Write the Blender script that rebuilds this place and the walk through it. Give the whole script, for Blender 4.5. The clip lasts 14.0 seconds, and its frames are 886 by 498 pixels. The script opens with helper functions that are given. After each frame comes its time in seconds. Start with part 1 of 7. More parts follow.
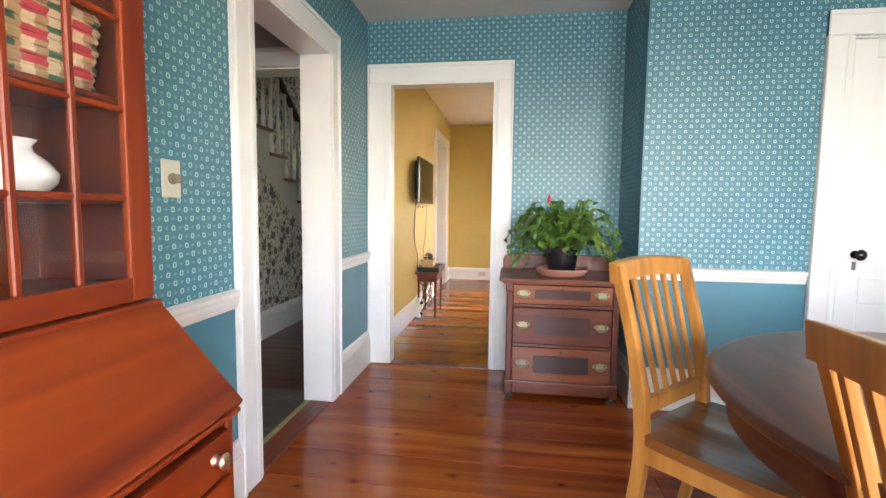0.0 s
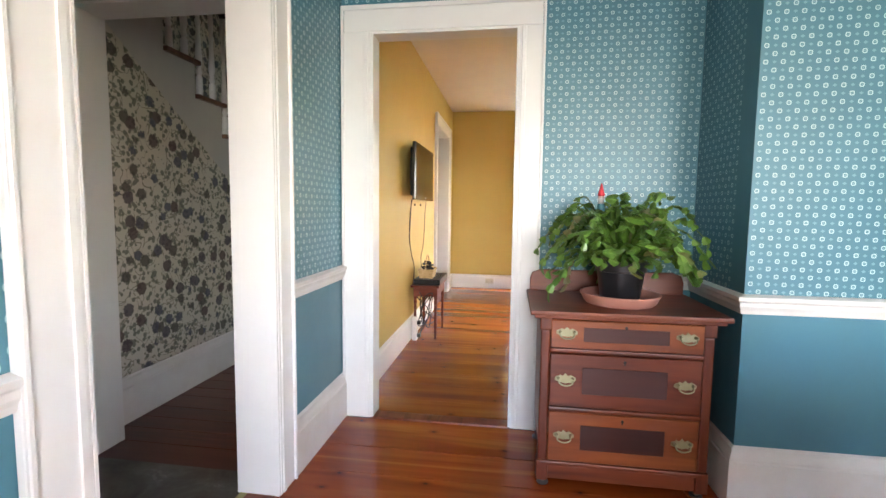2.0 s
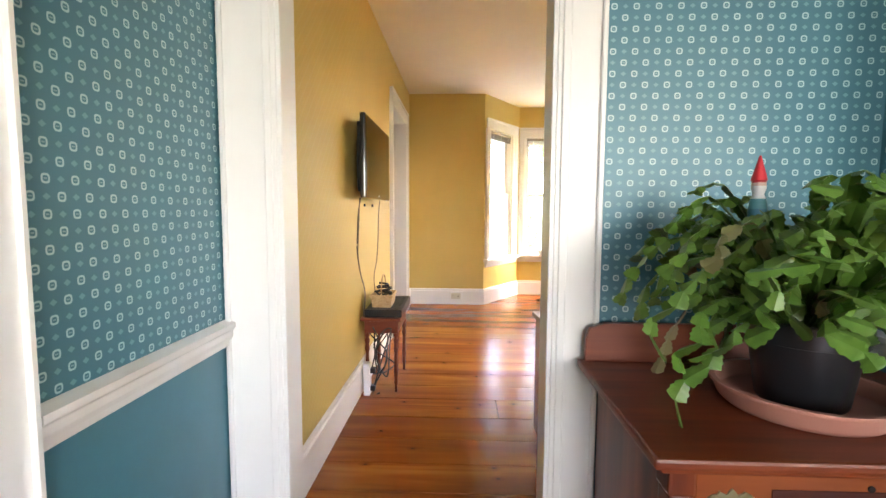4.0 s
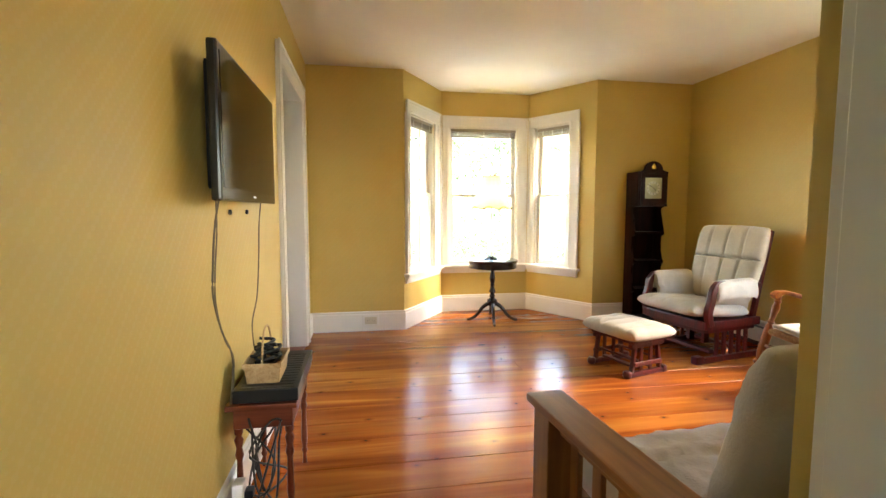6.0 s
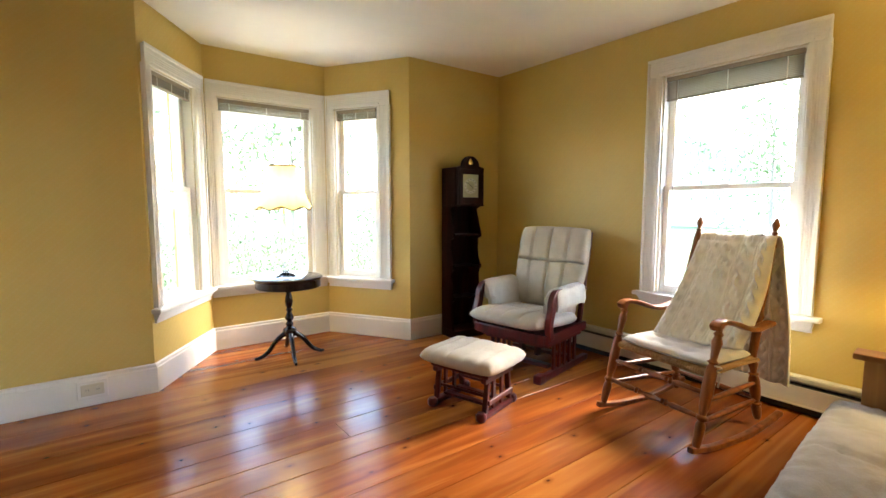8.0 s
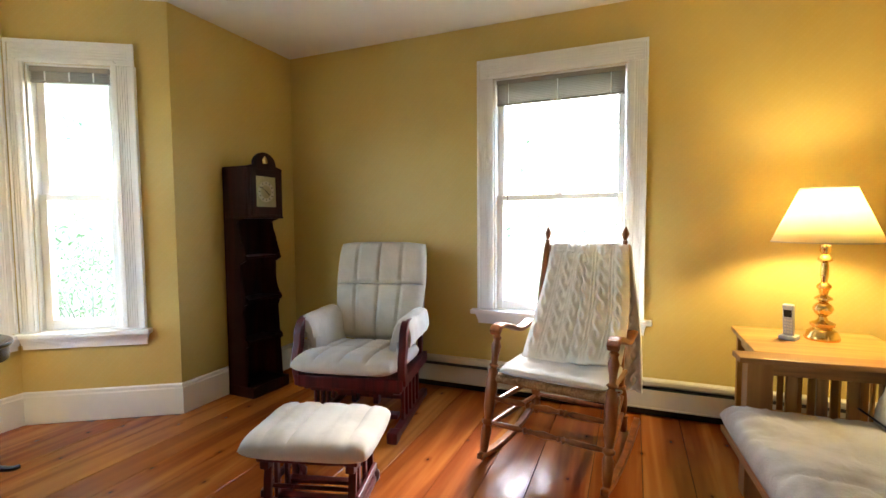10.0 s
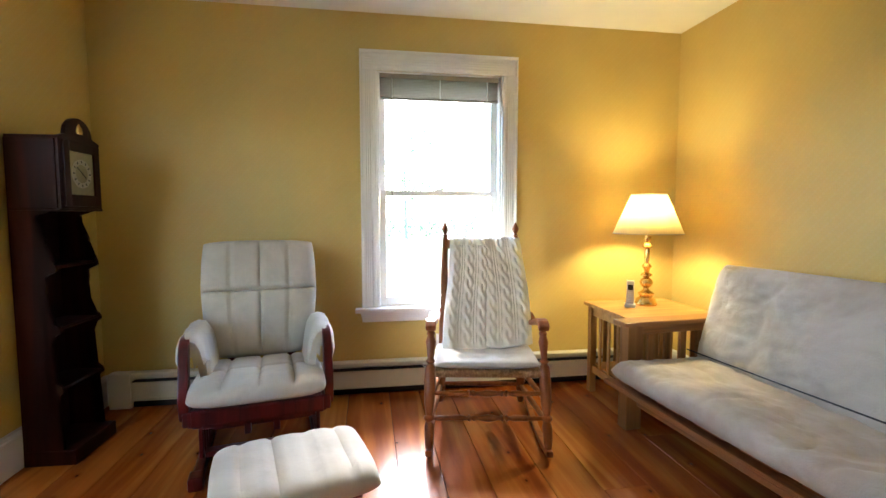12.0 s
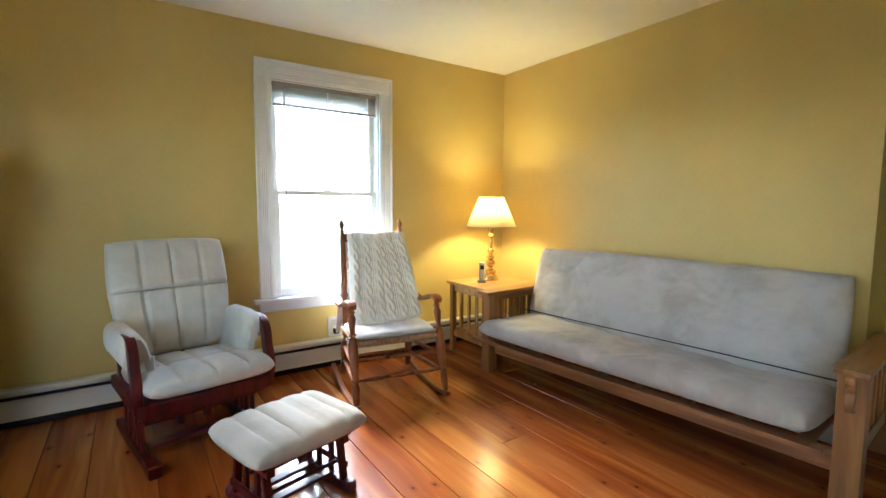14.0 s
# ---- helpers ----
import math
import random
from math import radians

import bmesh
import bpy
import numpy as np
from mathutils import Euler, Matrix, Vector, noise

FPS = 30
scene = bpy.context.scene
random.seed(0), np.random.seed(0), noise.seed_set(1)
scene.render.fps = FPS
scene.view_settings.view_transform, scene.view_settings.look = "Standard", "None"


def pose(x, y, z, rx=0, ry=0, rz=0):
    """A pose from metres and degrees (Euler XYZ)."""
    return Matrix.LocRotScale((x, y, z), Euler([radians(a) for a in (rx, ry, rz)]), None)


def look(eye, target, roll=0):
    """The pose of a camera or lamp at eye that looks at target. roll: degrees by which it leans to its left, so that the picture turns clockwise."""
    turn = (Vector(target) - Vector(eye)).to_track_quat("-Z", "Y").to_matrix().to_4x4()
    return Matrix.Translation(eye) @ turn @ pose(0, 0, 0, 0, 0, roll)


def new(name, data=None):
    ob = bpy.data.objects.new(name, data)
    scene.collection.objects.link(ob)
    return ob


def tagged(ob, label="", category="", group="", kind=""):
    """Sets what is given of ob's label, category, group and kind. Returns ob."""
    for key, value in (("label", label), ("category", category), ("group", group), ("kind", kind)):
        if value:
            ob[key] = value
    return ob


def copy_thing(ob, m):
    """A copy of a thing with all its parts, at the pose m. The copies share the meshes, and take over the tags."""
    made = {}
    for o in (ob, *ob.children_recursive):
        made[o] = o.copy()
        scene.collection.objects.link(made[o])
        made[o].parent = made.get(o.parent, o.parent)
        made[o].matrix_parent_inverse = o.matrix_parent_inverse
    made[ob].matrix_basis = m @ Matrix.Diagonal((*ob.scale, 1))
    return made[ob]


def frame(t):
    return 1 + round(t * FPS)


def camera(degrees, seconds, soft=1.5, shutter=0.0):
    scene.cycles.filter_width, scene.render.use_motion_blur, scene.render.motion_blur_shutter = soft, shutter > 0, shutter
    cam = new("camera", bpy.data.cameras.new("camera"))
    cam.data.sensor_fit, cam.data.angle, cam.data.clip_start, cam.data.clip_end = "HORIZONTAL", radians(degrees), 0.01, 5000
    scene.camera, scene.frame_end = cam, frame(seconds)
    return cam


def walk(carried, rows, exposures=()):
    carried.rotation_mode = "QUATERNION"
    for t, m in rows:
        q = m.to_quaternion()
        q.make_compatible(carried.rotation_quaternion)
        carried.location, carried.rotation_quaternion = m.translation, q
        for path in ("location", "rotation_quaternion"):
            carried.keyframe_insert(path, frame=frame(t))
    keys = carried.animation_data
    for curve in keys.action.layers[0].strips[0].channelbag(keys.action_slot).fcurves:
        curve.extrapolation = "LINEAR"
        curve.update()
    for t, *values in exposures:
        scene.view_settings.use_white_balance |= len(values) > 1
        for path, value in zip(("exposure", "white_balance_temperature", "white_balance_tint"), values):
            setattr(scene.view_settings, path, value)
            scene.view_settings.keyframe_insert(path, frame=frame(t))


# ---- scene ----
cam = camera(87.5, 14.0)
PATH = [
    (0, (0.2, 0.92, 1.132), (-0.081, 2.893, 0.967), 0.7),
    (0.5, (0.168, 1.116, 1.135), (-0.116, 3.089, 0.968), 0.7),
    (1, (0.139, 1.336, 1.131), (-0.145, 3.308, 0.962), 0.7),
    (1.5, (0.111, 1.587, 1.129), (-0.175, 3.56, 0.96), 0.7),
    (2, (0.064, 1.828, 1.13), (-0.223, 3.8, 0.96), 0.7),
    (2.5, (0.01, 2.062, 1.128), (-0.251, 4.038, 0.962), 0.7),
    (3, (-0.039, 2.337, 1.128), (-0.235, 4.32, 0.962), 0.6),
    (5.3, (-0.293, 3.634, 1.142), (-0.148, 5.622, 0.987), -0.0),
    (5.5, (-0.299, 3.733, 1.142), (-0.101, 5.717, 0.99), -0.0),
    (6, (-0.28, 3.991, 1.178), (0.057, 5.956, 1.012), 0.1),
    (6.5, (-0.253, 4.25, 1.2), (0.26, 6.175, 1.029), -0.0),
    (7, (-0.232, 4.513, 1.206), (0.49, 6.37, 1.033), -0.1),
    (7.5, (-0.245, 4.767, 1.227), (0.735, 6.501, 1.047), -0.1),
    (8, (-0.154, 5.013, 1.219), (1.042, 6.606, 1.036), 0.0),
    (8.5, (-0.109, 5.249, 1.23), (1.285, 6.671, 1.043), 0.0),
    (9, (-0.032, 5.48, 1.192), (1.546, 6.698, 1.03), 0.4),
    (11.3, (0.13, 6.525, 1.195), (2.124, 6.585, 1.049), -0.4),
    (11.5, (0.093, 6.631, 1.205), (2.087, 6.575, 1.052), 0.1),
    (12, (0.032, 6.858, 1.202), (2.002, 6.544, 1.056), 0.0),
    (12.5, (-0.05, 7.101, 1.219), (1.862, 6.534, 1.064), 0.1),
    (13, (-0.167, 7.3, 1.237), (1.668, 6.522, 1.069), 0.1),
    (13.5, (-0.249, 7.491, 1.269), (1.49, 6.52, 1.087), 0.2),
    (14, (-0.295, 7.665, 1.253), (1.354, 6.548, 1.07), 0.3),
]
walk(cam, [(t, look(eye, target, roll)) for t, eye, target, roll in PATH],
     [(0, 5.27, 7300, 20), (3, 5.30, 7300, 22), (5.3, 5.0, 7800, 14), (6.5, 4.74, 7400, 10), (9, 4.52, 6300, 10), (11.5, 4.6, 5900, 10), (14, 4.58, 5500, 5)])

# ---- light ----
world = bpy.data.worlds.new("sky")
scene.world = world
world.use_nodes = True
_w = world.node_tree
_sky = _w.nodes.new("ShaderNodeTexSky")
_sky.sky_type = "NISHITA"
_sky.sun_disc = False
_sky.sun_elevation, _sky.sun_rotation = radians(38), radians(93)
_w.links.new(_sky.outputs[0], _w.nodes["Background"].inputs[0])
_w.nodes["Background"].inputs[1].default_value = 0.15
_sun = bpy.data.lights.new("sun", "SUN")
_sun.energy, _sun.angle, _sun.color = 0.72, radians(28), (1.0, 0.95, 0.87)
_sob = new("sun", _sun)
_sob.matrix_basis = look((math.sin(radians(93)) * 10, math.cos(radians(93)) * 10, 7.8), (0, 0, 0))
for _x in (0.38, 2.08):
    _d = bpy.data.lights.new("window_daylight", "AREA")
    _d.shape, _d.size, _d.size_y, _d.energy, _d.color = "RECTANGLE", 1.15, 1.6, 2.3, (0.86, 0.94, 1.0)
    _o = new("window_daylight", _d)
    _o.matrix_basis = look((_x, -1.62, 1.4), (_x, 2.0, 1.3))

# ---- materials ----
def mat(name, color=(0.8, 0.8, 0.8), rough=0.5, metal=0.0, **kw):
    m = bpy.data.materials.new(name)
    m.use_nodes = True
    b = m.node_tree.nodes["Principled BSDF"]
    b.inputs["Base Color"].default_value = (*color, 1)
    b.inputs["Roughness"].default_value = rough
    b.inputs["Metallic"].default_value = metal
    for k, v in kw.items():
        b.inputs[k.replace("_", " ")].default_value = v
    return m


class G:
    """A small builder of node graphs for one material."""

    def __init__(self, m):
        self.m, self.t = m, m.node_tree
        self.b = self.t.nodes["Principled BSDF"]
        self.co = self.t.nodes.new("ShaderNodeTexCoord")

    def node(self, kind, **inputs):
        n = self.t.nodes.new(kind)
        for k, v in inputs.items():
            self.put(n.inputs[k.replace("_", " ")], v)
        return n

    def put(self, socket, v):
        if isinstance(v, bpy.types.NodeSocket):
            self.t.links.new(v, socket)
        else:
            socket.default_value = v

    def coords(self, scale=(1, 1, 1), loc=(0, 0, 0), rot=(0, 0, 0), kind="Object"):
        n = self.node("ShaderNodeMapping", Vector=self.co.outputs[kind])
        n.inputs["Scale"].default_value = scale
        n.inputs["Location"].default_value = loc
        n.inputs["Rotation"].default_value = rot
        return n.outputs[0]

    def noise(self, vec, scale=5.0, detail=4.0, rough=0.55, distortion=0.0):
        return self.node("ShaderNodeTexNoise", Vector=vec, Scale=scale, Detail=detail, Roughness=rough, Distortion=distortion).outputs["Fac"]

    def math(self, op, a, b=0.0, c=0.0):
        n = self.t.nodes.new("ShaderNodeMath")
        n.operation = op
        self.put(n.inputs[0], a)
        self.put(n.inputs[1], b)
        self.put(n.inputs[2], c)
        return n.outputs[0]

    def ramp(self, fac, stops):
        n = self.node("ShaderNodeValToRGB", Fac=fac)
        e = n.color_ramp.elements
        while len(e) < len(stops):
            e.new(0.5)
        for el, (p, c) in zip(e, stops):
            el.position = p
            el.color = (*c, 1) if len(c) == 3 else c
        return n.outputs[0]

    def smooth(self, v, lo, hi, a=0.0, b=1.0):
        n = self.t.nodes.new("ShaderNodeMapRange")
        n.interpolation_type = "SMOOTHSTEP"
        for i, x in enumerate((v, lo, hi, a, b)):
            self.put(n.inputs[i], x)
        return n.outputs[0]

    def mix(self, fac, a, b, mode="MIX"):
        n = self.t.nodes.new("ShaderNodeMix")
        n.data_type, n.blend_type = "RGBA", mode
        self.put(n.inputs[0], fac)
        for s, v in ((n.inputs[6], a), (n.inputs[7], b)):
            self.put(s, (*v, 1) if isinstance(v, tuple) and len(v) == 3 else v)
        return n.outputs[2]

    def bump(self, h, strength=0.2, dist=0.002):
        n = self.node("ShaderNodeBump", Height=h, Strength=strength, Distance=dist)
        self.t.links.new(n.outputs[0], self.b.inputs["Normal"])

    def sep(self, vec):
        n = self.node("ShaderNodeSeparateXYZ", Vector=vec)
        return n.outputs[0], n.outputs[1], n.outputs[2]

    def rnd(self):
        return self.t.nodes.new("ShaderNodeObjectInfo").outputs["Random"]

    def color(self, v):
        self.put(self.b.inputs["Base Color"], v)

    def rough(self, v):
        self.put(self.b.inputs["Roughness"], v)


def wood(name, dark, mid, light, rough=0.35, axis=0, scale=1.0, coat=0.0, bump=0.12, knots=False, board=False):
    m = mat(name, mid, rough, Coat_Weight=coat * 0.6, Coat_Roughness=0.12, Specular_IOR_Level=0.36)
    g = G(m)
    s = [22.0 * scale] * 3
    s[axis] = 1.6 * scale
    vec = g.coords(tuple(s))
    if board:
        off = g.math("MULTIPLY", g.rnd(), 37.0)
        comb = g.node("ShaderNodeCombineXYZ", X=off, Y=off, Z=off).outputs[0]
        add = g.t.nodes.new("ShaderNodeVectorMath")
        g.put(add.inputs[0], vec)
        g.put(add.inputs[1], comb)
        vec = add.outputs[0]
    grain = g.noise(vec, 1.0, 3.5, 0.5, 0.9)
    fine = g.noise(vec, 3.0, 2.0, 0.5, 0.2)
    tone = g.noise(g.coords((2.1, 2.1, 2.1)), 1.0, 1.0)
    f = g.math("ADD", g.math("MULTIPLY", grain, 0.85), g.math("MULTIPLY", fine, 0.15))
    col = g.ramp(f, [(0.3, dark), (0.5, mid), (0.72, light)])
    col = g.mix(g.math("MULTIPLY", tone, 0.35), col, dark)
    if board:
        r2 = g.math("FRACT", g.math("MULTIPLY", g.rnd(), 7.31))
        col = g.mix(g.math("MULTIPLY", g.rnd(), 0.6), col, g.mix(0.5, dark, mid))
        col = g.mix(g.smooth(r2, 0.45, 1.0, 0.0, 0.4), col, light)
    if knots:
        flame = g.noise(vec, 0.42, 3.0, 0.6, 1.6)
        col = g.mix(g.smooth(flame, 0.46, 0.66, 0.0, 0.55), col, dark)
        col = g.mix(g.smooth(flame, 0.42, 0.28, 0.0, 0.5), col, light)
        kv = g.coords((1.5, 2.4, 1.0))
        vo = g.node("ShaderNodeTexVoronoi", Vector=kv, Scale=1.5)
        vo.voronoi_dimensions = "2D"
        d = g.math("ADD", vo.outputs["Distance"], g.math("MULTIPLY", g.noise(g.coords((30, 60, 9)), 1.0), 0.03))
        col = g.mix(g.smooth(d, 0.11, 0.04, 0.0, 0.5), col, dark)
        col = g.mix(g.smooth(d, 0.046, 0.03, 0.0, 0.85), col, (0.05, 0.012, 0.005))
    g.color(col)
    g.rough(rough)
    g.bump(f, bump, 0.0008)
    return m


def paint(name, color, rough=0.45, dirt=0.08, bump=0.12, dirtcol=None):
    m = mat(name, color, rough)
    g = G(m)
    n = g.noise(g.coords((1, 1, 1)), 3.0, 6.0, 0.65)
    f = g.noise(g.coords((1, 1, 1)), 60.0, 4.0, 0.6)
    d = dirtcol or tuple(c * 0.72 for c in color)
    g.color(g.mix(g.math("MULTIPLY", g.smooth(n, 0.35, 0.75), dirt * 4), color, d))
    g.rough(g.smooth(n, 0.3, 0.7, rough * 0.85, rough * 1.15))
    g.bump(g.math("ADD", n, g.math("MULTIPLY", f, 0.25)), bump, 0.003)
    return m


WHITE = paint("white trim paint", (0.78, 0.77, 0.75), 0.35, 0.04)
WHITE_OLD = paint("worn white paint", (0.76, 0.73, 0.70), 0.4, 0.1, 0.25, (0.55, 0.48, 0.4))
CEIL = paint("ceiling plaster", (0.76, 0.73, 0.66), 0.9, 0.03, 0.3)
CEIL_D = paint("dining ceiling plaster", (0.66, 0.66, 0.64), 0.9, 0.03, 0.3)
TEAL = paint("teal wainscot paint", (0.055, 0.20, 0.26), 0.38, 0.06, 0.2)
FLOOR = wood("old pine boards", (0.15, 0.026, 0.005), (0.36, 0.096, 0.017), (0.56, 0.235, 0.046), 0.22, 0, 0.38, 0.0, 0.03, knots=True, board=True)
FLOOR_D = wood("red-brown worn pine boards", (0.15, 0.020, 0.004), (0.41, 0.078, 0.016), (0.60, 0.19, 0.042), 0.19, 0, 0.38, 0.0, 0.03, knots=True, board=True)
FLOOR_GAP = mat("dark joint between boards", (0.03, 0.012, 0.006), 0.8)
THRESH = wood("worn red threshold", (0.10, 0.02, 0.012), (0.22, 0.05, 0.025), (0.3, 0.08, 0.04), 0.35, 1)
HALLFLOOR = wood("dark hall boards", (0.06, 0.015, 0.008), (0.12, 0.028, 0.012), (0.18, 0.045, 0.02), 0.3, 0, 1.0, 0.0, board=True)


def yellow_wall():
    m = mat("yellow damask paper", (0.55, 0.40, 0.13), 0.55)
    g = G(m)
    u, v, w = g.sep(g.coords())
    # small repeating motif, slightly glossier and lighter than its ground
    a = g.math("SINE", g.math("MULTIPLY", u, 210.0))
    b = g.math("SINE", g.math("MULTIPLY", w, 210.0))
    c = g.math("SINE", g.math("MULTIPLY", g.math("ADD", u, w), 105.0))
    motif = g.smooth(g.math("ADD", g.math("MULTIPLY", a, b), g.math("MULTIPLY", c, 0.4)), 0.2, 0.6)
    n = g.noise(g.coords((1, 1, 1)), 1.6, 4.0)
    base = g.mix(g.smooth(n, 0.3, 0.7), (0.545, 0.39, 0.106), (0.575, 0.425, 0.128))
    g.color(g.mix(g.math("MULTIPLY", motif, 0.08), base, (0.60, 0.50, 0.24)))
    g.rough(g.smooth(motif, 0.0, 1.0, 0.58, 0.5))
    g.bump(n, 0.08, 0.001)
    return m


def teal_paper():
    m = mat("teal patterned paper", (0.05, 0.2, 0.23), 0.5)
    g = G(m)
    u, v, w = g.sep(g.coords())
    P = 0.0285

    def cell(x, off):
        return g.math("SUBTRACT", g.math("FRACT", g.math("ADD", g.math("DIVIDE", x, P), off)), 0.5)

    def length4(a, b):
        a4 = g.math("POWER", g.math("ABSOLUTE", a), 3.0)
        b4 = g.math("POWER", g.math("ABSOLUTE", b), 3.0)
        return g.math("POWER", g.math("ADD", a4, b4), 1 / 3)

    a, b = cell(u, 0.0), cell(w, 0.0)
    d = length4(a, b)
    par = g.math("ADD", g.math("FLOOR", g.math("DIVIDE", u, P)), g.math("FLOOR", g.math("DIVIDE", w, P)))
    odd = g.math("GREATER_THAN", g.math("FRACT", g.math("ADD", g.math("MULTIPLY", par, 0.5), 0.25)), 0.5)
    even = g.math("SUBTRACT", 1.0, odd)
    ring = g.math("MULTIPLY", even, g.math("MULTIPLY", g.smooth(d, 0.15, 0.19), g.smooth(d, 0.31, 0.27)))
    dash = g.math("MAXIMUM", g.math("ABSOLUTE", a), g.math("MULTIPLY", g.math("ABSOLUTE", b), 2.5))
    dot = g.math("MULTIPLY", even, g.smooth(dash, 0.12, 0.09))
    dd = g.math("ADD", g.math("MULTIPLY", g.math("ABSOLUTE", a), 0.8), g.math("ABSOLUTE", b))
    dia = g.math("MULTIPLY", odd, g.smooth(dd, 0.24, 0.17))
    n = g.noise(g.coords((1, 1, 1)), 2.0, 4.0)
    ground = g.mix(g.smooth(n, 0.3, 0.7), (0.045, 0.170, 0.222), (0.058, 0.20, 0.255))
    col = g.mix(g.math("MULTIPLY", dia, 0.55), ground, (0.20, 0.42, 0.47))
    col = g.mix(g.math("MULTIPLY", g.math("MAXIMUM", ring, g.math("MULTIPLY", dot, 0.5)), 0.95), col, (0.42, 0.60, 0.63))
    g.color(col)
    g.rough(0.42)
    g.bump(g.noise(g.coords((1, 1, 1)), 30.0, 3.0), 0.05, 0.001)
    return m


def floral_paper():
    m = mat("floral hall paper", (0.6, 0.58, 0.52), 0.7)
    g = G(m)
    col = (0.56, 0.52, 0.44)
    fine = g.noise(g.coords((1, 1, 1)), 42.0, 2.0, 0.5, 1.5)
    stem = g.noise(g.coords((1, 1, 1)), 9.0, 2.0, 0.5, 1.2)
    line = g.smooth(g.math("ABSOLUTE", g.math("SUBTRACT", stem, 0.5)), 0.026, 0.012)
    col = g.mix(g.math("MULTIPLY", line, 0.7), col, (0.13, 0.12, 0.08))
    leaf = g.node("ShaderNodeTexVoronoi", Vector=g.coords((1, 1, 1)), Scale=30.0)
    lf = g.math("MULTIPLY", g.smooth(g.math("ADD", leaf.outputs["Distance"], g.math("MULTIPLY", fine, 0.35)), 0.58, 0.52), 0.85)
    col = g.mix(lf, col, (0.12, 0.13, 0.10))
    fl = g.node("ShaderNodeTexVoronoi", Vector=g.coords((1, 1, 1)), Scale=11.0)
    f = g.smooth(g.math("ADD", fl.outputs["Distance"], g.math("MULTIPLY", fine, 0.3)), 0.56, 0.5)
    hue = g.ramp(g.sep(fl.outputs["Color"])[0], [(0.0, (0.075, 0.04, 0.035)), (0.35, (0.06, 0.07, 0.11)), (0.7, (0.07, 0.06, 0.05))])
    col = g.mix(g.math("MULTIPLY", f, 0.9), col, hue)
    g.color(col)
    return m


YELLOW, PAPER, FLORAL = yellow_wall(), teal_paper(), floral_paper()
HALLWHITE = paint("hall off-white paint", (0.5, 0.48, 0.45), 0.5)
OUTSIDE = paint("white clapboard paint", (0.75, 0.75, 0.73), 0.6)

# ---- helpers of this scene ----
def box(bm, x0, x1, y0, y1, z0, z1, m=None):
    r = bmesh.ops.create_cube(bm, size=1.0, matrix=Matrix.Translation(((x0 + x1) / 2, (y0 + y1) / 2, (z0 + z1) / 2)) @ Matrix.Diagonal((abs(x1 - x0), abs(y1 - y0), abs(z1 - z0), 1)))
    if m is not None:
        bmesh.ops.transform(bm, matrix=m, verts=r["verts"])
    return r["verts"]


def part(name, bm, material, parent=None, label="", bevel=0.0, smooth=False, segments=2):
    me = bpy.data.meshes.new(name)
    bmesh.ops.recalc_face_normals(bm, faces=bm.faces)
    if bevel:
        bmesh.ops.bevel(bm, geom=[e for e in bm.edges if e.is_manifold and e.calc_face_angle(0) > 0.5], offset=bevel, segments=segments, profile=0.6, affect="EDGES", clamp_overlap=True)
    if smooth:
        for f in bm.faces:
            f.smooth = True
        for e in bm.edges:
            if e.is_manifold and e.calc_face_angle(0) > 0.9:
                e.smooth = False
    bm.to_mesh(me)
    bm.free()
    me.materials.append(material)
    ob = new(name, me)
    if parent is not None:
        ob.parent = parent
    if label:
        ob["label"] = label
    return ob


def boxpart(name, x0, x1, y0, y1, z0, z1, material, parent=None, label="", bevel=0.003, m=None):
    bm = bmesh.new()
    box(bm, x0, x1, y0, y1, z0, z1, m)
    return part(name, bm, material, parent, label, bevel, segments=1 if bevel < 0.004 else 2)


def thing(name, m, label, category, group=""):
    ob = new(name)
    ob.empty_display_size = 0.1
    ob.matrix_basis = m
    return tagged(ob, label, category, group)


def structure(ob, label="", category=""):
    return tagged(ob, label, category, kind="structure")


def run(p, q):
    """A frame whose x runs from p to q, y points out of the room (to the right), z up."""
    a = math.atan2(q[1] - p[1], q[0] - p[0])
    m = Matrix.Translation((p[0], p[1], 0)) @ Matrix.Rotation(a, 4, "Z") @ Matrix.Diagonal((1, -1, 1, 1))
    return m, math.hypot(q[0] - p[0], q[1] - p[1])


def local(m):
    """The same place without the mirroring, for an object; what is built in it uses y below 0 as outwards."""
    return m @ Matrix.Diagonal((1, -1, 1, 1))


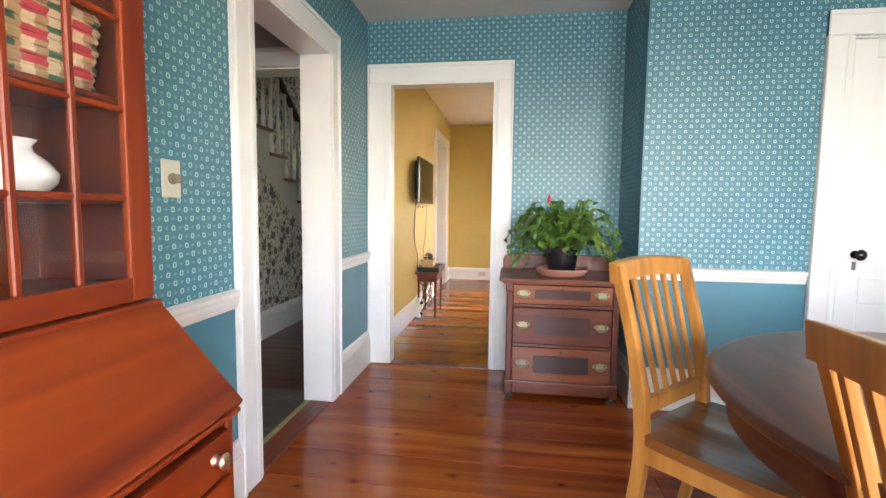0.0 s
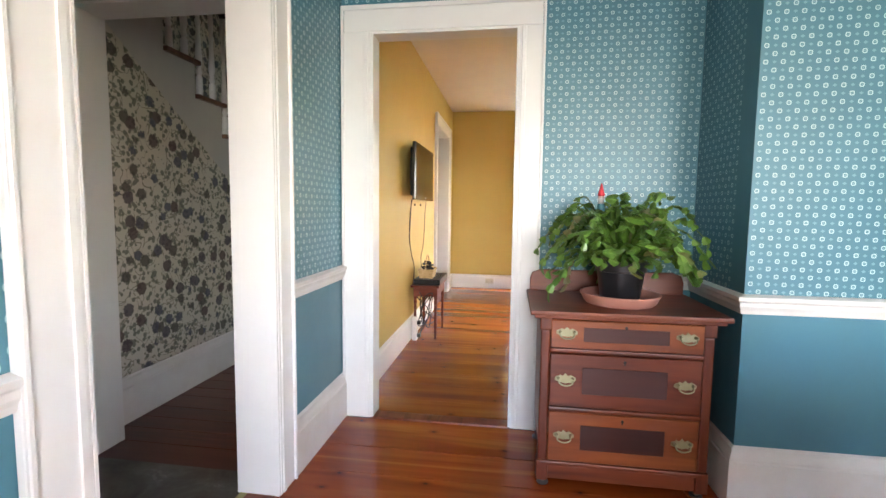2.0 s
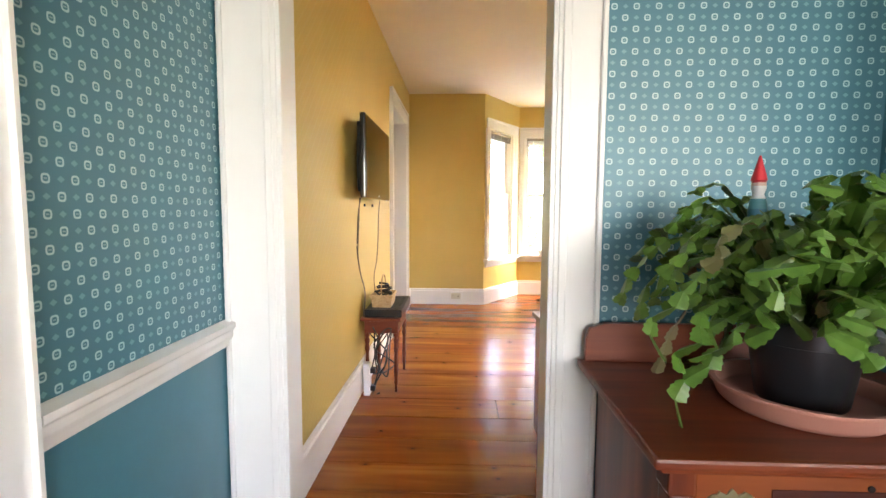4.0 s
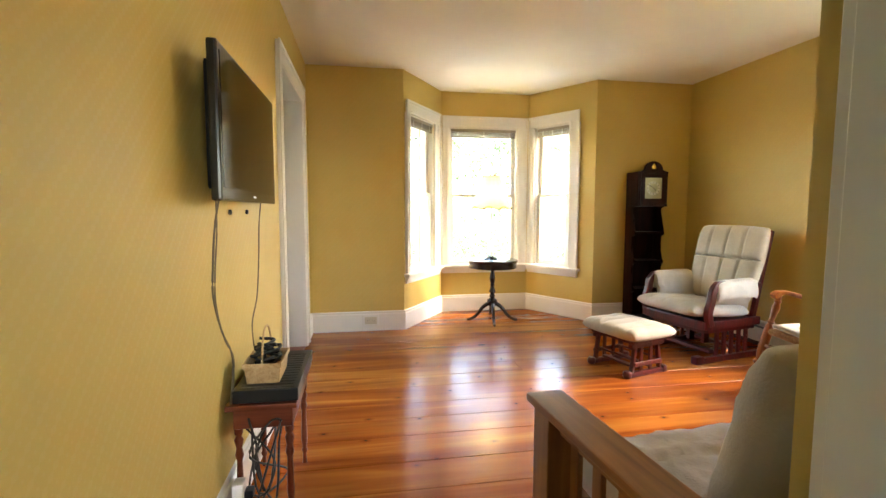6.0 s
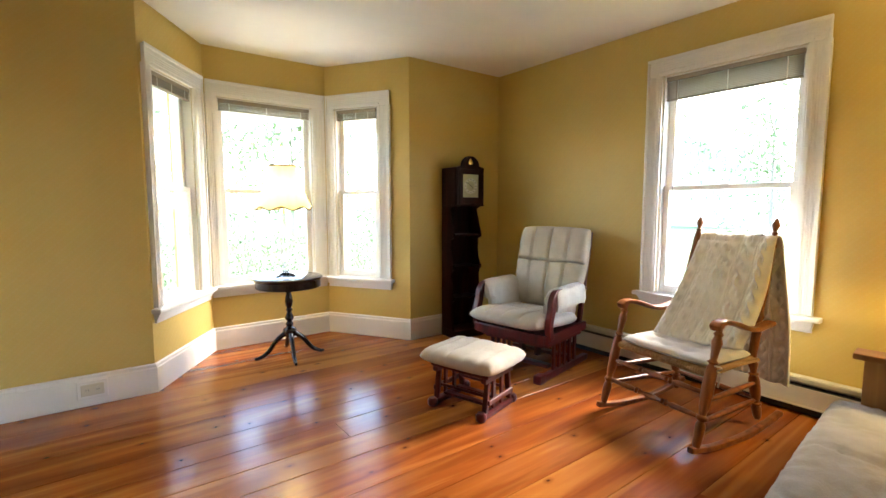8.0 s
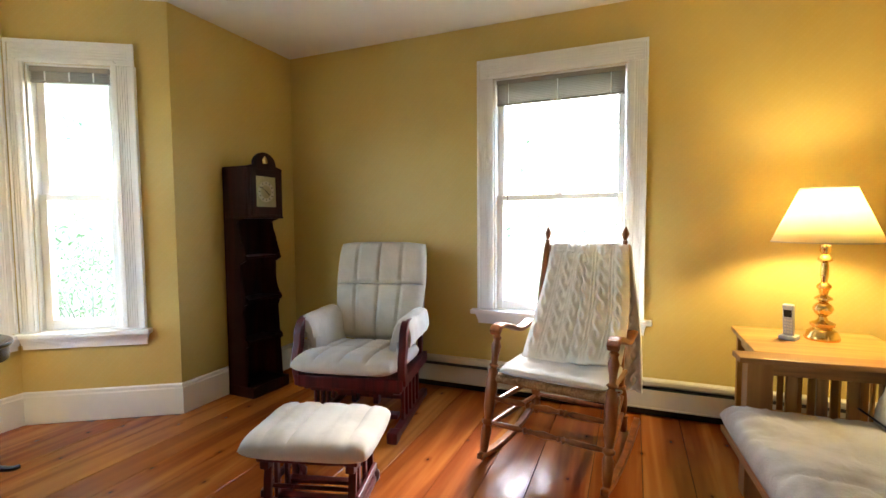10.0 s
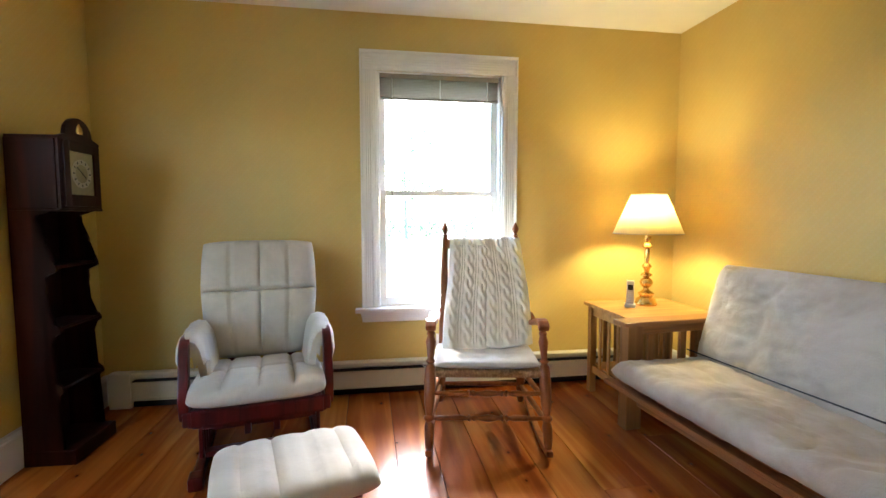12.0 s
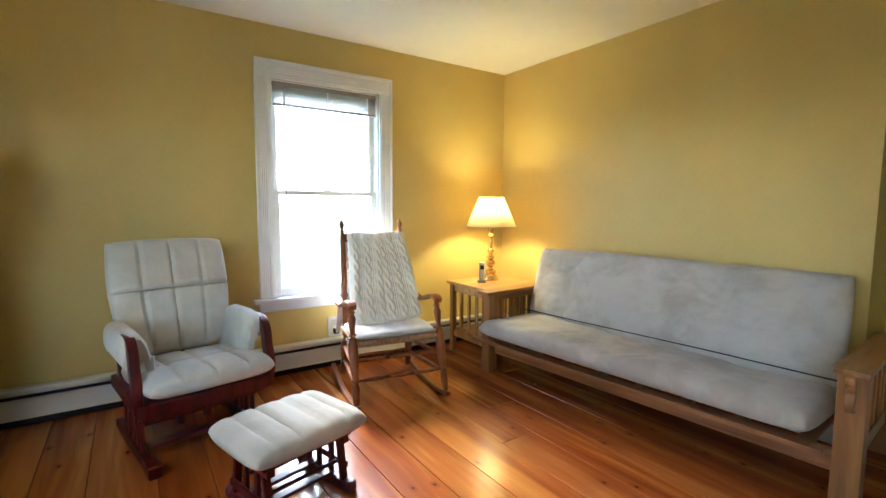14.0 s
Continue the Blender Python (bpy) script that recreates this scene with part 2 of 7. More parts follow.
def wall(name, p, q, h, thick, material, openings=(), z0=0.0, label="", a0=0.0, a1=0.0):
    """Openings: (from, to, bottom, top) along the wall. a0, a1: how far the outer face runs on past the ends."""
    m, L = run(p, q)
    xs = sorted({0.0, L} | {v for o in openings for v in o[:2]})
    zs = sorted({z0, h} | {v for o in openings for v in o[2:] if z0 < v < h})
    bm = bmesh.new()
    nx, nz = len(xs) - 1, len(zs) - 1
    solid = {(i, k) for i in range(nx) for k in range(nz)
             if not any(o[0] <= (xs[i] + xs[i + 1]) / 2 <= o[1] and o[2] <= (zs[k] + zs[k + 1]) / 2 <= o[3] for o in openings)}
    V = {}

    def vert(i, k, s):
        if (i, k, s) not in V:
            x = xs[i]
            if s:
                x += -a0 if i == 0 else (a1 if i == nx else 0.0)
            V[i, k, s] = bm.verts.new((x, -thick * s, zs[k]))
        return V[i, k, s]
    for i, k in solid:
        for s in (0, 1):
            bm.faces.new([vert(*c, s) for c in ((i, k), (i + 1, k), (i + 1, k + 1), (i, k + 1))])
        for di, dk, c in ((-1, 0, ((i, k), (i, k + 1))), (1, 0, ((i + 1, k), (i + 1, k + 1))), (0, -1, ((i, k), (i + 1, k))), (0, 1, ((i, k + 1), (i + 1, k + 1)))):
            if (i + di, k + dk) not in solid:
                bm.faces.new([vert(*c[0], 0), vert(*c[1], 0), vert(*c[1], 1), vert(*c[0], 1)])
    ob = part(name, bm, material)
    ob.matrix_basis = local(m)
    return structure(ob, label, "wall")


def moulding(name, p, q, prof, material, label="", category="trim", e0=0.0, e1=0.0, parent=None):
    """A strip along the wall from p to q; prof: (out into the room, height) round its section. e0, e1: how much longer it is at its front at the ends (inner corner below 0)."""
    m, L = run(p, q)
    bm = bmesh.new()
    n = len(prof)
    A = [bm.verts.new((-e0 * d, d, z)) for d, z in prof]
    B = [bm.verts.new((L + e1 * d, d, z)) for d, z in prof]
    bm.faces.new(A)
    bm.faces.new(B)
    for i in range(n):
        bm.faces.new([A[i], A[(i + 1) % n], B[(i + 1) % n], B[i]])
    ob = part(name, bm, material, parent)
    ob.matrix_basis = local(m)
    return structure(ob, label, category) if parent is None else ob


def tube(bm, pts, r, seg=8):
    pts = [Vector(p) for p in pts]
    rings = []
    up = Vector((0, 0, 1))
    for i, p in enumerate(pts):
        d = (pts[min(i + 1, len(pts) - 1)] - pts[max(i - 1, 0)]).normalized()
        side = d.cross(up)
        if side.length < 0.1:
            side = d.cross(Vector((0, 1, 0)))
        side.normalize()
        n = side.cross(d)
        rr = r[i] if isinstance(r, (list, tuple)) else r
        rings.append([bm.verts.new(p + side * rr * math.cos(2 * math.pi * j / seg) + n * rr * math.sin(2 * math.pi * j / seg)) for j in range(seg)])
    for a, b in zip(rings, rings[1:]):
        for j in range(seg):
            bm.faces.new([a[j], a[(j + 1) % seg], b[(j + 1) % seg], b[j]])
    bm.faces.new(rings[0])
    bm.faces.new(rings[-1])


BASE = [(0.001, 0.003), (0.02, 0.003), (0.02, 0.165), (0.014, 0.172), (0.014, 0.188), (0.001, 0.195)]
BASE_D = [(0.001, 0.003), (0.024, 0.003), (0.024, 0.185), (0.02, 0.19), (0.02, 0.2), (0.012, 0.225), (0.012, 0.238), (0.001, 0.245)]
RAIL = [(0.001, 0.755), (0.012, 0.757), (0.016, 0.772), (0.022, 0.785), (0.022, 0.8), (0.03, 0.808), (0.03, 0.822), (0.001, 0.83)]


def board(name, p, q, a, b, z0, z1, d0, d1, material=None, parent=None, bevel=0.003, label=""):
    """A flat board on the wall from p to q, at a..b along it, d0..d1 out into the room."""
    m, L = run(p, q)
    bm = bmesh.new()
    box(bm, a, b, d0, d1, z0, z1)
    ob = part(name, bm, material or WHITE, parent, label, bevel, segments=1)
    ob.matrix_basis = local(m) if parent is None else Matrix.Identity(4)
    return ob


GLASS = bpy.data.materials.new("window glass")
GLASS.use_nodes = True
_g = GLASS.node_tree
_g.nodes.clear()
_o = _g.nodes.new("ShaderNodeOutputMaterial")
_m = _g.nodes.new("ShaderNodeMixShader")
_t = _g.nodes.new("ShaderNodeBsdfTransparent")
_s = _g.nodes.new("ShaderNodeBsdfGlossy")
_f = _g.nodes.new("ShaderNodeLayerWeight")
_p = _g.nodes.new("ShaderNodeMath")
_q = _g.nodes.new("ShaderNodeMath")
_p.operation, _q.operation = "POWER", "MULTIPLY_ADD"
_p.inputs[1].default_value, _q.inputs[1].default_value, _q.inputs[2].default_value = 4.0, 0.5, 0.03
_s.inputs["Roughness"].default_value = 0.02
_g.links.new(_f.outputs["Facing"], _p.inputs[0])
_g.links.new(_p.outputs[0], _q.inputs[0])
_g.links.new(_q.outputs[0], _m.inputs[0])
_g.links.new(_t.outputs[0], _m.inputs[1])
_g.links.new(_s.outputs[0], _m.inputs[2])
_g.links.new(_m.outputs[0], _o.inputs[0])


def casing(root, a, b, z0, z1, w=0.11, sides=True, head=0.13, proud=0.02, to_floor=True, wr=None, reeds=False):
    """Flat casing boards with a backband round an opening a..b, z0..z1, on the room side (y above 0)."""
    wr = w if wr is None else wr
    for name, x0, x1, s in (("casing_side", a - w, a, -1), ("casing_side", b, b + wr, 1)):
        bm = bmesh.new()
        box(bm, x0, x1, 0.001, proud, z0 + (0.002 if to_floor else 0), z1)
        part(name, bm, WHITE, root, bevel=0.002, segments=1)
        bm = bmesh.new()
        if s < 0:
            box(bm, x1 - 0.035, x1 - 0.012, proud, proud + 0.006, z0 + 0.004, z1)
            box(bm, x0, x0 + 0.014, proud, proud + 0.012, z0 + 0.004, z1 + head)
        else:
            box(bm, x0 + 0.012, x0 + 0.035, proud, proud + 0.006, z0 + 0.004, z1)
            box(bm, x1 - 0.014, x1, proud, proud + 0.012, z0 + 0.004, z1 + head)
        if reeds:
            for k in range(4):
                xr = x0 + (x1 - x0) * 0.5 + (k - 1.5) * 0.013
                box(bm, xr - 0.0035, xr + 0.0035, proud, proud + 0.004, z0 + 0.004, z1)
        part("casing_bead", bm, WHITE, root, bevel=0.003, segments=1)
    if reeds:
        bm = bmesh.new()
        for k in range(4):
            zr = z1 + head * 0.42 + (k - 1.5) * 0.016
            box(bm, a - w * 0.7, b + wr * 0.7, proud + 0.003, proud + 0.008, zr - 0.004, zr + 0.004)
        part("head_reeding", bm, WHITE, root, bevel=0.002, segments=1)
        bm = bmesh.new()
        tube(bm, [(a - 0.03, proud + 0.004, z1 + 0.012), (a - 0.03, proud + 0.03, z1 + 0.014), (b + 0.03, proud + 0.03, z1 + 0.014), (b + 0.03, proud + 0.004, z1 + 0.012)], 0.0035, 6)
        part("curtain_rod", bm, WHITE, root, "thin white curtain rod on hooks", smooth=True)
    bm = bmesh.new()
    box(bm, a - w + 0.015, b + wr - 0.015, 0.001, proud + 0.003, z1, z1 + head)
    part("casing_head", bm, WHITE, root, bevel=0.003, segments=1)
    bm = bmesh.new()
    box(bm, a - w, b + wr, proud + 0.003, proud + 0.014, z1 + head - 0.02, z1 + head + 0.004)
    part("head_bead", bm, WHITE, root, bevel=0.003, segments=1)


def lining(root, a, b, z0, z1, depth, material=None, floor=False, t=0.012, front=0.0):
    mtl = material or WHITE
    for n, c in (("jamb", (a, a + t, -depth, front, z0, z1)), ("jamb", (b - t, b, -depth, front, z0, z1)), ("head_jamb", (a + t, b - t, -depth, front, z1 - t, z1))):
        boxpart(n, *c, mtl, root, bevel=0.002)
    if floor:
        boxpart("sill_bed", a + t, b - t, -depth, 0.0, z0, z0 + t, mtl, root, bevel=0.002)


BLIND = mat("beige metal blind slats", (0.33, 0.29, 0.25), 0.6)


def window(name, p, q, a, b, z0, z1, w=0.1, depth=0.16, horns=0.045, label="", slats=7, wr=None, meet=1.35, wand=False):
    m, L = run(p, q)
    root = new(name)
    root.matrix_basis = local(m)
    structure(root, label, "window")
    casing(root, a, b, z0 + 0.01, z1, w, head=0.12, proud=0.022, to_floor=False, wr=wr, reeds=True)
    lining(root, a, b, z0, z1, depth, floor=True)
    r = w if wr is None else wr
    # stool and apron
    boxpart("window_sill", a - w - horns, b + r + horns, 0.001, 0.062, z0 - 0.022, z0 + 0.008, WHITE, root, bevel=0.006)
    bm = bmesh.new()
    for d_, za, zb_ in ((0.046, 0.036, 0.022), (0.036, 0.050, 0.036), (0.028, 0.066, 0.050), (0.019, 0.092, 0.066)):
        box(bm, a - w - 0.4 * (d_ - 0.019), b + r + 0.4 * (d_ - 0.019), 0.001, d_, z0 - za, z0 - zb_)
    part("window_apron", bm, WHITE, root, bevel=0.004)
    # two sashes, the lower one nearer the room
    for k, (y, lo, hi) in enumerate(((-0.062, z0 + 0.012, meet + 0.018), (-0.098, meet - 0.018, z1 - 0.012))):
        bm = bmesh.new()
        s0, s1 = a + 0.014, b - 0.014
        st = 0.042
        box(bm, s0, s0 + st, y, y + 0.032, lo, hi)
        box(bm, s1 - st, s1, y, y + 0.032, lo, hi)
        box(bm, s0 + st, s1 - st, y, y + 0.032, lo, lo + (0.06 if k == 0 else 0.034))
        box(bm, s0 + st, s1 - st, y, y + 0.032, hi - (0.034 if k == 0 else 0.05), hi)
        sash = part("sash", bm, WHITE, root, bevel=0.003, segments=1)
        bm = bmesh.new()
        box(bm, s0 + st - 0.004, s1 - st + 0.004, y + 0.012, y + 0.016, lo + 0.03, hi - 0.03)
        pane = part("pane", bm, GLASS, sash)
        pane.visible_shadow = False
    boxpart("sash_lock", (a + b) / 2 - 0.03, (a + b) / 2 + 0.03, -0.045, -0.03, meet + 0.018, meet + 0.032, WHITE, root, bevel=0.002)
    # raised blind
    bl = new("raised_blind")
    bl.parent = root
    boxpart("head_rail", a + 0.02, b - 0.02, -0.028, 0.0, z1 - 0.045, z1 - 0.014, BLIND, bl, bevel=0.002)
    for i in range(slats):
        boxpart("slat", a + 0.022, b - 0.022, -0.03, 0.0, z1 - 0.056 - i * 0.0105, z1 - 0.0525 - i * 0.0105, BLIND, bl, bevel=0.0)
    zb = z1 - 0.056 - slats * 0.0105
    boxpart("bottom_rail", a + 0.022, b - 0.022, -0.028, -0.002, zb - 0.008, zb + 0.005, BLIND, bl, bevel=0.002)
    for xx in (a + 0.1, (a + b) / 2, b - 0.1):
        boxpart("ladder_tape", xx - 0.004, xx + 0.004, 0.0005, 0.0015, zb, z1 - 0.045, WHITE, bl, "pale ladder tape", bevel=0)
    if wand:
        bm = bmesh.new()
        box(bm, b - 0.1, b - 0.094, 0.0, 0.006, 1.28, z1 - 0.04)
        part("tilt_wand", bm, BLIND, bl)
    return root


# ---- the plan ----
H, HD = 2.515, 2.45
LS, LD, LN, LW, LE = 4.606, 4.285, 8.515, -0.79, 3.18
BAY = [(2.102, 8.515), (1.635, 9.25), (0.60, 9.25), (0.108, 8.515)]
DW, DN, DE, DS = -0.82, 4.19, 3.3, -1.6
BX, BY = 0.93, 3.675

# living room walls
wall("wall_doorway", (LW, LD), (0.4, LD), H, 0.047, YELLOW, [(-0.66 - LW, 0.085 - LW, -1, 2.02)], label="yellow papered wall round the doorway")
wall("wall_return", (0.4, LD), (0.4, LS - 0.003), H, 0.1, YELLOW, label="short yellow papered return")
wall("wall_south", (0.4, LS), (LE, LS), H, 0.11, YELLOW, label="yellow papered wall behind the sofa", a1=0.1)
wall("wall_east", (LE, LS), (LE, LN), H, 0.18, YELLOW, [(5.95 - LS, 6.80 - LS, 0.56, 2.15)], label="yellow papered wall with one window", a0=0.1, a1=0.18)
wall("wall_north", (LE, LN), BAY[0], H, 0.18, YELLOW, label="short yellow papered wall beside the bay")
bayw = [(0.312, 0.765), (0.135, 0.943), (0.205, 0.772)]
for i in range(3):
    wall("wall_bay", BAY[i], BAY[i + 1], H, 0.18, YELLOW, [(*bayw[i], 0.535, 2.12)], label="yellow papered wall of the window bay", a0=-0.05 if i == 0 else 0.1, a1=-0.05 if i == 2 else 0.1)
wall("wall_north", BAY[3], (LW, LN), H, 0.18, YELLOW, label="yellow papered wall between bay and hall door")
wall("wall_west", (LW, LN), (LW, LD), H, 0.12, YELLOW, [(LN - 8.07, LN - 7.07, -1, 2.09)], label="yellow papered wall with the television")
bm = bmesh.new()
vs = [bm.verts.new((x, y, H)) for x, y in [(LW - 0.1, LD), (LE + 0.1, LD), (LE + 0.1, LN + 0.1), (2.16, LN + 0.1), (1.69, 9.35), (0.55, 9.35), (0.05, LN + 0.1), (LW - 0.1, LN + 0.1)]]
f = bm.faces.new(vs)
bmesh.ops.translate(bm, verts=[v for v in bmesh.ops.extrude_face_region(bm, geom=[f])["geom"] if isinstance(v, bmesh.types.BMVert)], vec=(0, 0, 0.12))
structure(part("ceiling", bm, CEIL), "cream plaster ceiling with faint unevenness", "ceiling")

# dining room walls; the lower part is painted under a chair rail
def dining_wall(name, p, q, openings=(), thick=0.112, label="", **kw):
    lo = [(a, b, z0, z1) for a, b, z0, z1 in openings]
    ob = wall(name, p, q, HD, thick, PAPER, lo, z0=0.79, label=label, **kw)
    wall(name, p, q, 0.79, thick, TEAL, [(a, b, z0, min(z1, 0.79) + (1 if z1 > 0.79 else 0)) for a, b, z0, z1 in openings], label="teal painted lower wall", **kw)
    return ob


dining_wall("wall_dining_north", (BX, DN), (DW, DN), [(BX - 0.085, BX + 0.66, -1, 2.02)], 0.046, "teal patterned paper round the doorway")
dining_wall("wall_breast_side", (BX, BY + 0.11), (BX, DN), (), 0.1, "side of the chimney breast in teal patterned paper", a0=0.0)
dining_wall("wall_breast", (DE, BY), (BX, BY), [(DE - 2.72, DE - 1.94, -1, 2.06)], 0.11, "chimney breast in teal patterned paper")
dining_wall("wall_dining_west", (DW, DN), (DW, DS), [(DN - 3.45, DN - 2.655, -1, 2.0)], 0.12, "teal patterned paper with the hall doorway")
dining_wall("wall_dining_south", (DW, DS), (DE, DS), [(0.6, 1.8, 0.55, 2.2), (2.3, 3.5, 0.55, 2.2)], 0.15, "teal patterned wall with unseen window openings")
# The east opening is added, unseen, to let more daylight in.
dining_wall("wall_dining_east", (DE, DS), (DE, BY), [(0.5, 1.7, 0.55, 2.2)], 0.15, "teal patterned wall with unseen window openings")
structure(boxpart("ceiling", DW - 0.1, DE + 0.1, DS - 0.1, DN, HD, HD + 0.12, CEIL_D, bevel=0), "grey-white plaster dining ceiling", "ceiling")

# trims
for p, q, e0, e1 in (((0.4, LS), (LE, LS), -1, -1), ((0.4, LD), (0.4, LS), -1, -1), ((0.17, LD), (0.4, LD), 0, -1), ((LE, LS), (LE, LN), -1, -1), ((LE, LN), BAY[0], -1, 0.55), (BAY[0], BAY[1], 0.55, -0.5), (BAY[1], BAY[2], -0.5, -0.5), (BAY[2], BAY[3], -0.5, 0.55), (BAY[3], (LW, LN), 0.55, -1), ((LW, LN), (LW, 8.185), -1, 0), ((LW, 6.957), (LW, LD), 0, 0)):
    moulding("baseboard", p, q, BASE, WHITE, "white painted baseboard", "baseboard", e0, e1)
for p, q, e0, e1 in (((BX, DN), (0.212, DN), -1, 0), ((BX, BY), (BX, DN), 1, -1), ((1.80, BY), (BX, BY), 0, 1), ((DE, BY), (2.86, BY), -1, 0), ((DW, DN - 0.002), (DW, 3.572), 0, 0), ((DW, 2.515), (DW, DS), 0, -1), ((DW, DS), (DE, DS), -1, -1), ((DE, DS), (DE, BY), -1, -1)):
    moulding("baseboard", p, q, BASE_D, WHITE_OLD, "tall white painted baseboard with a moulded cap", "baseboard", e0, e1)
    moulding("chair_rail", p, q, RAIL, WHITE_OLD, "worn white chair rail", "chair rail", e0, e1)


def doorway(name, p, q, a, b, top, w, head, depth, label, wr=None, both=False):
    m, L = run(p, q)
    root = new(name)
    root.matrix_basis = local(m)
    structure(root, label, "doorway")
    casing(root, a, b, 0.0, top, w, head=head, wr=wr)
    lining(root, a, b, 0.003, top, depth, front=0.018)
    return root


d1 = doorway("door_1", (BX, DN), (DW, DN), BX - 0.085, BX + 0.66, 2.02, 0.125, 0.125, 0.095, "open white doorway from dining room to living room", wr=0.155)
d2 = doorway("door_2", (DW, DN), (DW, DS), DN - 3.45, DN - 2.655, 2.0, 0.12, 0.12, 0.16, "open white doorway to the hall passage", wr=0.14)
d3 = doorway("door_3", (LW, LN), (LW, LS), LN - 8.07, LN - 7.07, 2.09, 0.11, 0.11, 0.14, "open white doorway from living room to hall")
m, L = run((LW, LD), (0.4, LD))
d4 = new("door_1_back")
d4.matrix_basis = local(m)
structure(d4, "white casing on the living room side of the doorway", "doorway")
casing(d4, -0.66 - LW, 0.085 - LW, 0.0, 2.02, 0.08, head=0.12, wr=0.11)

window("window_1", (LE, LS), (LE, LN), 5.95 - LS, 6.80 - LS, 0.57, 2.15, 0.11, label="white double-hung window with its blind raised", wand=True, slats=11)
window("window_2", BAY[0], BAY[1], *bayw[0], 0.545, 2.12, 0.13, horns=0.03, label="white double-hung bay window, blind raised", slats=4, wr=0.085)
window("window_3", BAY[1], BAY[2], *bayw[1], 0.545, 2.12, 0.115, horns=-0.02, label="wide white double-hung bay window, blind raised", slats=4, wr=0.085)
window("window_4", BAY[2], BAY[3], *bayw[2], 0.545, 2.12, 0.14, horns=0.03, label="white double-hung bay window, blind raised", slats=4, wr=0.09)

# ---- the hall behind the dining room ----
VY, VX = 3.58, -2.7
wall("wall_passage_west", (VX, VY), (VX, 2.2), 2.42, 0.1, HALLWHITE, label="grey-white passage wall")
wall("wall_passage_south", (VX, 2.2), (-0.94, 2.2), 2.42, 0.1, HALLWHITE, label="grey-white passage wall")
wall("wall_passage_east", (-0.942, 2.2), (-0.942, VY), 2.42, 0.004, HALLWHITE, [(2.655 - 2.2, 3.45 - 2.2, -1, 2.0)], label="grey-white passage wall round the doorway")
wall("wall_passage_north", (-0.944, VY), (VX, VY), 2.42, 0.16, HALLWHITE, [(1.03 - 0.944, 1.77 - 0.944, -1, 1.97)], label="grey-white wall between passage and stair hall")
d5 = new("door_4")
d5.matrix_basis = local(run((-0.944, VY), (VX, VY))[0])
structure(d5, "open white doorway between passage and stair hall", "doorway")
casing(d5, 1.03 - 0.944, 1.77 - 0.944, 0.0, 1.97, 0.082, head=0.1, wr=0.12)
lining(d5, 1.03 - 0.944, 1.77 - 0.944, 0.003, 1.97, 0.16)
moulding("baseboard", (-1.892, VY), (VX, VY), BASE, WHITE_OLD, "white baseboard", "baseboard", 0, -1)
structure(boxpart("ceiling", VX - 0.1, -0.93, 2.1, VY, 2.42, 2.5, CEIL_D, bevel=0), "grey passage ceiling", "ceiling")

HX, HN = -1.9, 8.7
# wall under the stairs, with its sloping top
bm = bmesh.new()
prof = [(3.742, 0.0), (6.68, 0.0), (3.742, 2.122)]
A = [bm.verts.new((HX, y, z)) for y, z in prof]
B = [bm.verts.new((HX - 0.05, y, z)) for y, z in prof]
bm.faces.new(A)
bm.faces.new(B)
for i in range(3):
    bm.faces.new([A[i], A[(i + 1) % 3], B[(i + 1) % 3], B[i]])
structure(part("wall_under_stairs", bm, FLORAL), "dark floral paper on the wall under the stairs", "wall")
moulding("baseboard", (HX, 6.55), (HX, 3.742), BASE_D, WHITE_OLD, "tall white baseboard under the stairs", "baseboard")
RISE, RUN, NST = 0.205, 0.26, 15


def tread_y(k):
    return 6.62 - RUN * k


stairs = new("stairs")
structure(stairs, "painted white stairs with dark stained treads", "stairs")
DARKWOOD = wood("dark stained hand rail wood", (0.02, 0.008, 0.005), (0.05, 0.018, 0.01), (0.09, 0.03, 0.015), 0.3, 1)
TREAD = wood("brown stained treads", (0.06, 0.02, 0.01), (0.14, 0.05, 0.02), (0.2, 0.08, 0.03), 0.35, 0)
bm = bmesh.new()
for k in range(NST):
    z = 0.19 + RISE * k
    zb = max(0.0, 2.122 - 0.7225 * (tread_y(k) + 0.02 - 3.742)) if k < 12 else z - 0.5
    ya, yb = tread_y(k) - 0.01, tread_y(k) + RUN - 0.01
    za, zc = (min(z - 0.04, max(0.0, 2.122 - 0.7225 * (y - 3.742))) for y in (ya, yb))
    C = [bm.verts.new((x, y, zz)) for x in (HX - 0.032, HX - 0.002) for y, zz in ((ya, za), (yb, zc), (yb, z - 0.028), (ya, z - 0.028))]
    for q in ((0, 1, 2, 3), (4, 5, 6, 7), (0, 1, 5, 4), (1, 2, 6, 5), (2, 3, 7, 6), (3, 0, 4, 7)):
        bm.faces.new([C[i] for i in q])
part("stringer", bm, HALLWHITE, stairs)
for k in range(NST):
    z = 0.19 + RISE * k
    y0 = tread_y(k)
    boxpart("tread", HX - 0.85, HX + 0.025, y0 - 0.012, y0 + RUN + 0.02, z - 0.028, z, TREAD, stairs, bevel=0.006)
    boxpart("riser", HX - 0.85, HX - 0.033, y0 + RUN - 0.025, y0 + RUN - 0.01, z - RISE, z - 0.028, HALLWHITE, stairs, bevel=0)


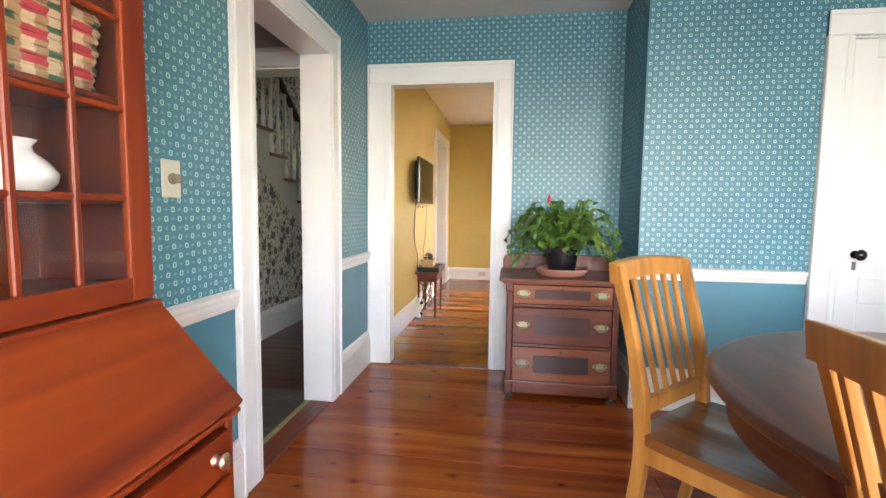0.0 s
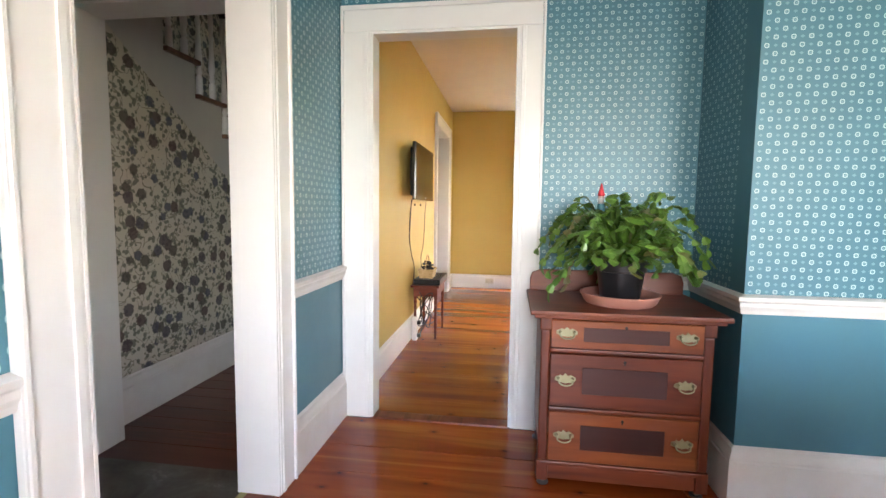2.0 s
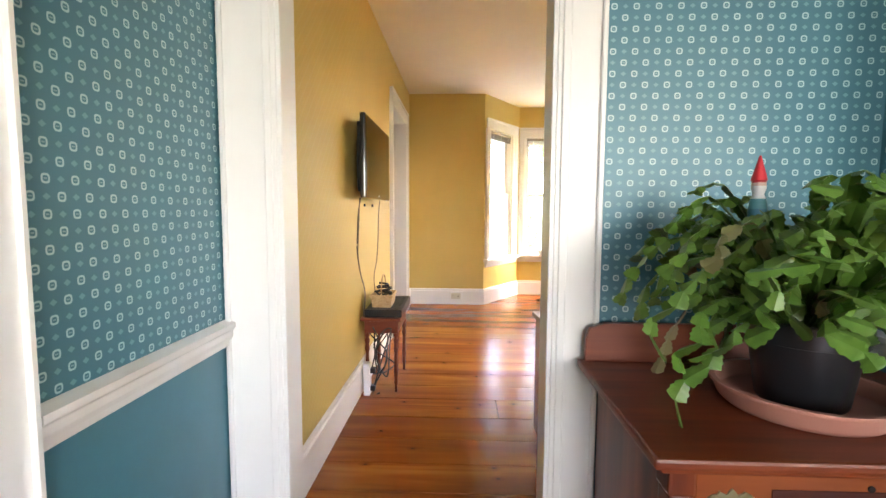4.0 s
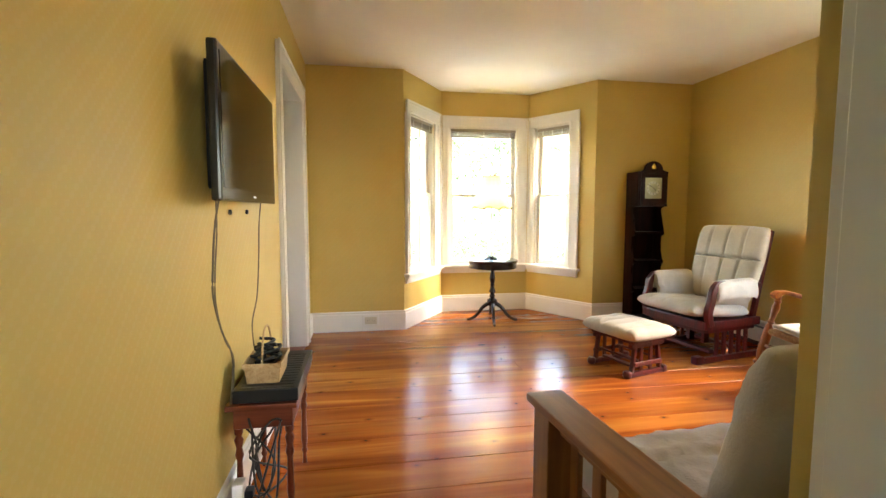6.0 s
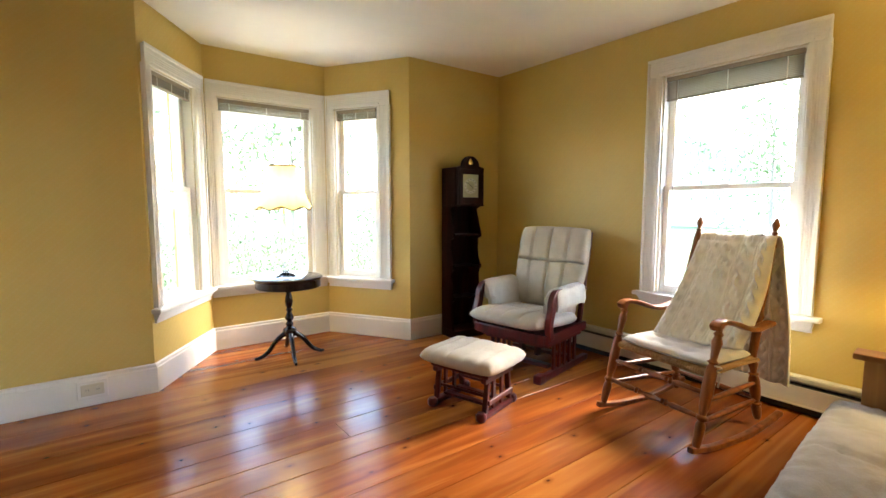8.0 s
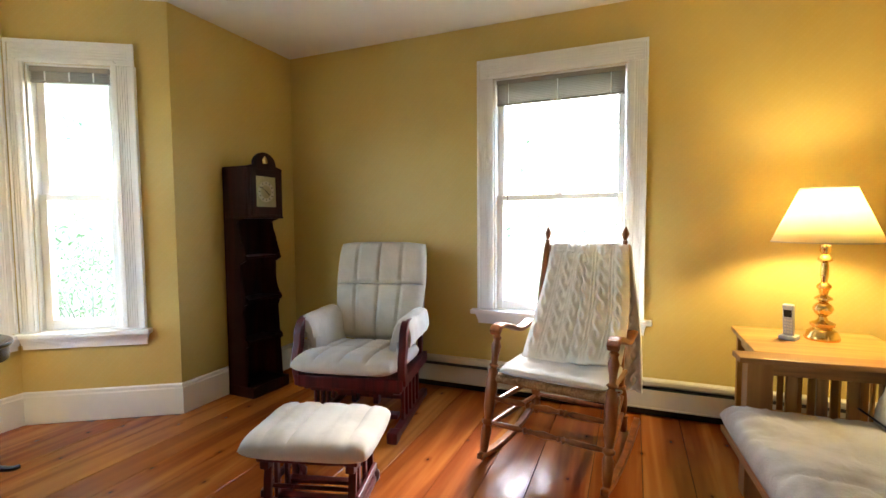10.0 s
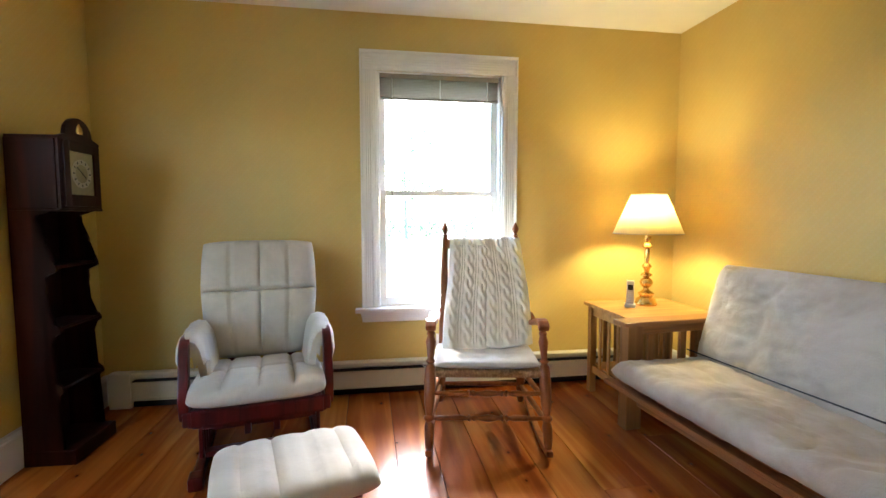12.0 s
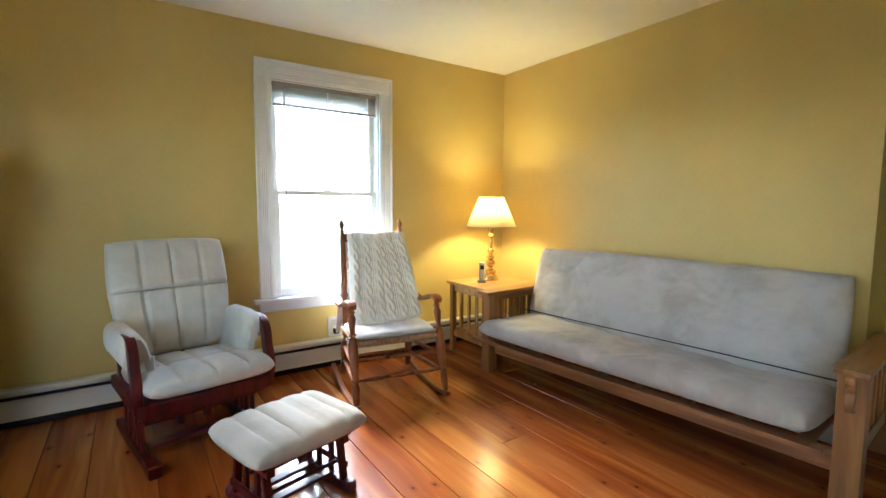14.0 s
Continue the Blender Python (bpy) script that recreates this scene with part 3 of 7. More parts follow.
def lathe(bm, prof, m=None, seg=14, cap=True):
    rings = []
    for r, z in prof:
        rings.append([bm.verts.new((r * math.cos(2 * math.pi * i / seg), r * math.sin(2 * math.pi * i / seg), z)) for i in range(seg)])
    for a, b in zip(rings, rings[1:]):
        for i in range(seg):
            bm.faces.new([a[i], a[(i + 1) % seg], b[(i + 1) % seg], b[i]])
    if cap:
        bm.faces.new(rings[0])
        bm.faces.new(rings[-1])
    if m is not None:
        bmesh.ops.transform(bm, matrix=m, verts=[v for r in rings for v in r])


def along(p, q):
    """A matrix that puts the z axis 0..1 on the way from p to q, without stretching across."""
    p, q = Vector(p), Vector(q)
    d = q - p
    return Matrix.Translation(p) @ d.to_track_quat("Z", "Y").to_matrix().to_4x4() @ Matrix.Diagonal((1, 1, d.length, 1))


def turned(bm, p, q, prof, seg=12):
    """prof: (part of the way, radius)."""
    lathe(bm, [(r, t) for t, r in prof], along(p, q), seg)


def curve(pts, n=8):
    """A smooth line through the points."""
    P = [Vector(p) for p in pts]
    P = [P[0] * 2 - P[1]] + P + [P[-1] * 2 - P[-2]]
    out = []
    for i in range(1, len(P) - 2):
        for k in range(n):
            t = k / n
            a, b, c, d = P[i - 1:i + 3]
            out.append(0.5 * ((2 * b) + (c - a) * t + (2 * a - 5 * b + 4 * c - d) * t * t + (3 * b - a - 3 * c + d) * t ** 3))
    out.append(P[-2])
    return out


BAL = [(0, 0.02), (0.16, 0.02), (0.17, 0.012), (0.2, 0.02), (0.22, 0.013), (0.3, 0.021), (0.42, 0.016), (0.55, 0.012), (0.6, 0.019), (0.62, 0.012), (0.75, 0.017), (0.8, 0.012), (0.83, 0.018), (1, 0.018)]
bm = bmesh.new()
turned(bm, (HX - 0.03, 0, 0), (HX - 0.03, 0, 0.69), BAL, 8)
bal = part("baluster", bm, WHITE, stairs, smooth=True)
bal.location = (0, tread_y(0) + 0.2, 0.19)
for k in range(NST):
    for j in (0, 1):
        if k == 0 and j == 0:
            continue
        o = bal.copy()
        scene.collection.objects.link(o)
        o.location = (0, tread_y(k) + (0.2 if j == 0 else 0.07), 0.19 + RISE * k + (0 if j == 0 else 0.0))
        o.scale = (1, 1, 1.0 if j == 0 else 1.14)
bm = bmesh.new()
tube(bm, [(HX - 0.03, tread_y(0) + 0.35, 0.19 + 0.6), (HX - 0.03, tread_y(NST - 1) - 0.1, 0.19 + 0.6 + RISE / RUN * (RUN * (NST - 1) + 0.45))], 0.03, 10)
part("hand_rail", bm, DARKWOOD, stairs, smooth=True)
wall("wall_stair", (HX - 0.86, HN), (HX - 0.86, 3.742), 5.0, 0.1, FLORAL, label="dark floral paper on the wall beside the stairs")
# The opening is added, out of view, to let daylight into the hall.
wall("wall_hall_north", (-0.9, HN), (HX - 0.86, HN), 5.0, 0.15, FLORAL, [(0.3, 1.1, 0.4, 2.2)], label="floral papered hall wall with an added unseen window opening")
wall("wall_hall_east", (-0.911, 3.742), (-0.911, HN), 5.0, 0.003, FLORAL, [(7.07 - 3.742, 8.07 - 3.742, -1, 2.09)], label="floral papered hall wall")
wall("wall_hall_south", (HX - 0.86, 3.742), (-0.911, 3.742), 5.0, 0.004, HALLWHITE, [(2.76 - 1.77, 2.76 - 1.03, -1, 1.97)], label="off-white hall wall")
structure(boxpart("ceiling", HX - 0.95, -0.9, 3.6, HN + 0.1, 5.0, 5.1, CEIL_D, bevel=0), "high stair hall ceiling", "ceiling")

# ---- the panelled white door beside the breast ----
door = new("door_5")
structure(door, "closed white panelled door with a black knob", "door")
door.matrix_basis = local(run((DE, BY), (BX, BY))[0])
u0, u1 = DE - 2.72, DE - 1.94
casing(door, u0, u1, 0.0, 2.06, 0.13, head=0.12)
lining(door, u0, u1, 0.003, 2.06, 0.1)
bm = bmesh.new()
box(bm, u0 + 0.015, u1 - 0.015, -0.035, -0.02, 0.01, 2.045)
for a, b, c, d in ((0.015, 0.125, 0.01, 2.045), (-0.125, -0.015, 0.01, 2.045)):
    e = u0 if a > 0 else u1
    box(bm, e + a, e + b, -0.02, -0.004, c, d)
box(bm, (u0 + u1) / 2 - 0.05, (u0 + u1) / 2 + 0.05, -0.02, -0.004, 0.01, 2.045)
for z0, z1 in ((0.01, 0.22), (0.66, 0.8), (1.95, 2.045)):
    for a, b in ((u0 + 0.125, (u0 + u1) / 2 - 0.05), ((u0 + u1) / 2 + 0.05, u1 - 0.125)):
        box(bm, a, b, -0.02, -0.004, z0, z1)
part("door_leaf", bm, WHITE, door, bevel=0.004, segments=1)
BLACKK = mat("black glazed knob", (0.01, 0.01, 0.012), 0.08)
IRON = mat("dull iron", (0.2, 0.19, 0.18), 0.45, 0.8)
bm = bmesh.new()
lathe(bm, [(0.022, 0), (0.022, 0.006), (0.009, 0.01), (0.009, 0.03), (0.024, 0.036), (0.03, 0.05), (0.022, 0.062), (0.004, 0.067)], Matrix.Translation((u1 - 0.095, -0.004, 0.925)) @ Matrix.Rotation(radians(-90), 4, "X"), 16)
part("door_knob", bm, BLACKK, door, smooth=True)
boxpart("keyhole_plate", u1 - 0.105, u1 - 0.085, -0.004, 0.0, 0.84, 0.885, IRON, door)

# ---- floors ----
def boards(name, x0, x1, y0, y1, material, rng, label, wmin=0.19, wmax=0.27, top=0.0, clip=None):
    root = boxpart(name, x0, x1, y0, y1, -0.06, top - 0.016, FLOOR_GAP, bevel=0)
    structure(root, label, "floor")
    y = y0
    jobs = []
    while y < y1 - 0.01:
        w = min(rng.uniform(wmin, wmax), y1 - y)
        if y1 - y - w < 0.06:
            w = y1 - y
        a, b = x0, x1
        if clip:
            a, b = clip(y + w / 2, a, b)
        cut = [a, b] if rng.random() < 0.45 or b - a < 2 else [a, rng.uniform(a + 0.8, b - 0.8), b]
        for c, d in zip(cut, cut[1:]):
            jobs.append((c, d, y, y + w))
        y += w
    return root, jobs


rng = random.Random(4)
FLOORS = [boards("floor_dining", DW - 0.001, DE, DS, DN - 0.02, FLOOR, rng, "wide knotty pine boards, glossy orange-brown"),
          boards("floor_living", LW - 0.001, LE, DN + 0.065, LN, FLOOR, rng, "wide knotty pine boards, glossy orange-brown"),
          boards("floor_bay", 0.09, 2.12, LN, 9.27, FLOOR, rng, "knotty pine boards in the bay", clip=lambda y, a, b: (max(a, 0.02 + (y + 0.1 - LN) * 0.669), min(b, 2.19 - (y + 0.1 - LN) * 0.636)))]
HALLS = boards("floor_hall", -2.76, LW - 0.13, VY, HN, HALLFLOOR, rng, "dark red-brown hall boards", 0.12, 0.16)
structure(boxpart("threshold_1", -0.66, 0.085, DN - 0.02, DN + 0.065, -0.02, 0.008, THRESH, bevel=0.006), "worn red-brown threshold", "threshold")
structure(boxpart("threshold_2", DW - 0.12, DW - 0.001, 2.655, 3.45, -0.02, 0.006, THRESH, bevel=0.005), "worn dark red threshold", "threshold")
structure(boxpart("threshold_3", LW - 0.13, LW - 0.001, 7.07, 8.07, -0.02, 0.004, THRESH, bevel=0.005), "worn red-brown threshold", "threshold")


def lino():
    m = mat("worn grey-brown linoleum", (0.1, 0.085, 0.07), 0.4)
    g = G(m)
    n = g.noise(g.coords((1, 1, 1)), 5.0, 6.0, 0.7, 0.6)
    f = g.noise(g.coords((1, 1, 1)), 40.0, 3.0)
    c = g.ramp(n, [(0.3, (0.05, 0.035, 0.028)), (0.5, (0.10, 0.085, 0.07)), (0.62, (0.14, 0.13, 0.12)), (0.74, (0.3, 0.29, 0.27))])
    g.color(g.mix(g.math("MULTIPLY", f, 0.3), c, (0.07, 0.06, 0.05)))
    g.rough(0.45)
    g.bump(n, 0.15)
    return m


structure(boxpart("floor_passage", VX, DW - 0.12, 2.2, VY + 0.0, -0.06, 0.001, lino(), bevel=0), "worn grey-brown linoleum with pale scuffs", "floor")
structure(boxpart("linoleum_edge", DW - 0.15, DW - 0.12, 2.655, 3.45, 0.001, 0.006, mat("yellowed edge strip", (0.42, 0.37, 0.16), 0.5), bevel=0.002), "yellowed metal edge strip of the linoleum", "trim")

# ---- outside ----
LAWN = paint("summer lawn", (0.07, 0.12, 0.03), 0.95, 0.2, 0.6, (0.09, 0.10, 0.04))
structure(boxpart("ground", -400, 400, -400, 400, -0.9, -0.6, LAWN, bevel=0), "green lawn", "ground")

# ---- materials of the things ----
CHERRY = wood("dark cherry stain", (0.030, 0.002, 0.002), (0.075, 0.005, 0.004), (0.13, 0.009, 0.007), 0.36, 2, 1.0, 0.0)
OAK = wood("golden oak", (0.17, 0.066, 0.024), (0.32, 0.13, 0.045), (0.43, 0.195, 0.075), 0.4, 0, 0.9, 0.1)
OAKZ = wood("golden oak upright", (0.16, 0.07, 0.022), (0.29, 0.125, 0.036), (0.40, 0.19, 0.062), 0.4, 2, 0.9, 0.1)
HONEY = wood("honey oak", (0.24, 0.115, 0.03), (0.42, 0.21, 0.055), (0.55, 0.30, 0.09), 0.38, 1, 0.9, 0.1)
HONEYZ = wood("honey oak upright", (0.22, 0.10, 0.027), (0.38, 0.185, 0.05), (0.50, 0.27, 0.08), 0.4, 2, 0.9, 0.1)
OAKY = wood("golden oak across", (0.16, 0.07, 0.022), (0.29, 0.125, 0.036), (0.40, 0.19, 0.062), 0.4, 1, 0.9, 0.1)
MAPLE = wood("brown maple finish", (0.11, 0.030, 0.008), (0.25, 0.076, 0.019), (0.36, 0.125, 0.033), 0.33, 2, 1.0, 0.2)
WALNUT = wood("red walnut", (0.07, 0.012, 0.004), (0.16, 0.030, 0.010), (0.24, 0.052, 0.016), 0.36, 0, 0.8, 0.08)
WALNUTZ = wood("red walnut upright", (0.065, 0.011, 0.004), (0.15, 0.028, 0.009), (0.22, 0.048, 0.015), 0.36, 2, 0.8, 0.08)
WALNUTL = wood("light drawer front", (0.12, 0.026, 0.008), (0.24, 0.058, 0.017), (0.32, 0.09, 0.026), 0.3, 0, 0.7, 0.2)
BURL = wood("dark burl veneer", (0.03, 0.008, 0.006), (0.07, 0.018, 0.012), (0.12, 0.035, 0.02), 0.3, 0, 0.35, 0.2)
MAHOG = wood("nearly black mahogany", (0.006, 0.002, 0.0015), (0.016, 0.005, 0.003), (0.04, 0.011, 0.006), 0.2, 0, 1.0, 0.5)
CLOCKW = wood("very dark clock case", (0.006, 0.001, 0.0007), (0.022, 0.003, 0.0015), (0.05, 0.007, 0.003), 0.42, 2, 0.5, 0.0)
CLOCKW.node_tree.nodes["Principled BSDF"].inputs["Specular IOR Level"].default_value = 0.15
BLACK = mat("black plastic", (0.008, 0.008, 0.009), 0.35, Specular_IOR_Level=0.3)
CORD = mat("brown grey cable", (0.13, 0.10, 0.06), 0.6)
CORDB = mat("black cable", (0.012, 0.012, 0.012), 0.5)
IVORY = paint("ivory plastic", (0.62, 0.58, 0.47), 0.4, 0.05)


def cloth(name, color, scale=220.0, blotch=None, bump=0.25, sheen=0.4):
    m = mat(name, color, 0.9, Sheen_Weight=sheen)
    g = G(m)
    n = g.noise(g.coords((1, 1, 1)), 3.5, 5.0, 0.6, 0.4)
    f = g.noise(g.coords((1, 1, 1)), scale, 2.0)
    s = g.noise(g.coords((1, 1, 1)), 14.0, 4.0, 0.6, 0.8)
    c = g.mix(g.smooth(n, 0.4, 0.62), color, blotch or tuple(x * 0.82 for x in color))
    c = g.mix(g.math("MULTIPLY", f, 0.3), c, tuple(x * 0.72 for x in color))
    g.color(c)
    g.bump(g.math("ADD", g.math("MULTIPLY", f, 0.25), s), bump, 0.006)
    return m


SUEDE = cloth("cream microsuede", (0.52, 0.465, 0.375), 220.0, (0.43, 0.385, 0.31), 0.25, 0.2)
FUTON = cloth("grey beige futon cover", (0.45, 0.405, 0.35), 160.0, (0.36, 0.31, 0.25), 0.6, 0.15)
COTTON = cloth("off-white cotton cushion", (0.58, 0.55, 0.50))
KNIT = cloth("cream wool knit", (0.88, 0.84, 0.74), 320.0, (0.82, 0.77, 0.66), 0.3, 0.5)
RUSH = wood("woven cord seat edge", (0.2, 0.10, 0.04), (0.36, 0.2, 0.09), (0.5, 0.32, 0.16), 0.7, 1, 3.0)
BRASS = mat("polished brass", (0.75, 0.52, 0.18), 0.16, 1.0)
OLDBRASS = paint("antique brass", (0.36, 0.33, 0.2), 0.42, 0.3)
OLDBRASS.node_tree.nodes["Principled BSDF"].inputs["Metallic"].default_value = 0.9


def cushion(bm, w, d, t, m=None, n=26, fold=None, p=5.0, soft=0.75):
    """A stuffed pad, w by d by t about the origin. fold(u, v): dents on top, 0 to 1, for u and v from -1 to 1."""
    grid = [math.sin(math.pi / 2 * (2 * i / n - 1)) * 0.55 + (2 * i / n - 1) * 0.45 for i in range(n + 1)]
    top, bot = {}, {}
    for i, u in enumerate(grid):
        for j, v in enumerate(grid):
            e = max(0.0, (1 - abs(u) ** p) * (1 - abs(v) ** p)) ** 0.42
            h = t / 2 * e
            k = 1 - (0.0 if fold is None else fold(u, v)) * 0.55
            # round the plan's corners
            c = 1 - 0.05 * (abs(u) * abs(v)) ** 3
            wob = 0.004 * noise.noise(Vector((u * 2.3 + w, v * 2.3 + d, t * 9)))
            x, y = u * w / 2 * c, v * d / 2 * c
            edge = i in (0, n) or j in (0, n)
            top[i, j] = bm.verts.new((x, y, 0 if edge else h * k + wob))
            bot[i, j] = top[i, j] if edge else bm.verts.new((x, y, -h * soft))
    for i in range(n):
        for j in range(n):
            q = ((i, j), (i + 1, j), (i + 1, j + 1), (i, j + 1))
            bm.faces.new([top[c] for c in q])
            bm.faces.new([bot[c] for c in reversed(q)])
    if m is not None:
        bmesh.ops.transform(bm, matrix=m, verts=list({*top.values(), *bot.values()}))


def groove(x, at, width=0.05):
    return math.exp(-((x - at) / width) ** 2)


def beam(bm, p, q, w, h, twist=0.0):
    """A board of width w (sideways) and height h from p to q."""
    p, q = Vector(p), Vector(q)
    d = q - p
    m = Matrix.Translation((p + q) / 2) @ d.to_track_quat("Y", "Z").to_matrix().to_4x4() @ Matrix.Rotation(twist, 4, "Y")
    return box(bm, -w / 2, w / 2, -d.length / 2, d.length / 2, -h / 2, h / 2, m)


def beampart(name, p, q, w, h, material, parent, bevel=0.004):
    bm = bmesh.new()
    beam(bm, p, q, w, h)
    return part(name, bm, material, parent, bevel=bevel, segments=2)


def ribbon(bm, pts, w, h):
    """A bent bar of rectangular section, w across (x) and h thick, that runs in a plane of fixed x."""
    n = len(pts)
    R = []
    for i, p in enumerate(pts):
        a, b = Vector(pts[max(0, i - 1)]), Vector(pts[min(n - 1, i + 1)])
        d = (b - a).normalized()
        nrm = Vector((1, 0, 0)).cross(d).normalized()
        hh = h[i] if isinstance(h, (list, tuple)) else h
        p = Vector(p)
        R.append([bm.verts.new(p + Vector((sx * w / 2, 0, 0)) + nrm * sy * hh / 2) for sx, sy in ((-1, -1), (1, -1), (1, 1), (-1, 1))])
    for a, b in zip(R, R[1:]):
        for k in range(4):
            bm.faces.new([a[k], a[(k + 1) % 4], b[(k + 1) % 4], b[k]])
    bm.faces.new(R[0])
    bm.faces.new(R[-1])


# ---- glider and its footstool ----
def glider(m):
    g = thing("glider_chair", m, "dark red glider chair with tufted cream cushions beside the clock", "armchair")
    for s in (-1, 1):
        x = 0.27 * s
        boxpart("runner", x - 0.022, x + 0.022, -0.40, 0.34, 0.0, 0.045, CHERRY, g, bevel=0.008)
        boxpart("runner_cap", x - 0.03, x + 0.03, 0.27, 0.35, 0.0, 0.06, CHERRY, g, bevel=0.01)
        boxpart("side_top_rail", x - 0.02, x + 0.02, -0.27, 0.24, 0.235, 0.275, CHERRY, g, bevel=0.005)
        for i, y in enumerate((-0.2, -0.12, -0.04, 0.04, 0.12)):
            boxpart("side_slat", x - 0.009, x + 0.009, y - 0.018, y + 0.018, 0.045, 0.235, CHERRY, g, bevel=0.003)
        x2 = 0.300 * s
        boxpart("side_rail", x2 - 0.018, x2 + 0.018, -0.30, 0.30, 0.27, 0.335, CHERRY, g, bevel=0.008)
        # curved arm support, arm and its padded sleeve
        bm = bmesh.new()
        ribbon(bm, [Vector((x2 + 0.012 * s, *p[1:])) for p in curve([(0, 0.25, 0.30), (0, 0.275, 0.40), (0, 0.245, 0.50), (0, 0.235, 0.565), (0, 0.19, 0.612), (0, 0.10, 0.615)], 5)], 0.042, 0.058)
        part("arm_support", bm, CHERRY, g, bevel=0.007)
        boxpart("arm_board", x2 - 0.02 + 0.012 * s, x2 + 0.02 + 0.012 * s, -0.27, 0.12, 0.585, 0.61, CHERRY, g, bevel=0.006)
        bm = bmesh.new()
        prof = [(0.040, 0.505), (0.052, 0.545), (0.050, 0.60), (0.036, 0.637), (0.0, 0.652), (-0.038, 0.642), (-0.066, 0.60), (-0.084, 0.53), (-0.094, 0.45), (-0.096, 0.385), (-0.060, 0.375), (-0.046, 0.44), (-0.030, 0.52), (-0.022, 0.575), (0.018, 0.578), (0.022, 0.54), (0.024, 0.505)]
        rows = []
        for k in range(25):
            yy = -0.22 + 0.425 * k / 24
            e = max(0.0, 1 - abs(2 * k / 24 - 1) ** 6) ** 0.4
            low = 0.10 * max(0.0, (k / 24 - 0.6) / 0.4)
            row = []
            for px_, pz_ in prof:
                wob_ = 0.007 * noise.noise(Vector((px_ * 18, yy * 11, pz_ * 11 + s)))
                cx_ = -0.02 + (px_ + 0.02) * (0.8 + 0.2 * e)
                zz_ = pz_ + (e - 1) * 0.018 + (low if pz_ < 0.46 else 0.0)
                row.append(bm.verts.new((x2 + 0.006 * s + (cx_ + wob_) * s, yy, zz_ + wob_)))
            rows.append(row)
        for ra, rb in zip(rows, rows[1:]):
            for i in range(len(ra)):
                j = (i + 1) % len(ra)
                bm.faces.new([ra[i], ra[j], rb[j], rb[i]])
        bm.faces.new(rows[0])
        bm.faces.new(rows[-1])
        part("arm_pad", bm, SUEDE, g, "padded cream arm sleeve", smooth=True)
        beampart("back_post", (x2 - 0.02 * s, -0.24, 0.28), (x2 - 0.035 * s, -0.44, 1.02), 0.03, 0.05, CHERRY, g, 0.006)
    boxpart("front_rail", -0.3, 0.3, 0.26, 0.295, 0.262, 0.335, CHERRY, g, bevel=0.01)
    boxpart("lower_front_rail", -0.25, 0.25, 0.215, 0.24, 0.225, 0.262, CHERRY, g, bevel=0.006)
    boxpart("seat_board", -0.28, 0.28, -0.27, 0.26, 0.30, 0.32, CHERRY, g, bevel=0.004)
    boxpart("back_rail", -0.3, 0.3, -0.30, -0.27, 0.275, 0.33, CHERRY, g, bevel=0.005)
    for y in (-0.16, 0.14):
        boxpart("cross_bar", -0.25, 0.25, y - 0.03, y + 0.03, 0.06, 0.085, CHERRY, g, bevel=0.005)
    for x in (-0.07, 0.07):
        boxpart("centre_upright", x - 0.015, x + 0.015, -0.03, 0.03, 0.085, 0.275, CHERRY, g, bevel=0.004)
    boxpart("top_rail", -0.27, 0.27, -0.465, -0.435, 0.93, 1.0, CHERRY, g, bevel=0.008)
    for x in (-0.16, -0.05, 0.05, 0.16):
        beampart("back_slat", (x, -0.27, 0.33), (x, -0.445, 0.94), 0.045, 0.012, CHERRY, g, 0.002)
    bm = bmesh.new()
    def seat_fold(u, v):
        return min(1, 0.5 * sum(groove(u, a, 0.035) for a in (-0.5, 0.0, 0.5)) + 0.4 * groove(v, 0.1, 0.04))
    cushion(bm, 0.60, 0.64, 0.14, Matrix.Translation((0, 0.095, 0.392)) @ Matrix.Rotation(radians(5), 4, "X"), 64, seat_fold, 6)
    part("seat_cushion", bm, SUEDE, g, "tufted cream seat cushion", smooth=True)
    bm = bmesh.new()
    def back_fold(u, v):
        return min(1, 0.42 * sum(groove(u, a, 0.03) for a in (-0.5, 0.0, 0.5)) + 0.75 * groove(v, -0.12, 0.026))
    cushion(bm, 0.62, 0.66, 0.15, Matrix.Translation((0, -0.30, 0.735)) @ Matrix.Rotation(radians(-75), 4, "X"), 68, back_fold, 7)
    for v_ in bm.verts:
        f_ = max(0.0, (0.80 - v_.co.z) / 0.38)
        v_.co.x *= 1 - 0.13 * min(1.0, f_) ** 1.3
    part("back_cushion", bm, SUEDE, g, "tufted cream back cushion with a cross seam", smooth=True)
    return g


glider(pose(2.50, 7.42, 0, 0, 0, 101))


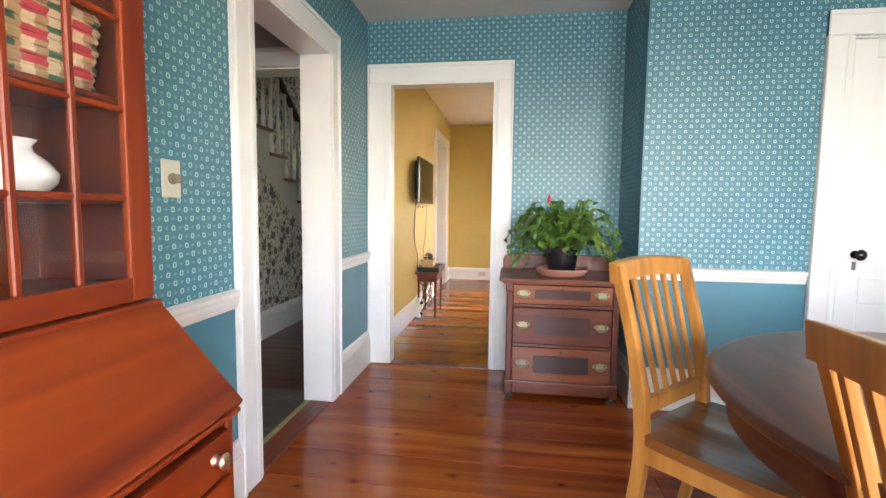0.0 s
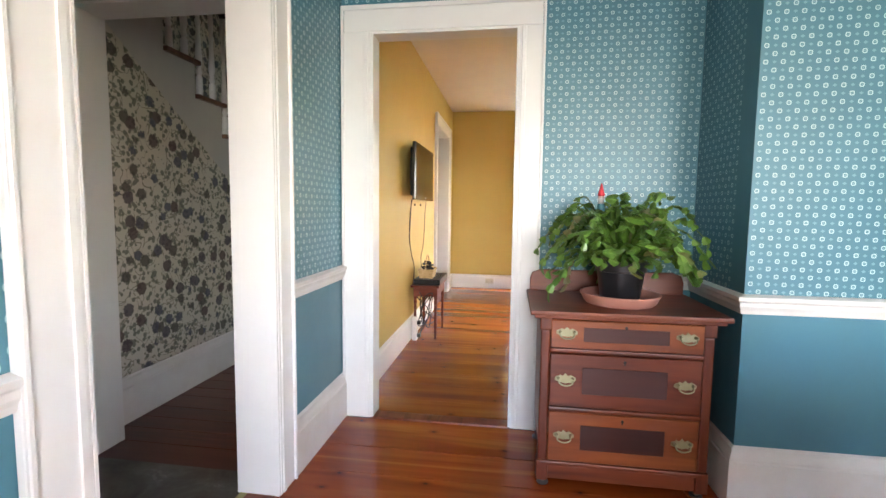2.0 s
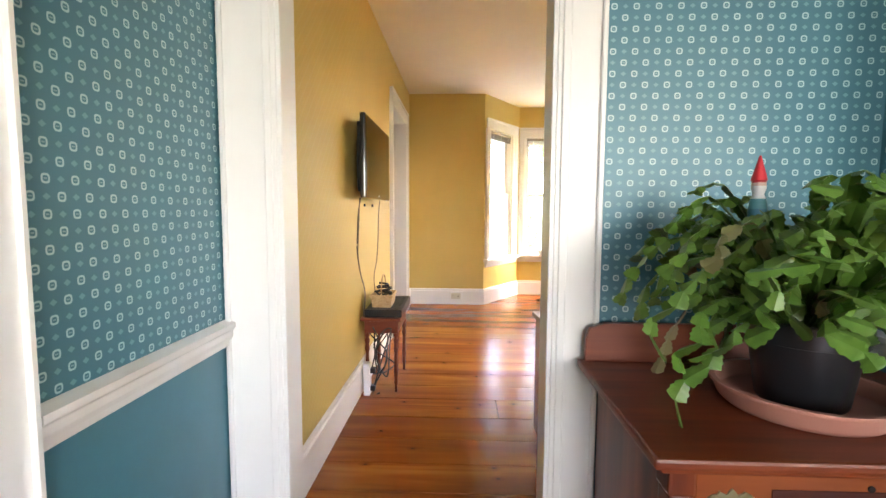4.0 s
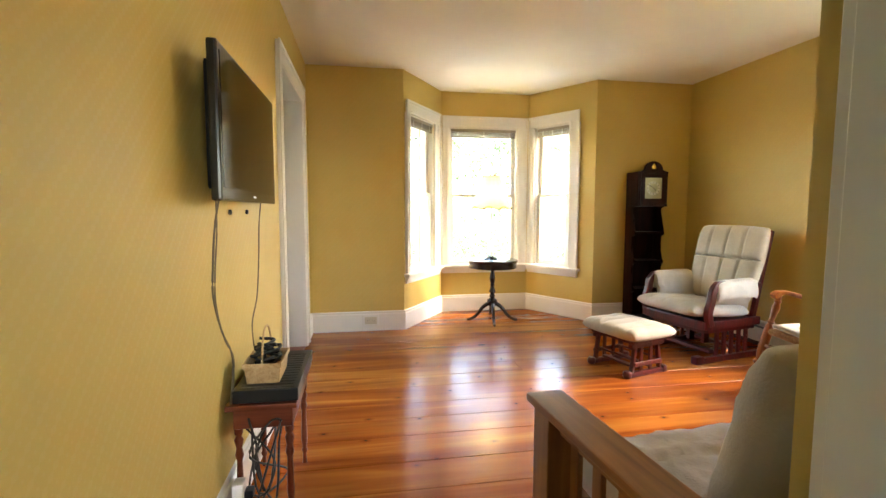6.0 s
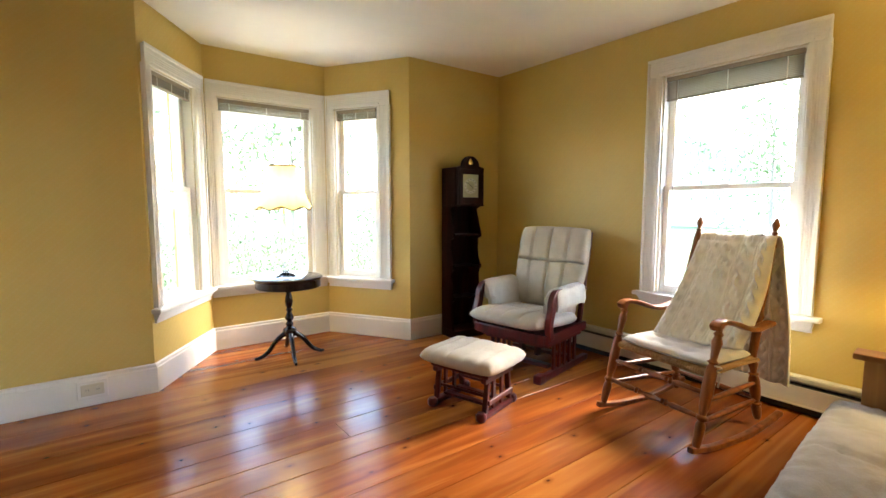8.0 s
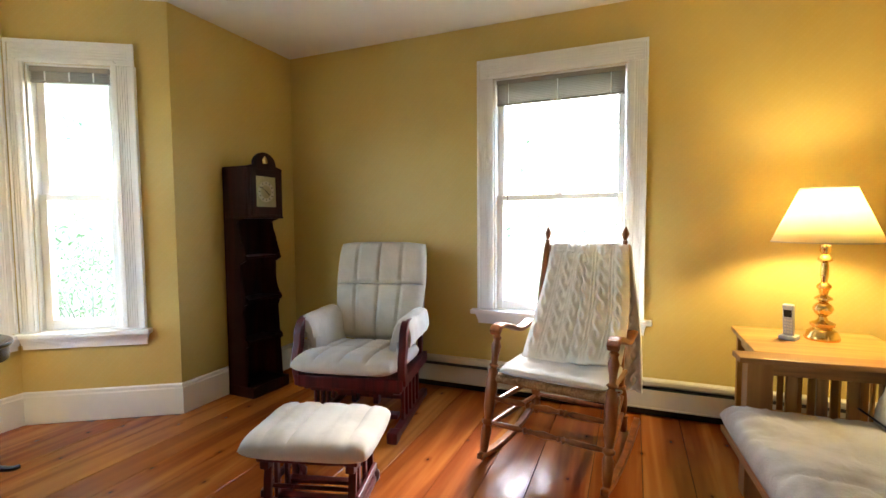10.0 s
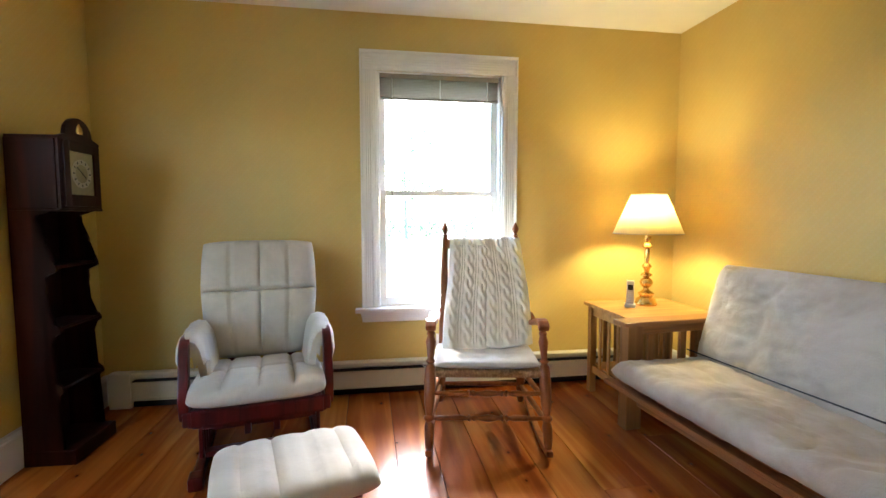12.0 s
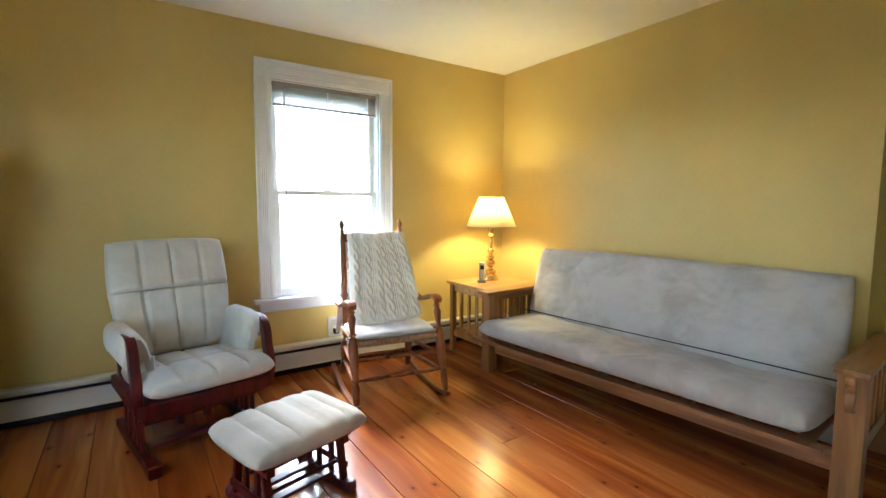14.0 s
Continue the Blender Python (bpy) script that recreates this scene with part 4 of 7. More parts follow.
def footstool(m):
    g = thing("footstool", m, "small dark red gliding footstool with a channelled cream cushion", "ottoman")
    for s in (-1, 1):
        x = 0.17 * s
        boxpart("runner", x - 0.02, x + 0.02, -0.19, 0.19, 0.0, 0.04, CHERRY, g, bevel=0.01)
        for y in (-0.17, 0.17):
            bm = bmesh.new()
            lathe(bm, [(0.024, 0.0), (0.03, 0.012), (0.03, 0.04), (0.02, 0.055)], Matrix.Translation((x, y, 0)), 12)
            part("foot", bm, CHERRY, g, smooth=True)
        boxpart("side_top_rail", x - 0.017, x + 0.017, -0.15, 0.15, 0.24, 0.275, CHERRY, g, bevel=0.005)
        for y in (-0.12, 0.12):
            beampart("side_post", (x, y * 0.9, 0.24), (x, y * 1.1, 0.04), 0.03, 0.022, CHERRY, g)
        for y in (-0.045, 0.045):
            boxpart("side_slat", x - 0.008, x + 0.008, y - 0.014, y + 0.014, 0.04, 0.24, CHERRY, g, bevel=0.003)
        boxpart("glide_plate", x * 1.12 - 0.008, x * 1.12 + 0.008, -0.13, 0.13, 0.09, 0.125, CHERRY, g, bevel=0.003)
    for y in (-0.06, 0.06):
        boxpart("cross_bar", -0.155, 0.155, y - 0.02, y + 0.02, 0.05, 0.068, CHERRY, g, bevel=0.004)
        bm = bmesh.new()
        tube(bm, [(-0.16, y * 1.6, 0.13), (0.16, y * 1.6, 0.13)], 0.01)
        part("spindle", bm, CHERRY, g, smooth=True)
    boxpart("top_board", -0.2, 0.2, -0.15, 0.15, 0.275, 0.298, CHERRY, g, bevel=0.005)
    bm = bmesh.new()
    cushion(bm, 0.52, 0.42, 0.135, Matrix.Translation((0, 0, 0.35)), 34, lambda u, v: min(1, 0.5 * sum(groove(u, a, 0.04) for a in (-0.62, -0.2, 0.22, 0.62))), 6)
    part("cushion", bm, SUEDE, g, "channelled cream cushion", smooth=True)
    return g


footstool(pose(1.668, 7.131, 0, 0, 0, 105.5) @ Matrix.Diagonal((1.04, 1.04, 0.87, 1)))

# ---- rocking chair with its throw ----
POST = [(0, 0.014), (0.05, 0.019), (0.18, 0.023), (0.22, 0.015), (0.235, 0.025), (0.255, 0.025), (0.27, 0.015), (0.36, 0.024), (0.5, 0.027), (0.6, 0.026), (0.66, 0.022), (0.68, 0.014), (0.70, 0.025), (0.72, 0.014), (0.78, 0.017), (0.86, 0.024), (0.91, 0.015), (0.93, 0.022), (0.95, 0.013), (1, 0.014)]
RUNG = [(0, 0.009), (0.1, 0.012), (0.28, 0.015), (0.32, 0.008), (0.34, 0.018), (0.36, 0.008), (0.38, 0.016), (0.40, 0.009), (0.5, 0.018), (0.60, 0.009), (0.62, 0.016), (0.64, 0.008), (0.66, 0.018), (0.68, 0.008), (0.72, 0.015), (0.9, 0.012), (1, 0.009)]
PLAIN = [(0, 0.009), (0.2, 0.012), (0.5, 0.015), (0.8, 0.012), (1, 0.009)]


def rocker(m):
    g = thing("rocking_chair", m, "turned brown rocking chair with a cord seat before the window", "rocking chair")
    def one(name, p, q, prof, mt=MAPLE, seg=14):
        bm = bmesh.new()
        turned(bm, p, q, prof, seg)
        return part(name, bm, mt, g, smooth=True)
    for s in (-1, 1):
        bm = bmesh.new()
        pts = curve([(0, 0.385, 0.045), (0, 0.2, 0.018), (0, -0.05, 0.014), (0, -0.25, 0.042), (0, -0.38, 0.075)], 6)
        ribbon(bm, [Vector((0.268 * s, p.y, p.z)) for p in pts], 0.03, 0.028)
        part("rocker_blade", bm, MAPLE, g, bevel=0.006)
        one("front_leg", (0.268 * s, 0.34, 0.045), (0.262 * s, 0.19, 0.635), POST)
        one("back_leg", (0.225 * s, -0.25, 0.05), (0.215 * s, -0.185, 0.42), POST)
        one("back_post", (0.215 * s, -0.185, 0.40), (0.2 * s, -0.355, 1.07), [(0, 0.02), (0.25, 0.021), (0.3, 0.015), (0.33, 0.022), (0.36, 0.016), (0.6, 0.02), (0.94, 0.017), (1, 0.012)])
        one("finial", (0.2 * s, -0.354, 1.065), (0.202 * s, -0.371, 1.155), [(0, 0.008), (0.1, 0.017), (0.2, 0.008), (0.35, 0.013), (0.55, 0.019), (0.75, 0.014), (0.9, 0.007), (1, 0.003)])
        bm = bmesh.new()
        pts = curve([(0, 0.235, 0.625), (0, 0.18, 0.652), (0, 0.08, 0.632), (0, -0.08, 0.585), (0, -0.25, 0.60)], 6)
        hs = [0.036] * 5 + [0.026] * (len(pts) - 5)
        ribbon(bm, [Vector((0.262 * s, p.y, p.z)) for p in pts], 0.05, hs)
        part("arm", bm, MAPLE, g, bevel=0.009)
        for z, pr in ((0.17, RUNG), (0.27, PLAIN)):
            one("side_rung", (0.266 * s, 0.34 - (z - 0.045) * 0.254, z), (0.222 * s, -0.235, z - 0.01), PLAIN, seg=10)
    for z in (0.19, 0.305):
        y = 0.34 - (z - 0.045) * 0.254
        one("front_rung", (-0.266, y, z), (0.266, y, z), RUNG, seg=12)
    one("back_rung", (-0.22, -0.225, 0.17), (0.22, -0.225, 0.17), PLAIN, seg=10)
    # woven seat
    bm = bmesh.new()
    box(bm, -0.25, 0.25, -0.19, 0.235, 0.392, 0.408)
    tube(bm, [(-0.25, 0.245, 0.398), (0.25, 0.245, 0.398)], 0.019, 10)
    tube(bm, [(-0.25, 0.235, 0.398), (-0.215, -0.19, 0.398)], 0.018, 10)
    tube(bm, [(0.25, 0.235, 0.398), (0.215, -0.19, 0.398)], 0.018, 10)
    part("seat", bm, RUSH, g, "woven cord seat", smooth=True)
    for i in range(40):
        bm = bmesh.new()
        x = -0.245 + i * 0.01256
        lathe(bm, [(0.0205, 0), (0.0225, 0.003), (0.0225, 0.008), (0.0205, 0.011)], Matrix.Translation((x, 0.245, 0.398)) @ Matrix.Rotation(radians(90), 4, "Y"), 8)
        part("cord_winding", bm, RUSH, g, smooth=True)
    for z0, z1 in ((0.99, 1.05), (0.53, 0.56)):
        y0 = -0.185 - (z0 - 0.4) * 0.2836
        boxpart("back_crest" if z0 > 0.9 else "back_rail", -0.21, 0.21, y0 - 0.02, y0 + 0.002, z0, z1, MAPLE, g, bevel=0.006)
    for i in range(5):
        x = -0.14 + 0.07 * i
        one("back_spindle", (x, -0.225, 0.545), (x, -0.352, 1.0), PLAIN, seg=8)
    return g


RM = pose(2.516, 6.23, 0, 0, 0, 80.1) @ Matrix.Diagonal((1.10, 1.01, 1, 1))
rk = rocker(RM)

sc = thing("seat_cushion", RM @ pose(0, 0.055, 0.435), "off-white cotton seat pad tied to the rocking chair", "cushion")
bm = bmesh.new()
cushion(bm, 0.50, 0.39, 0.06, None, 30, lambda u, v: min(1, 1.1 * sum(groove(u, a, 0.13) * groove(v, b, 0.13) for a in (-0.4, 0.05, 0.45) for b in (-0.4, 0.1, 0.62))), 6)
part("pad", bm, COTTON, sc, smooth=True)
for s in (-1, 1):
    bm = bmesh.new()
    tube(bm, curve([(0.24 * s, 0.18, -0.005), (0.275 * s, 0.2, -0.01), (0.29 * s, 0.165, -0.03), (0.285 * s, 0.17, -0.10)], 4), 0.004, 6)
    tube(bm, curve([(0.24 * s, 0.18, -0.005), (0.28 * s, 0.19, 0.01), (0.3 * s, 0.17, 0.0), (0.27 * s, 0.2, -0.03), (0.29 * s, 0.2, -0.08)], 4), 0.004, 6)
    part("tie", bm, COTTON, sc, "thin cotton tie bow", smooth=True)


def throw(m):
    """A cable-knit blanket over the chair's back: two folded halves, in front down to the seat and behind lower."""
    t = thing("knitted_throw", m, "cream cable-knit throw draped over the back of the rocking chair", "blanket")
    TOP = 1.062

    def strip(x0, x1, zlow, zback, seed, off, spread):
        bm = bmesh.new()
        nu, nv = 66, 150
        Lf, Lb = TOP - zlow, TOP - zback
        tot = Lf + Lb
        V = []
        for j in range(nv + 1):
            s = j / nv * tot
            row = []
            for i in range(nu + 1):
                u = i / nu
                d = abs(s - Lf)
                front = s < Lf
                k = d / (Lf if front else Lb)
                # pinched where it passes over the rail, wider below
                wide = 0.93 + (0.10 if front else 0.22) * k
                xm = (x0 + x1) / 2
                x = xm * (1 + (0.06 if front else 0.25) * k) + (u - 0.5) * (x1 - x0) * wide + spread * 0.012 * math.sin(k * 4 + seed)
                if front:
                    z = TOP - d
                    y = -0.318 + 0.20 * k + 0.13 * k ** 3 + 0.012 * math.sin(k * 3) + off + 0.03 * math.sin(u * math.pi) ** 0.7 * min(1, k * 3) - 0.012
                    nrm = 1
                else:
                    z = TOP - d
                    y = -0.40 - 0.03 * k - off * 0.5
                    nrm = -1
                if d < 0.05:
                    a = (s - Lf) / 0.05 * math.pi / 2
                    y = -0.359 - 0.041 * math.sin(a) + off * math.cos(a)
                    z = TOP - 0.05 + 0.05 * math.cos(a)
                n = 3
                c = (u * n) % 1.0 - 0.5
                ph = s / 0.14 * 2 * math.pi + int(min(u, 0.999) * n) * 2.1
                a1 = math.exp(-((c - 0.18 * math.sin(ph)) / 0.15) ** 2)
                a2 = math.exp(-((c + 0.18 * math.sin(ph)) / 0.15) ** 2)
                h = 0.030 * max(a1 * (0.7 + 0.3 * math.cos(ph)), a2 * (0.7 - 0.3 * math.cos(ph)))
                h += 0.008 * math.exp(-((abs(c) - 0.41) / 0.04) ** 2) * (0.75 + 0.25 * math.sin(s * 230))
                hem = min(1.0, s / 0.035)
                h = h * hem + 0.006 * (1 - hem)
                fold = 0.022 * math.sin(u * 6 + seed + k) + 0.014 * noise.noise(Vector((u * 3 + seed, s * 3, seed)))
                ef = 1 - abs(2 * u - 1) ** 8
                z += 0.010 * noise.noise(Vector((u * 2.5, seed * 3, 1))) * (1 if s < 0.3 else 0)
                row.append(bm.verts.new((x, y + (h * ef + fold * 0.6 - 0.02 * (1 - ef)) * nrm, z)))
            V.append(row)
        for j in range(nv):
            for i in range(nu):
                bm.faces.new([V[j][i], V[j][i + 1], V[j + 1][i + 1], V[j + 1][i]])
        ob = part("folded_half", bm, KNIT, t, smooth=True)
        sol = ob.modifiers.new("thick", "SOLIDIFY")
        sol.thickness, sol.offset = 0.010, -1
        return ob
    strip(-0.240, 0.012, 0.475, 0.22, 2.2, 0.0, 1)
    strip(-0.046, 0.192, 0.46, 0.30, 1.0, 0.010, -1)
    return t


throw(RM)

# ---- futon sofa ----
def futon(m, L=2.19):
    """Local x along the front from its right arm (seen from the front) 0..L, y towards the room."""
    g = thing("futon_sofa", m, "oak mission futon frame with slatted arms along the yellow wall", "sofa")
    for x0 in (0.0, L - 0.115):
        xc = x0 + 0.0575
        boxpart("arm_board", x0, x0 + 0.115, 0.06, 0.93, 0.591, 0.616, OAKY, g, bevel=0.005)
        for y in (0.83, 0.10):
            boxpart("leg", xc - (0.047 if x0 < 0.1 else 0.036), xc + (0.047 if x0 < 0.1 else 0.040), y - 0.03, y + 0.03 + (0.035 if y > 0.5 else 0.0), 0.0, 0.591, OAKZ, g, bevel=0.004)
        boxpart("arm_lower_rail", xc - 0.014, xc + 0.014, 0.13, 0.80, 0.17, 0.24, OAKY, g, bevel=0.003)
        boxpart("arm_upper_rail", xc - 0.012, xc + 0.012, 0.13, 0.80, 0.535, 0.591, OAKY, g, bevel=0.003)
        for i in range(6):
            y = 0.19 + i * 0.107
            boxpart("arm_slat", xc - 0.008, xc + 0.008, y - 0.02, y + 0.02, 0.24, 0.545, OAKZ, g, bevel=0.002)
        bm = bmesh.new()
        sx = xc
        ribbon(bm, curve([(sx, 0.925, 0.59), (sx, 0.935, 0.565), (sx, 0.908, 0.52), (sx, 0.918, 0.47), (sx, 0.90, 0.44)], 4), 0.03, 0.022)
        if x0 < 0.1:
            part("arm_corbel", bm, OAKZ, g, bevel=0.003)
    boxpart("front_rail", 0.105, L - 0.105, 0.815, 0.84, 0.14, 0.235, OAK, g, bevel=0.004)
    boxpart("seat_front_bar", 0.12, L + 0.03, 0.90, 0.955, 0.235, 0.262, OAK, g, bevel=0.004)
    bm = bmesh.new()
    for k in range(3):
        box(bm, 0.12, L + 0.03, 0.955, 0.959, 0.238 + k * 0.009, 0.243 + k * 0.009)
    part("seat_bar_reeding", bm, OAK, g)
    boxpart("back_rail", 0.20, L - 0.088, 0.27, 0.295, 0.14, 0.24, OAK, g, bevel=0.004)
    for i in range(8):
        x = 0.2 + i * (L - 0.45) / 7
        boxpart("seat_slat", x - 0.03, x + 0.03, 0.295, 0.90, 0.235, 0.252, OAKY, g, bevel=0.002)
        beampart("back_slat", (x, 0.44, 0.30), (x, 0.29, 0.78), 0.05, 0.014, OAKZ, g, 0.002)
    mt = thing("futon_mattress", m, "grey-beige futon mattress, creased, folded into seat and back", "mattress")
    W = L - 0.24

    def pad(name, w, d, th, mm, seed):
        bm = bmesh.new()
        nu, nv = 150, 44
        T, B = {}, {}
        for i in range(nu + 1):
            for j in range(nv + 1):
                u, v = 2 * i / nu - 1, 2 * j / nv - 1
                u = math.sin(u * math.pi / 2) * 0.4 + u * 0.6
                v = math.sin(v * math.pi / 2) * 0.5 + v * 0.5
                e = max(0.0, (1 - abs(u) ** 22) * (1 - abs(v) ** 7)) ** 0.4
                c = 1 - 0.015 * (abs(u) * abs(v)) ** 3 + (0.022 * max(0.0, (v - 0.45) / 0.55) if name == "seat_part" and u > 0 else 0.0)
                P = Vector((u * w / 2, v * d / 2, 0))
                wr = 0.022 * noise.noise(P * 3.0 + Vector((seed, 0, 0))) + 0.010 * noise.noise(Vector((P.x * 9, P.y * 4, seed)))
                wr -= (0.020 if name == "seat_part" else 0.012) * max(0.0, 1 - abs(noise.noise(Vector((P.x * 2.6 + 2 * P.y, P.y * 6 - P.x, seed * 2)))) * 11) * (0.4 + 0.6 * abs(v))
                wr += 0.009 * math.sin(P.x * 60 + 6 * noise.noise(Vector((P.x * 4, v, seed)))) * abs(v) ** 8
                wr += 0.007 * max(0.0, 1 - abs(noise.noise(Vector((P.x * 5.5 + 3 * P.y, P.y * 13 - 2 * P.x, seed + 7)))) * 9) - 0.004
                edge = i in (0, nu) or j in (0, nv)
                T[i, j] = bm.verts.new((P.x * c, P.y * c, 0 if edge else th / 2 * e + wr * e))
                B[i, j] = T[i, j] if edge else bm.verts.new((P.x * c, P.y * c, -th / 2 * e * (0.62 if name == "seat_part" else 0.9)))
        for i in range(nu):
            for j in range(nv):
                q = ((i, j), (i + 1, j), (i + 1, j + 1), (i, j + 1))
                bm.faces.new([T[k] for k in q])
                bm.faces.new([B[k] for k in reversed(q)])
        bmesh.ops.transform(bm, matrix=mm, verts=bm.verts)
        return part(name, bm, FUTON, mt, smooth=True)
    pad("seat_part", W, 0.67, 0.18, Matrix.Translation((L / 2 + 0.035, 0.655, 0.330)) @ Matrix.Rotation(radians(3.5), 4, "X"), 1.3)
    pad("back_part", W - 0.03, 0.61, 0.17, Matrix.Translation((L / 2 + 0.03, 0.36, 0.630)) @ Matrix.Rotation(radians(-75), 4, "X"), 4.1)
    # Black cord added in the fold to draw the gap's shade.
    bm = bmesh.new()
    tube(bm, [(0.16, 0.508, 0.437), (L * 0.35, 0.511, 0.443), (L * 0.7, 0.509, 0.438), (L - 0.09, 0.508, 0.437)], 0.004, 6)
    part("seam", bm, BLACK, mt, "black cord drawn as the dark open seam between seat and back", smooth=True)
    return g


FM = pose(0.284, 4.395, 0, 0, 0, 4.5) @ Matrix.Diagonal((1.02, 1.0, 1, 1))
futon(FM)

# ---- end table, lamp, telephone ----
et = thing("end_table", pose(2.715, 5.11, 0) @ Matrix.Diagonal((1, 1, 0.977, 1)), "honey oak mission end table with slatted sides, in the corner", "side table")
boxpart("tabletop", -0.265, 0.265, -0.30, 0.30, 0.605, 0.63, HONEY, et, bevel=0.005)
for x in (-0.222, 0.222):
    for y in (-0.255, 0.255):
        boxpart("leg", x - 0.022, x + 0.022, y - 0.022, y + 0.022, 0.0, 0.605, HONEYZ, et, bevel=0.003)
    boxpart("side_apron", x - 0.009, x + 0.009, -0.233, 0.233, 0.54, 0.605, HONEY, et)
    boxpart("side_stretcher", x - 0.009, x + 0.009, -0.233, 0.233, 0.14, 0.19, HONEY, et)
    for i in range(5):
        y = -0.16 + i * 0.08
        boxpart("side_slat", x - 0.006, x + 0.006, y - 0.014, y + 0.014, 0.19, 0.54, HONEYZ, et, bevel=0.002)
for y in (-0.255, 0.255):
    boxpart("end_apron", -0.2, 0.2, y - 0.009, y + 0.009, 0.54, 0.605, HONEY, et)
    boxpart("end_stretcher", -0.2, 0.2, y - 0.009, y + 0.009, 0.14, 0.19, HONEY, et)
    for x in (-0.11, 0.0, 0.11):
        boxpart("end_slat", x - 0.014, x + 0.014, y - 0.006, y + 0.006, 0.19, 0.54, HONEYZ, et, bevel=0.002)
boxpart("lower_shelf", -0.212, 0.212, -0.245, 0.245, 0.19, 0.205, HONEY, et)


def shade_mat(name, color, glow):
    m = bpy.data.materials.new(name)
    m.use_nodes = True
    t = m.node_tree
    b = t.nodes["Principled BSDF"]
    b.inputs["Base Color"].default_value = (*color, 1)
    b.inputs["Roughness"].default_value = 0.8
    tr = t.nodes.new("ShaderNodeBsdfTranslucent")
    tr.inputs[0].default_value = (*color, 1)
    mx = t.nodes.new("ShaderNodeMixShader")
    mx.inputs[0].default_value = glow
    t.links.new(b.outputs[0], mx.inputs[1])
    t.links.new(tr.outputs[0], mx.inputs[2])
    t.links.new(mx.outputs[0], t.nodes["Material Output"].inputs[0])
    return m


SHADE = shade_mat("cream lamp shade", (0.85, 0.76, 0.5), 0.55)
SHADE2 = shade_mat("yellowed lamp shade", (0.82, 0.72, 0.40), 0.5)
BULB = mat("lit bulb", (1, 0.9, 0.7), 0.5)
BULB.node_tree.nodes["Principled BSDF"].inputs["Emission Color"].default_value = (1, 0.75, 0.4, 1)
BULB.node_tree.nodes["Principled BSDF"].inputs["Emission Strength"].default_value = 4.0


def bulb(parent, x, y, z, watts):
    bm = bmesh.new()
    lathe(bm, [(0.004, -0.055), (0.014, -0.05), (0.014, -0.03), (0.028, 0.0), (0.028, 0.02), (0.015, 0.038), (0.002, 0.043)], Matrix.Translation((x, y, z)), 14)
    ob = part("bulb", bm, BULB, parent, "lit lamp bulb", smooth=True)
    ob.visible_shadow = False
    d = bpy.data.lights.new("bulb_light", "POINT")
    d.energy, d.color, d.shadow_soft_size = watts, (1.0, 0.78, 0.31), 0.05
    o = new("bulb_light", d)
    o.location = (x, y, z)
    o.parent = parent


lamp = thing("brass_table_lamp", pose(2.80, 5.065, 0.6155) @ Matrix.Diagonal((1.1, 1.1, 1.10, 1)), "lit brass lamp with a cream shade on the end table", "lamp")
bm = bmesh.new()
lathe(bm, [(0.062, 0), (0.065, 0.008), (0.058, 0.02), (0.055, 0.035), (0.034, 0.05), (0.045, 0.06), (0.045, 0.072), (0.02, 0.085), (0.014, 0.1), (0.03, 0.115), (0.038, 0.135), (0.03, 0.152), (0.014, 0.165), (0.032, 0.175), (0.032, 0.183), (0.014, 0.195), (0.018, 0.215), (0.028, 0.228), (0.024, 0.24), (0.011, 0.25), (0.015, 0.28), (0.015, 0.32), (0.012, 0.335), (0.027, 0.345), (0.024, 0.358), (0.012, 0.37), (0.02, 0.385), (0.02, 0.41), (0.007, 0.415), (0.007, 0.45)], None, 24)
part("base", bm, BRASS, lamp, "turned polished brass column", smooth=True)
bm = bmesh.new()
lathe(bm, [(0.195, 0.425), (0.098, 0.655)], None, 48, cap=False)
sh = part("shade", bm, SHADE, lamp, "glowing cream fabric shade", smooth=True)
so = sh.modifiers.new("thick", "SOLIDIFY")
so.thickness = 0.002
for r, z in ((0.195, 0.425), (0.098, 0.655)):
    bm = bmesh.new()
    tube(bm, [(r * math.cos(a * math.pi / 18), r * math.sin(a * math.pi / 18), z) for a in range(37)], 0.003, 6)
    part("shade_trim", bm, SUEDE, lamp, smooth=True)
bm = bmesh.new()
for s in (-1, 1):
    tube(bm, curve([(0.012 * s, 0, 0.42), (0.05 * s, 0, 0.47), (0.05 * s, 0, 0.56), (0.003 * s, 0, 0.62)], 5), 0.002, 6)
for a in (0, 2.1, 4.2):
    tube(bm, [(0, 0, 0.622), (0.098 * math.cos(a), 0.098 * math.sin(a), 0.652)], 0.0015, 5)
part("harp", bm, BRASS, lamp)
bulb(lamp, 0, 0, 0.56, 1.5)

ph = thing("cordless_telephone", pose(2.745, 5.21, 0.6155, 0, 0, 60), "silver-grey cordless telephone upright in its charger on the end table", "telephone")
SILVER = mat("silver plastic", (0.45, 0.45, 0.45), 0.35, 0.2)
bm = bmesh.new()
box(bm, -0.035, 0.035, -0.04, 0.04, 0.0, 0.022)
part("charger", bm, SILVER, ph, bevel=0.008)
bm = bmesh.new()
box(bm, -0.023, 0.023, -0.012, 0.014, 0.012, 0.175, Matrix.Rotation(radians(-8), 4, "X"))
hs = part("handset", bm, SILVER, ph, bevel=0.008)
bm = bmesh.new()
box(bm, -0.016, 0.016, 0.0142, 0.0155, 0.115, 0.15, Matrix.Rotation(radians(-8), 4, "X"))
part("display", bm, BLACK, hs, "dark display")
bm = bmesh.new()
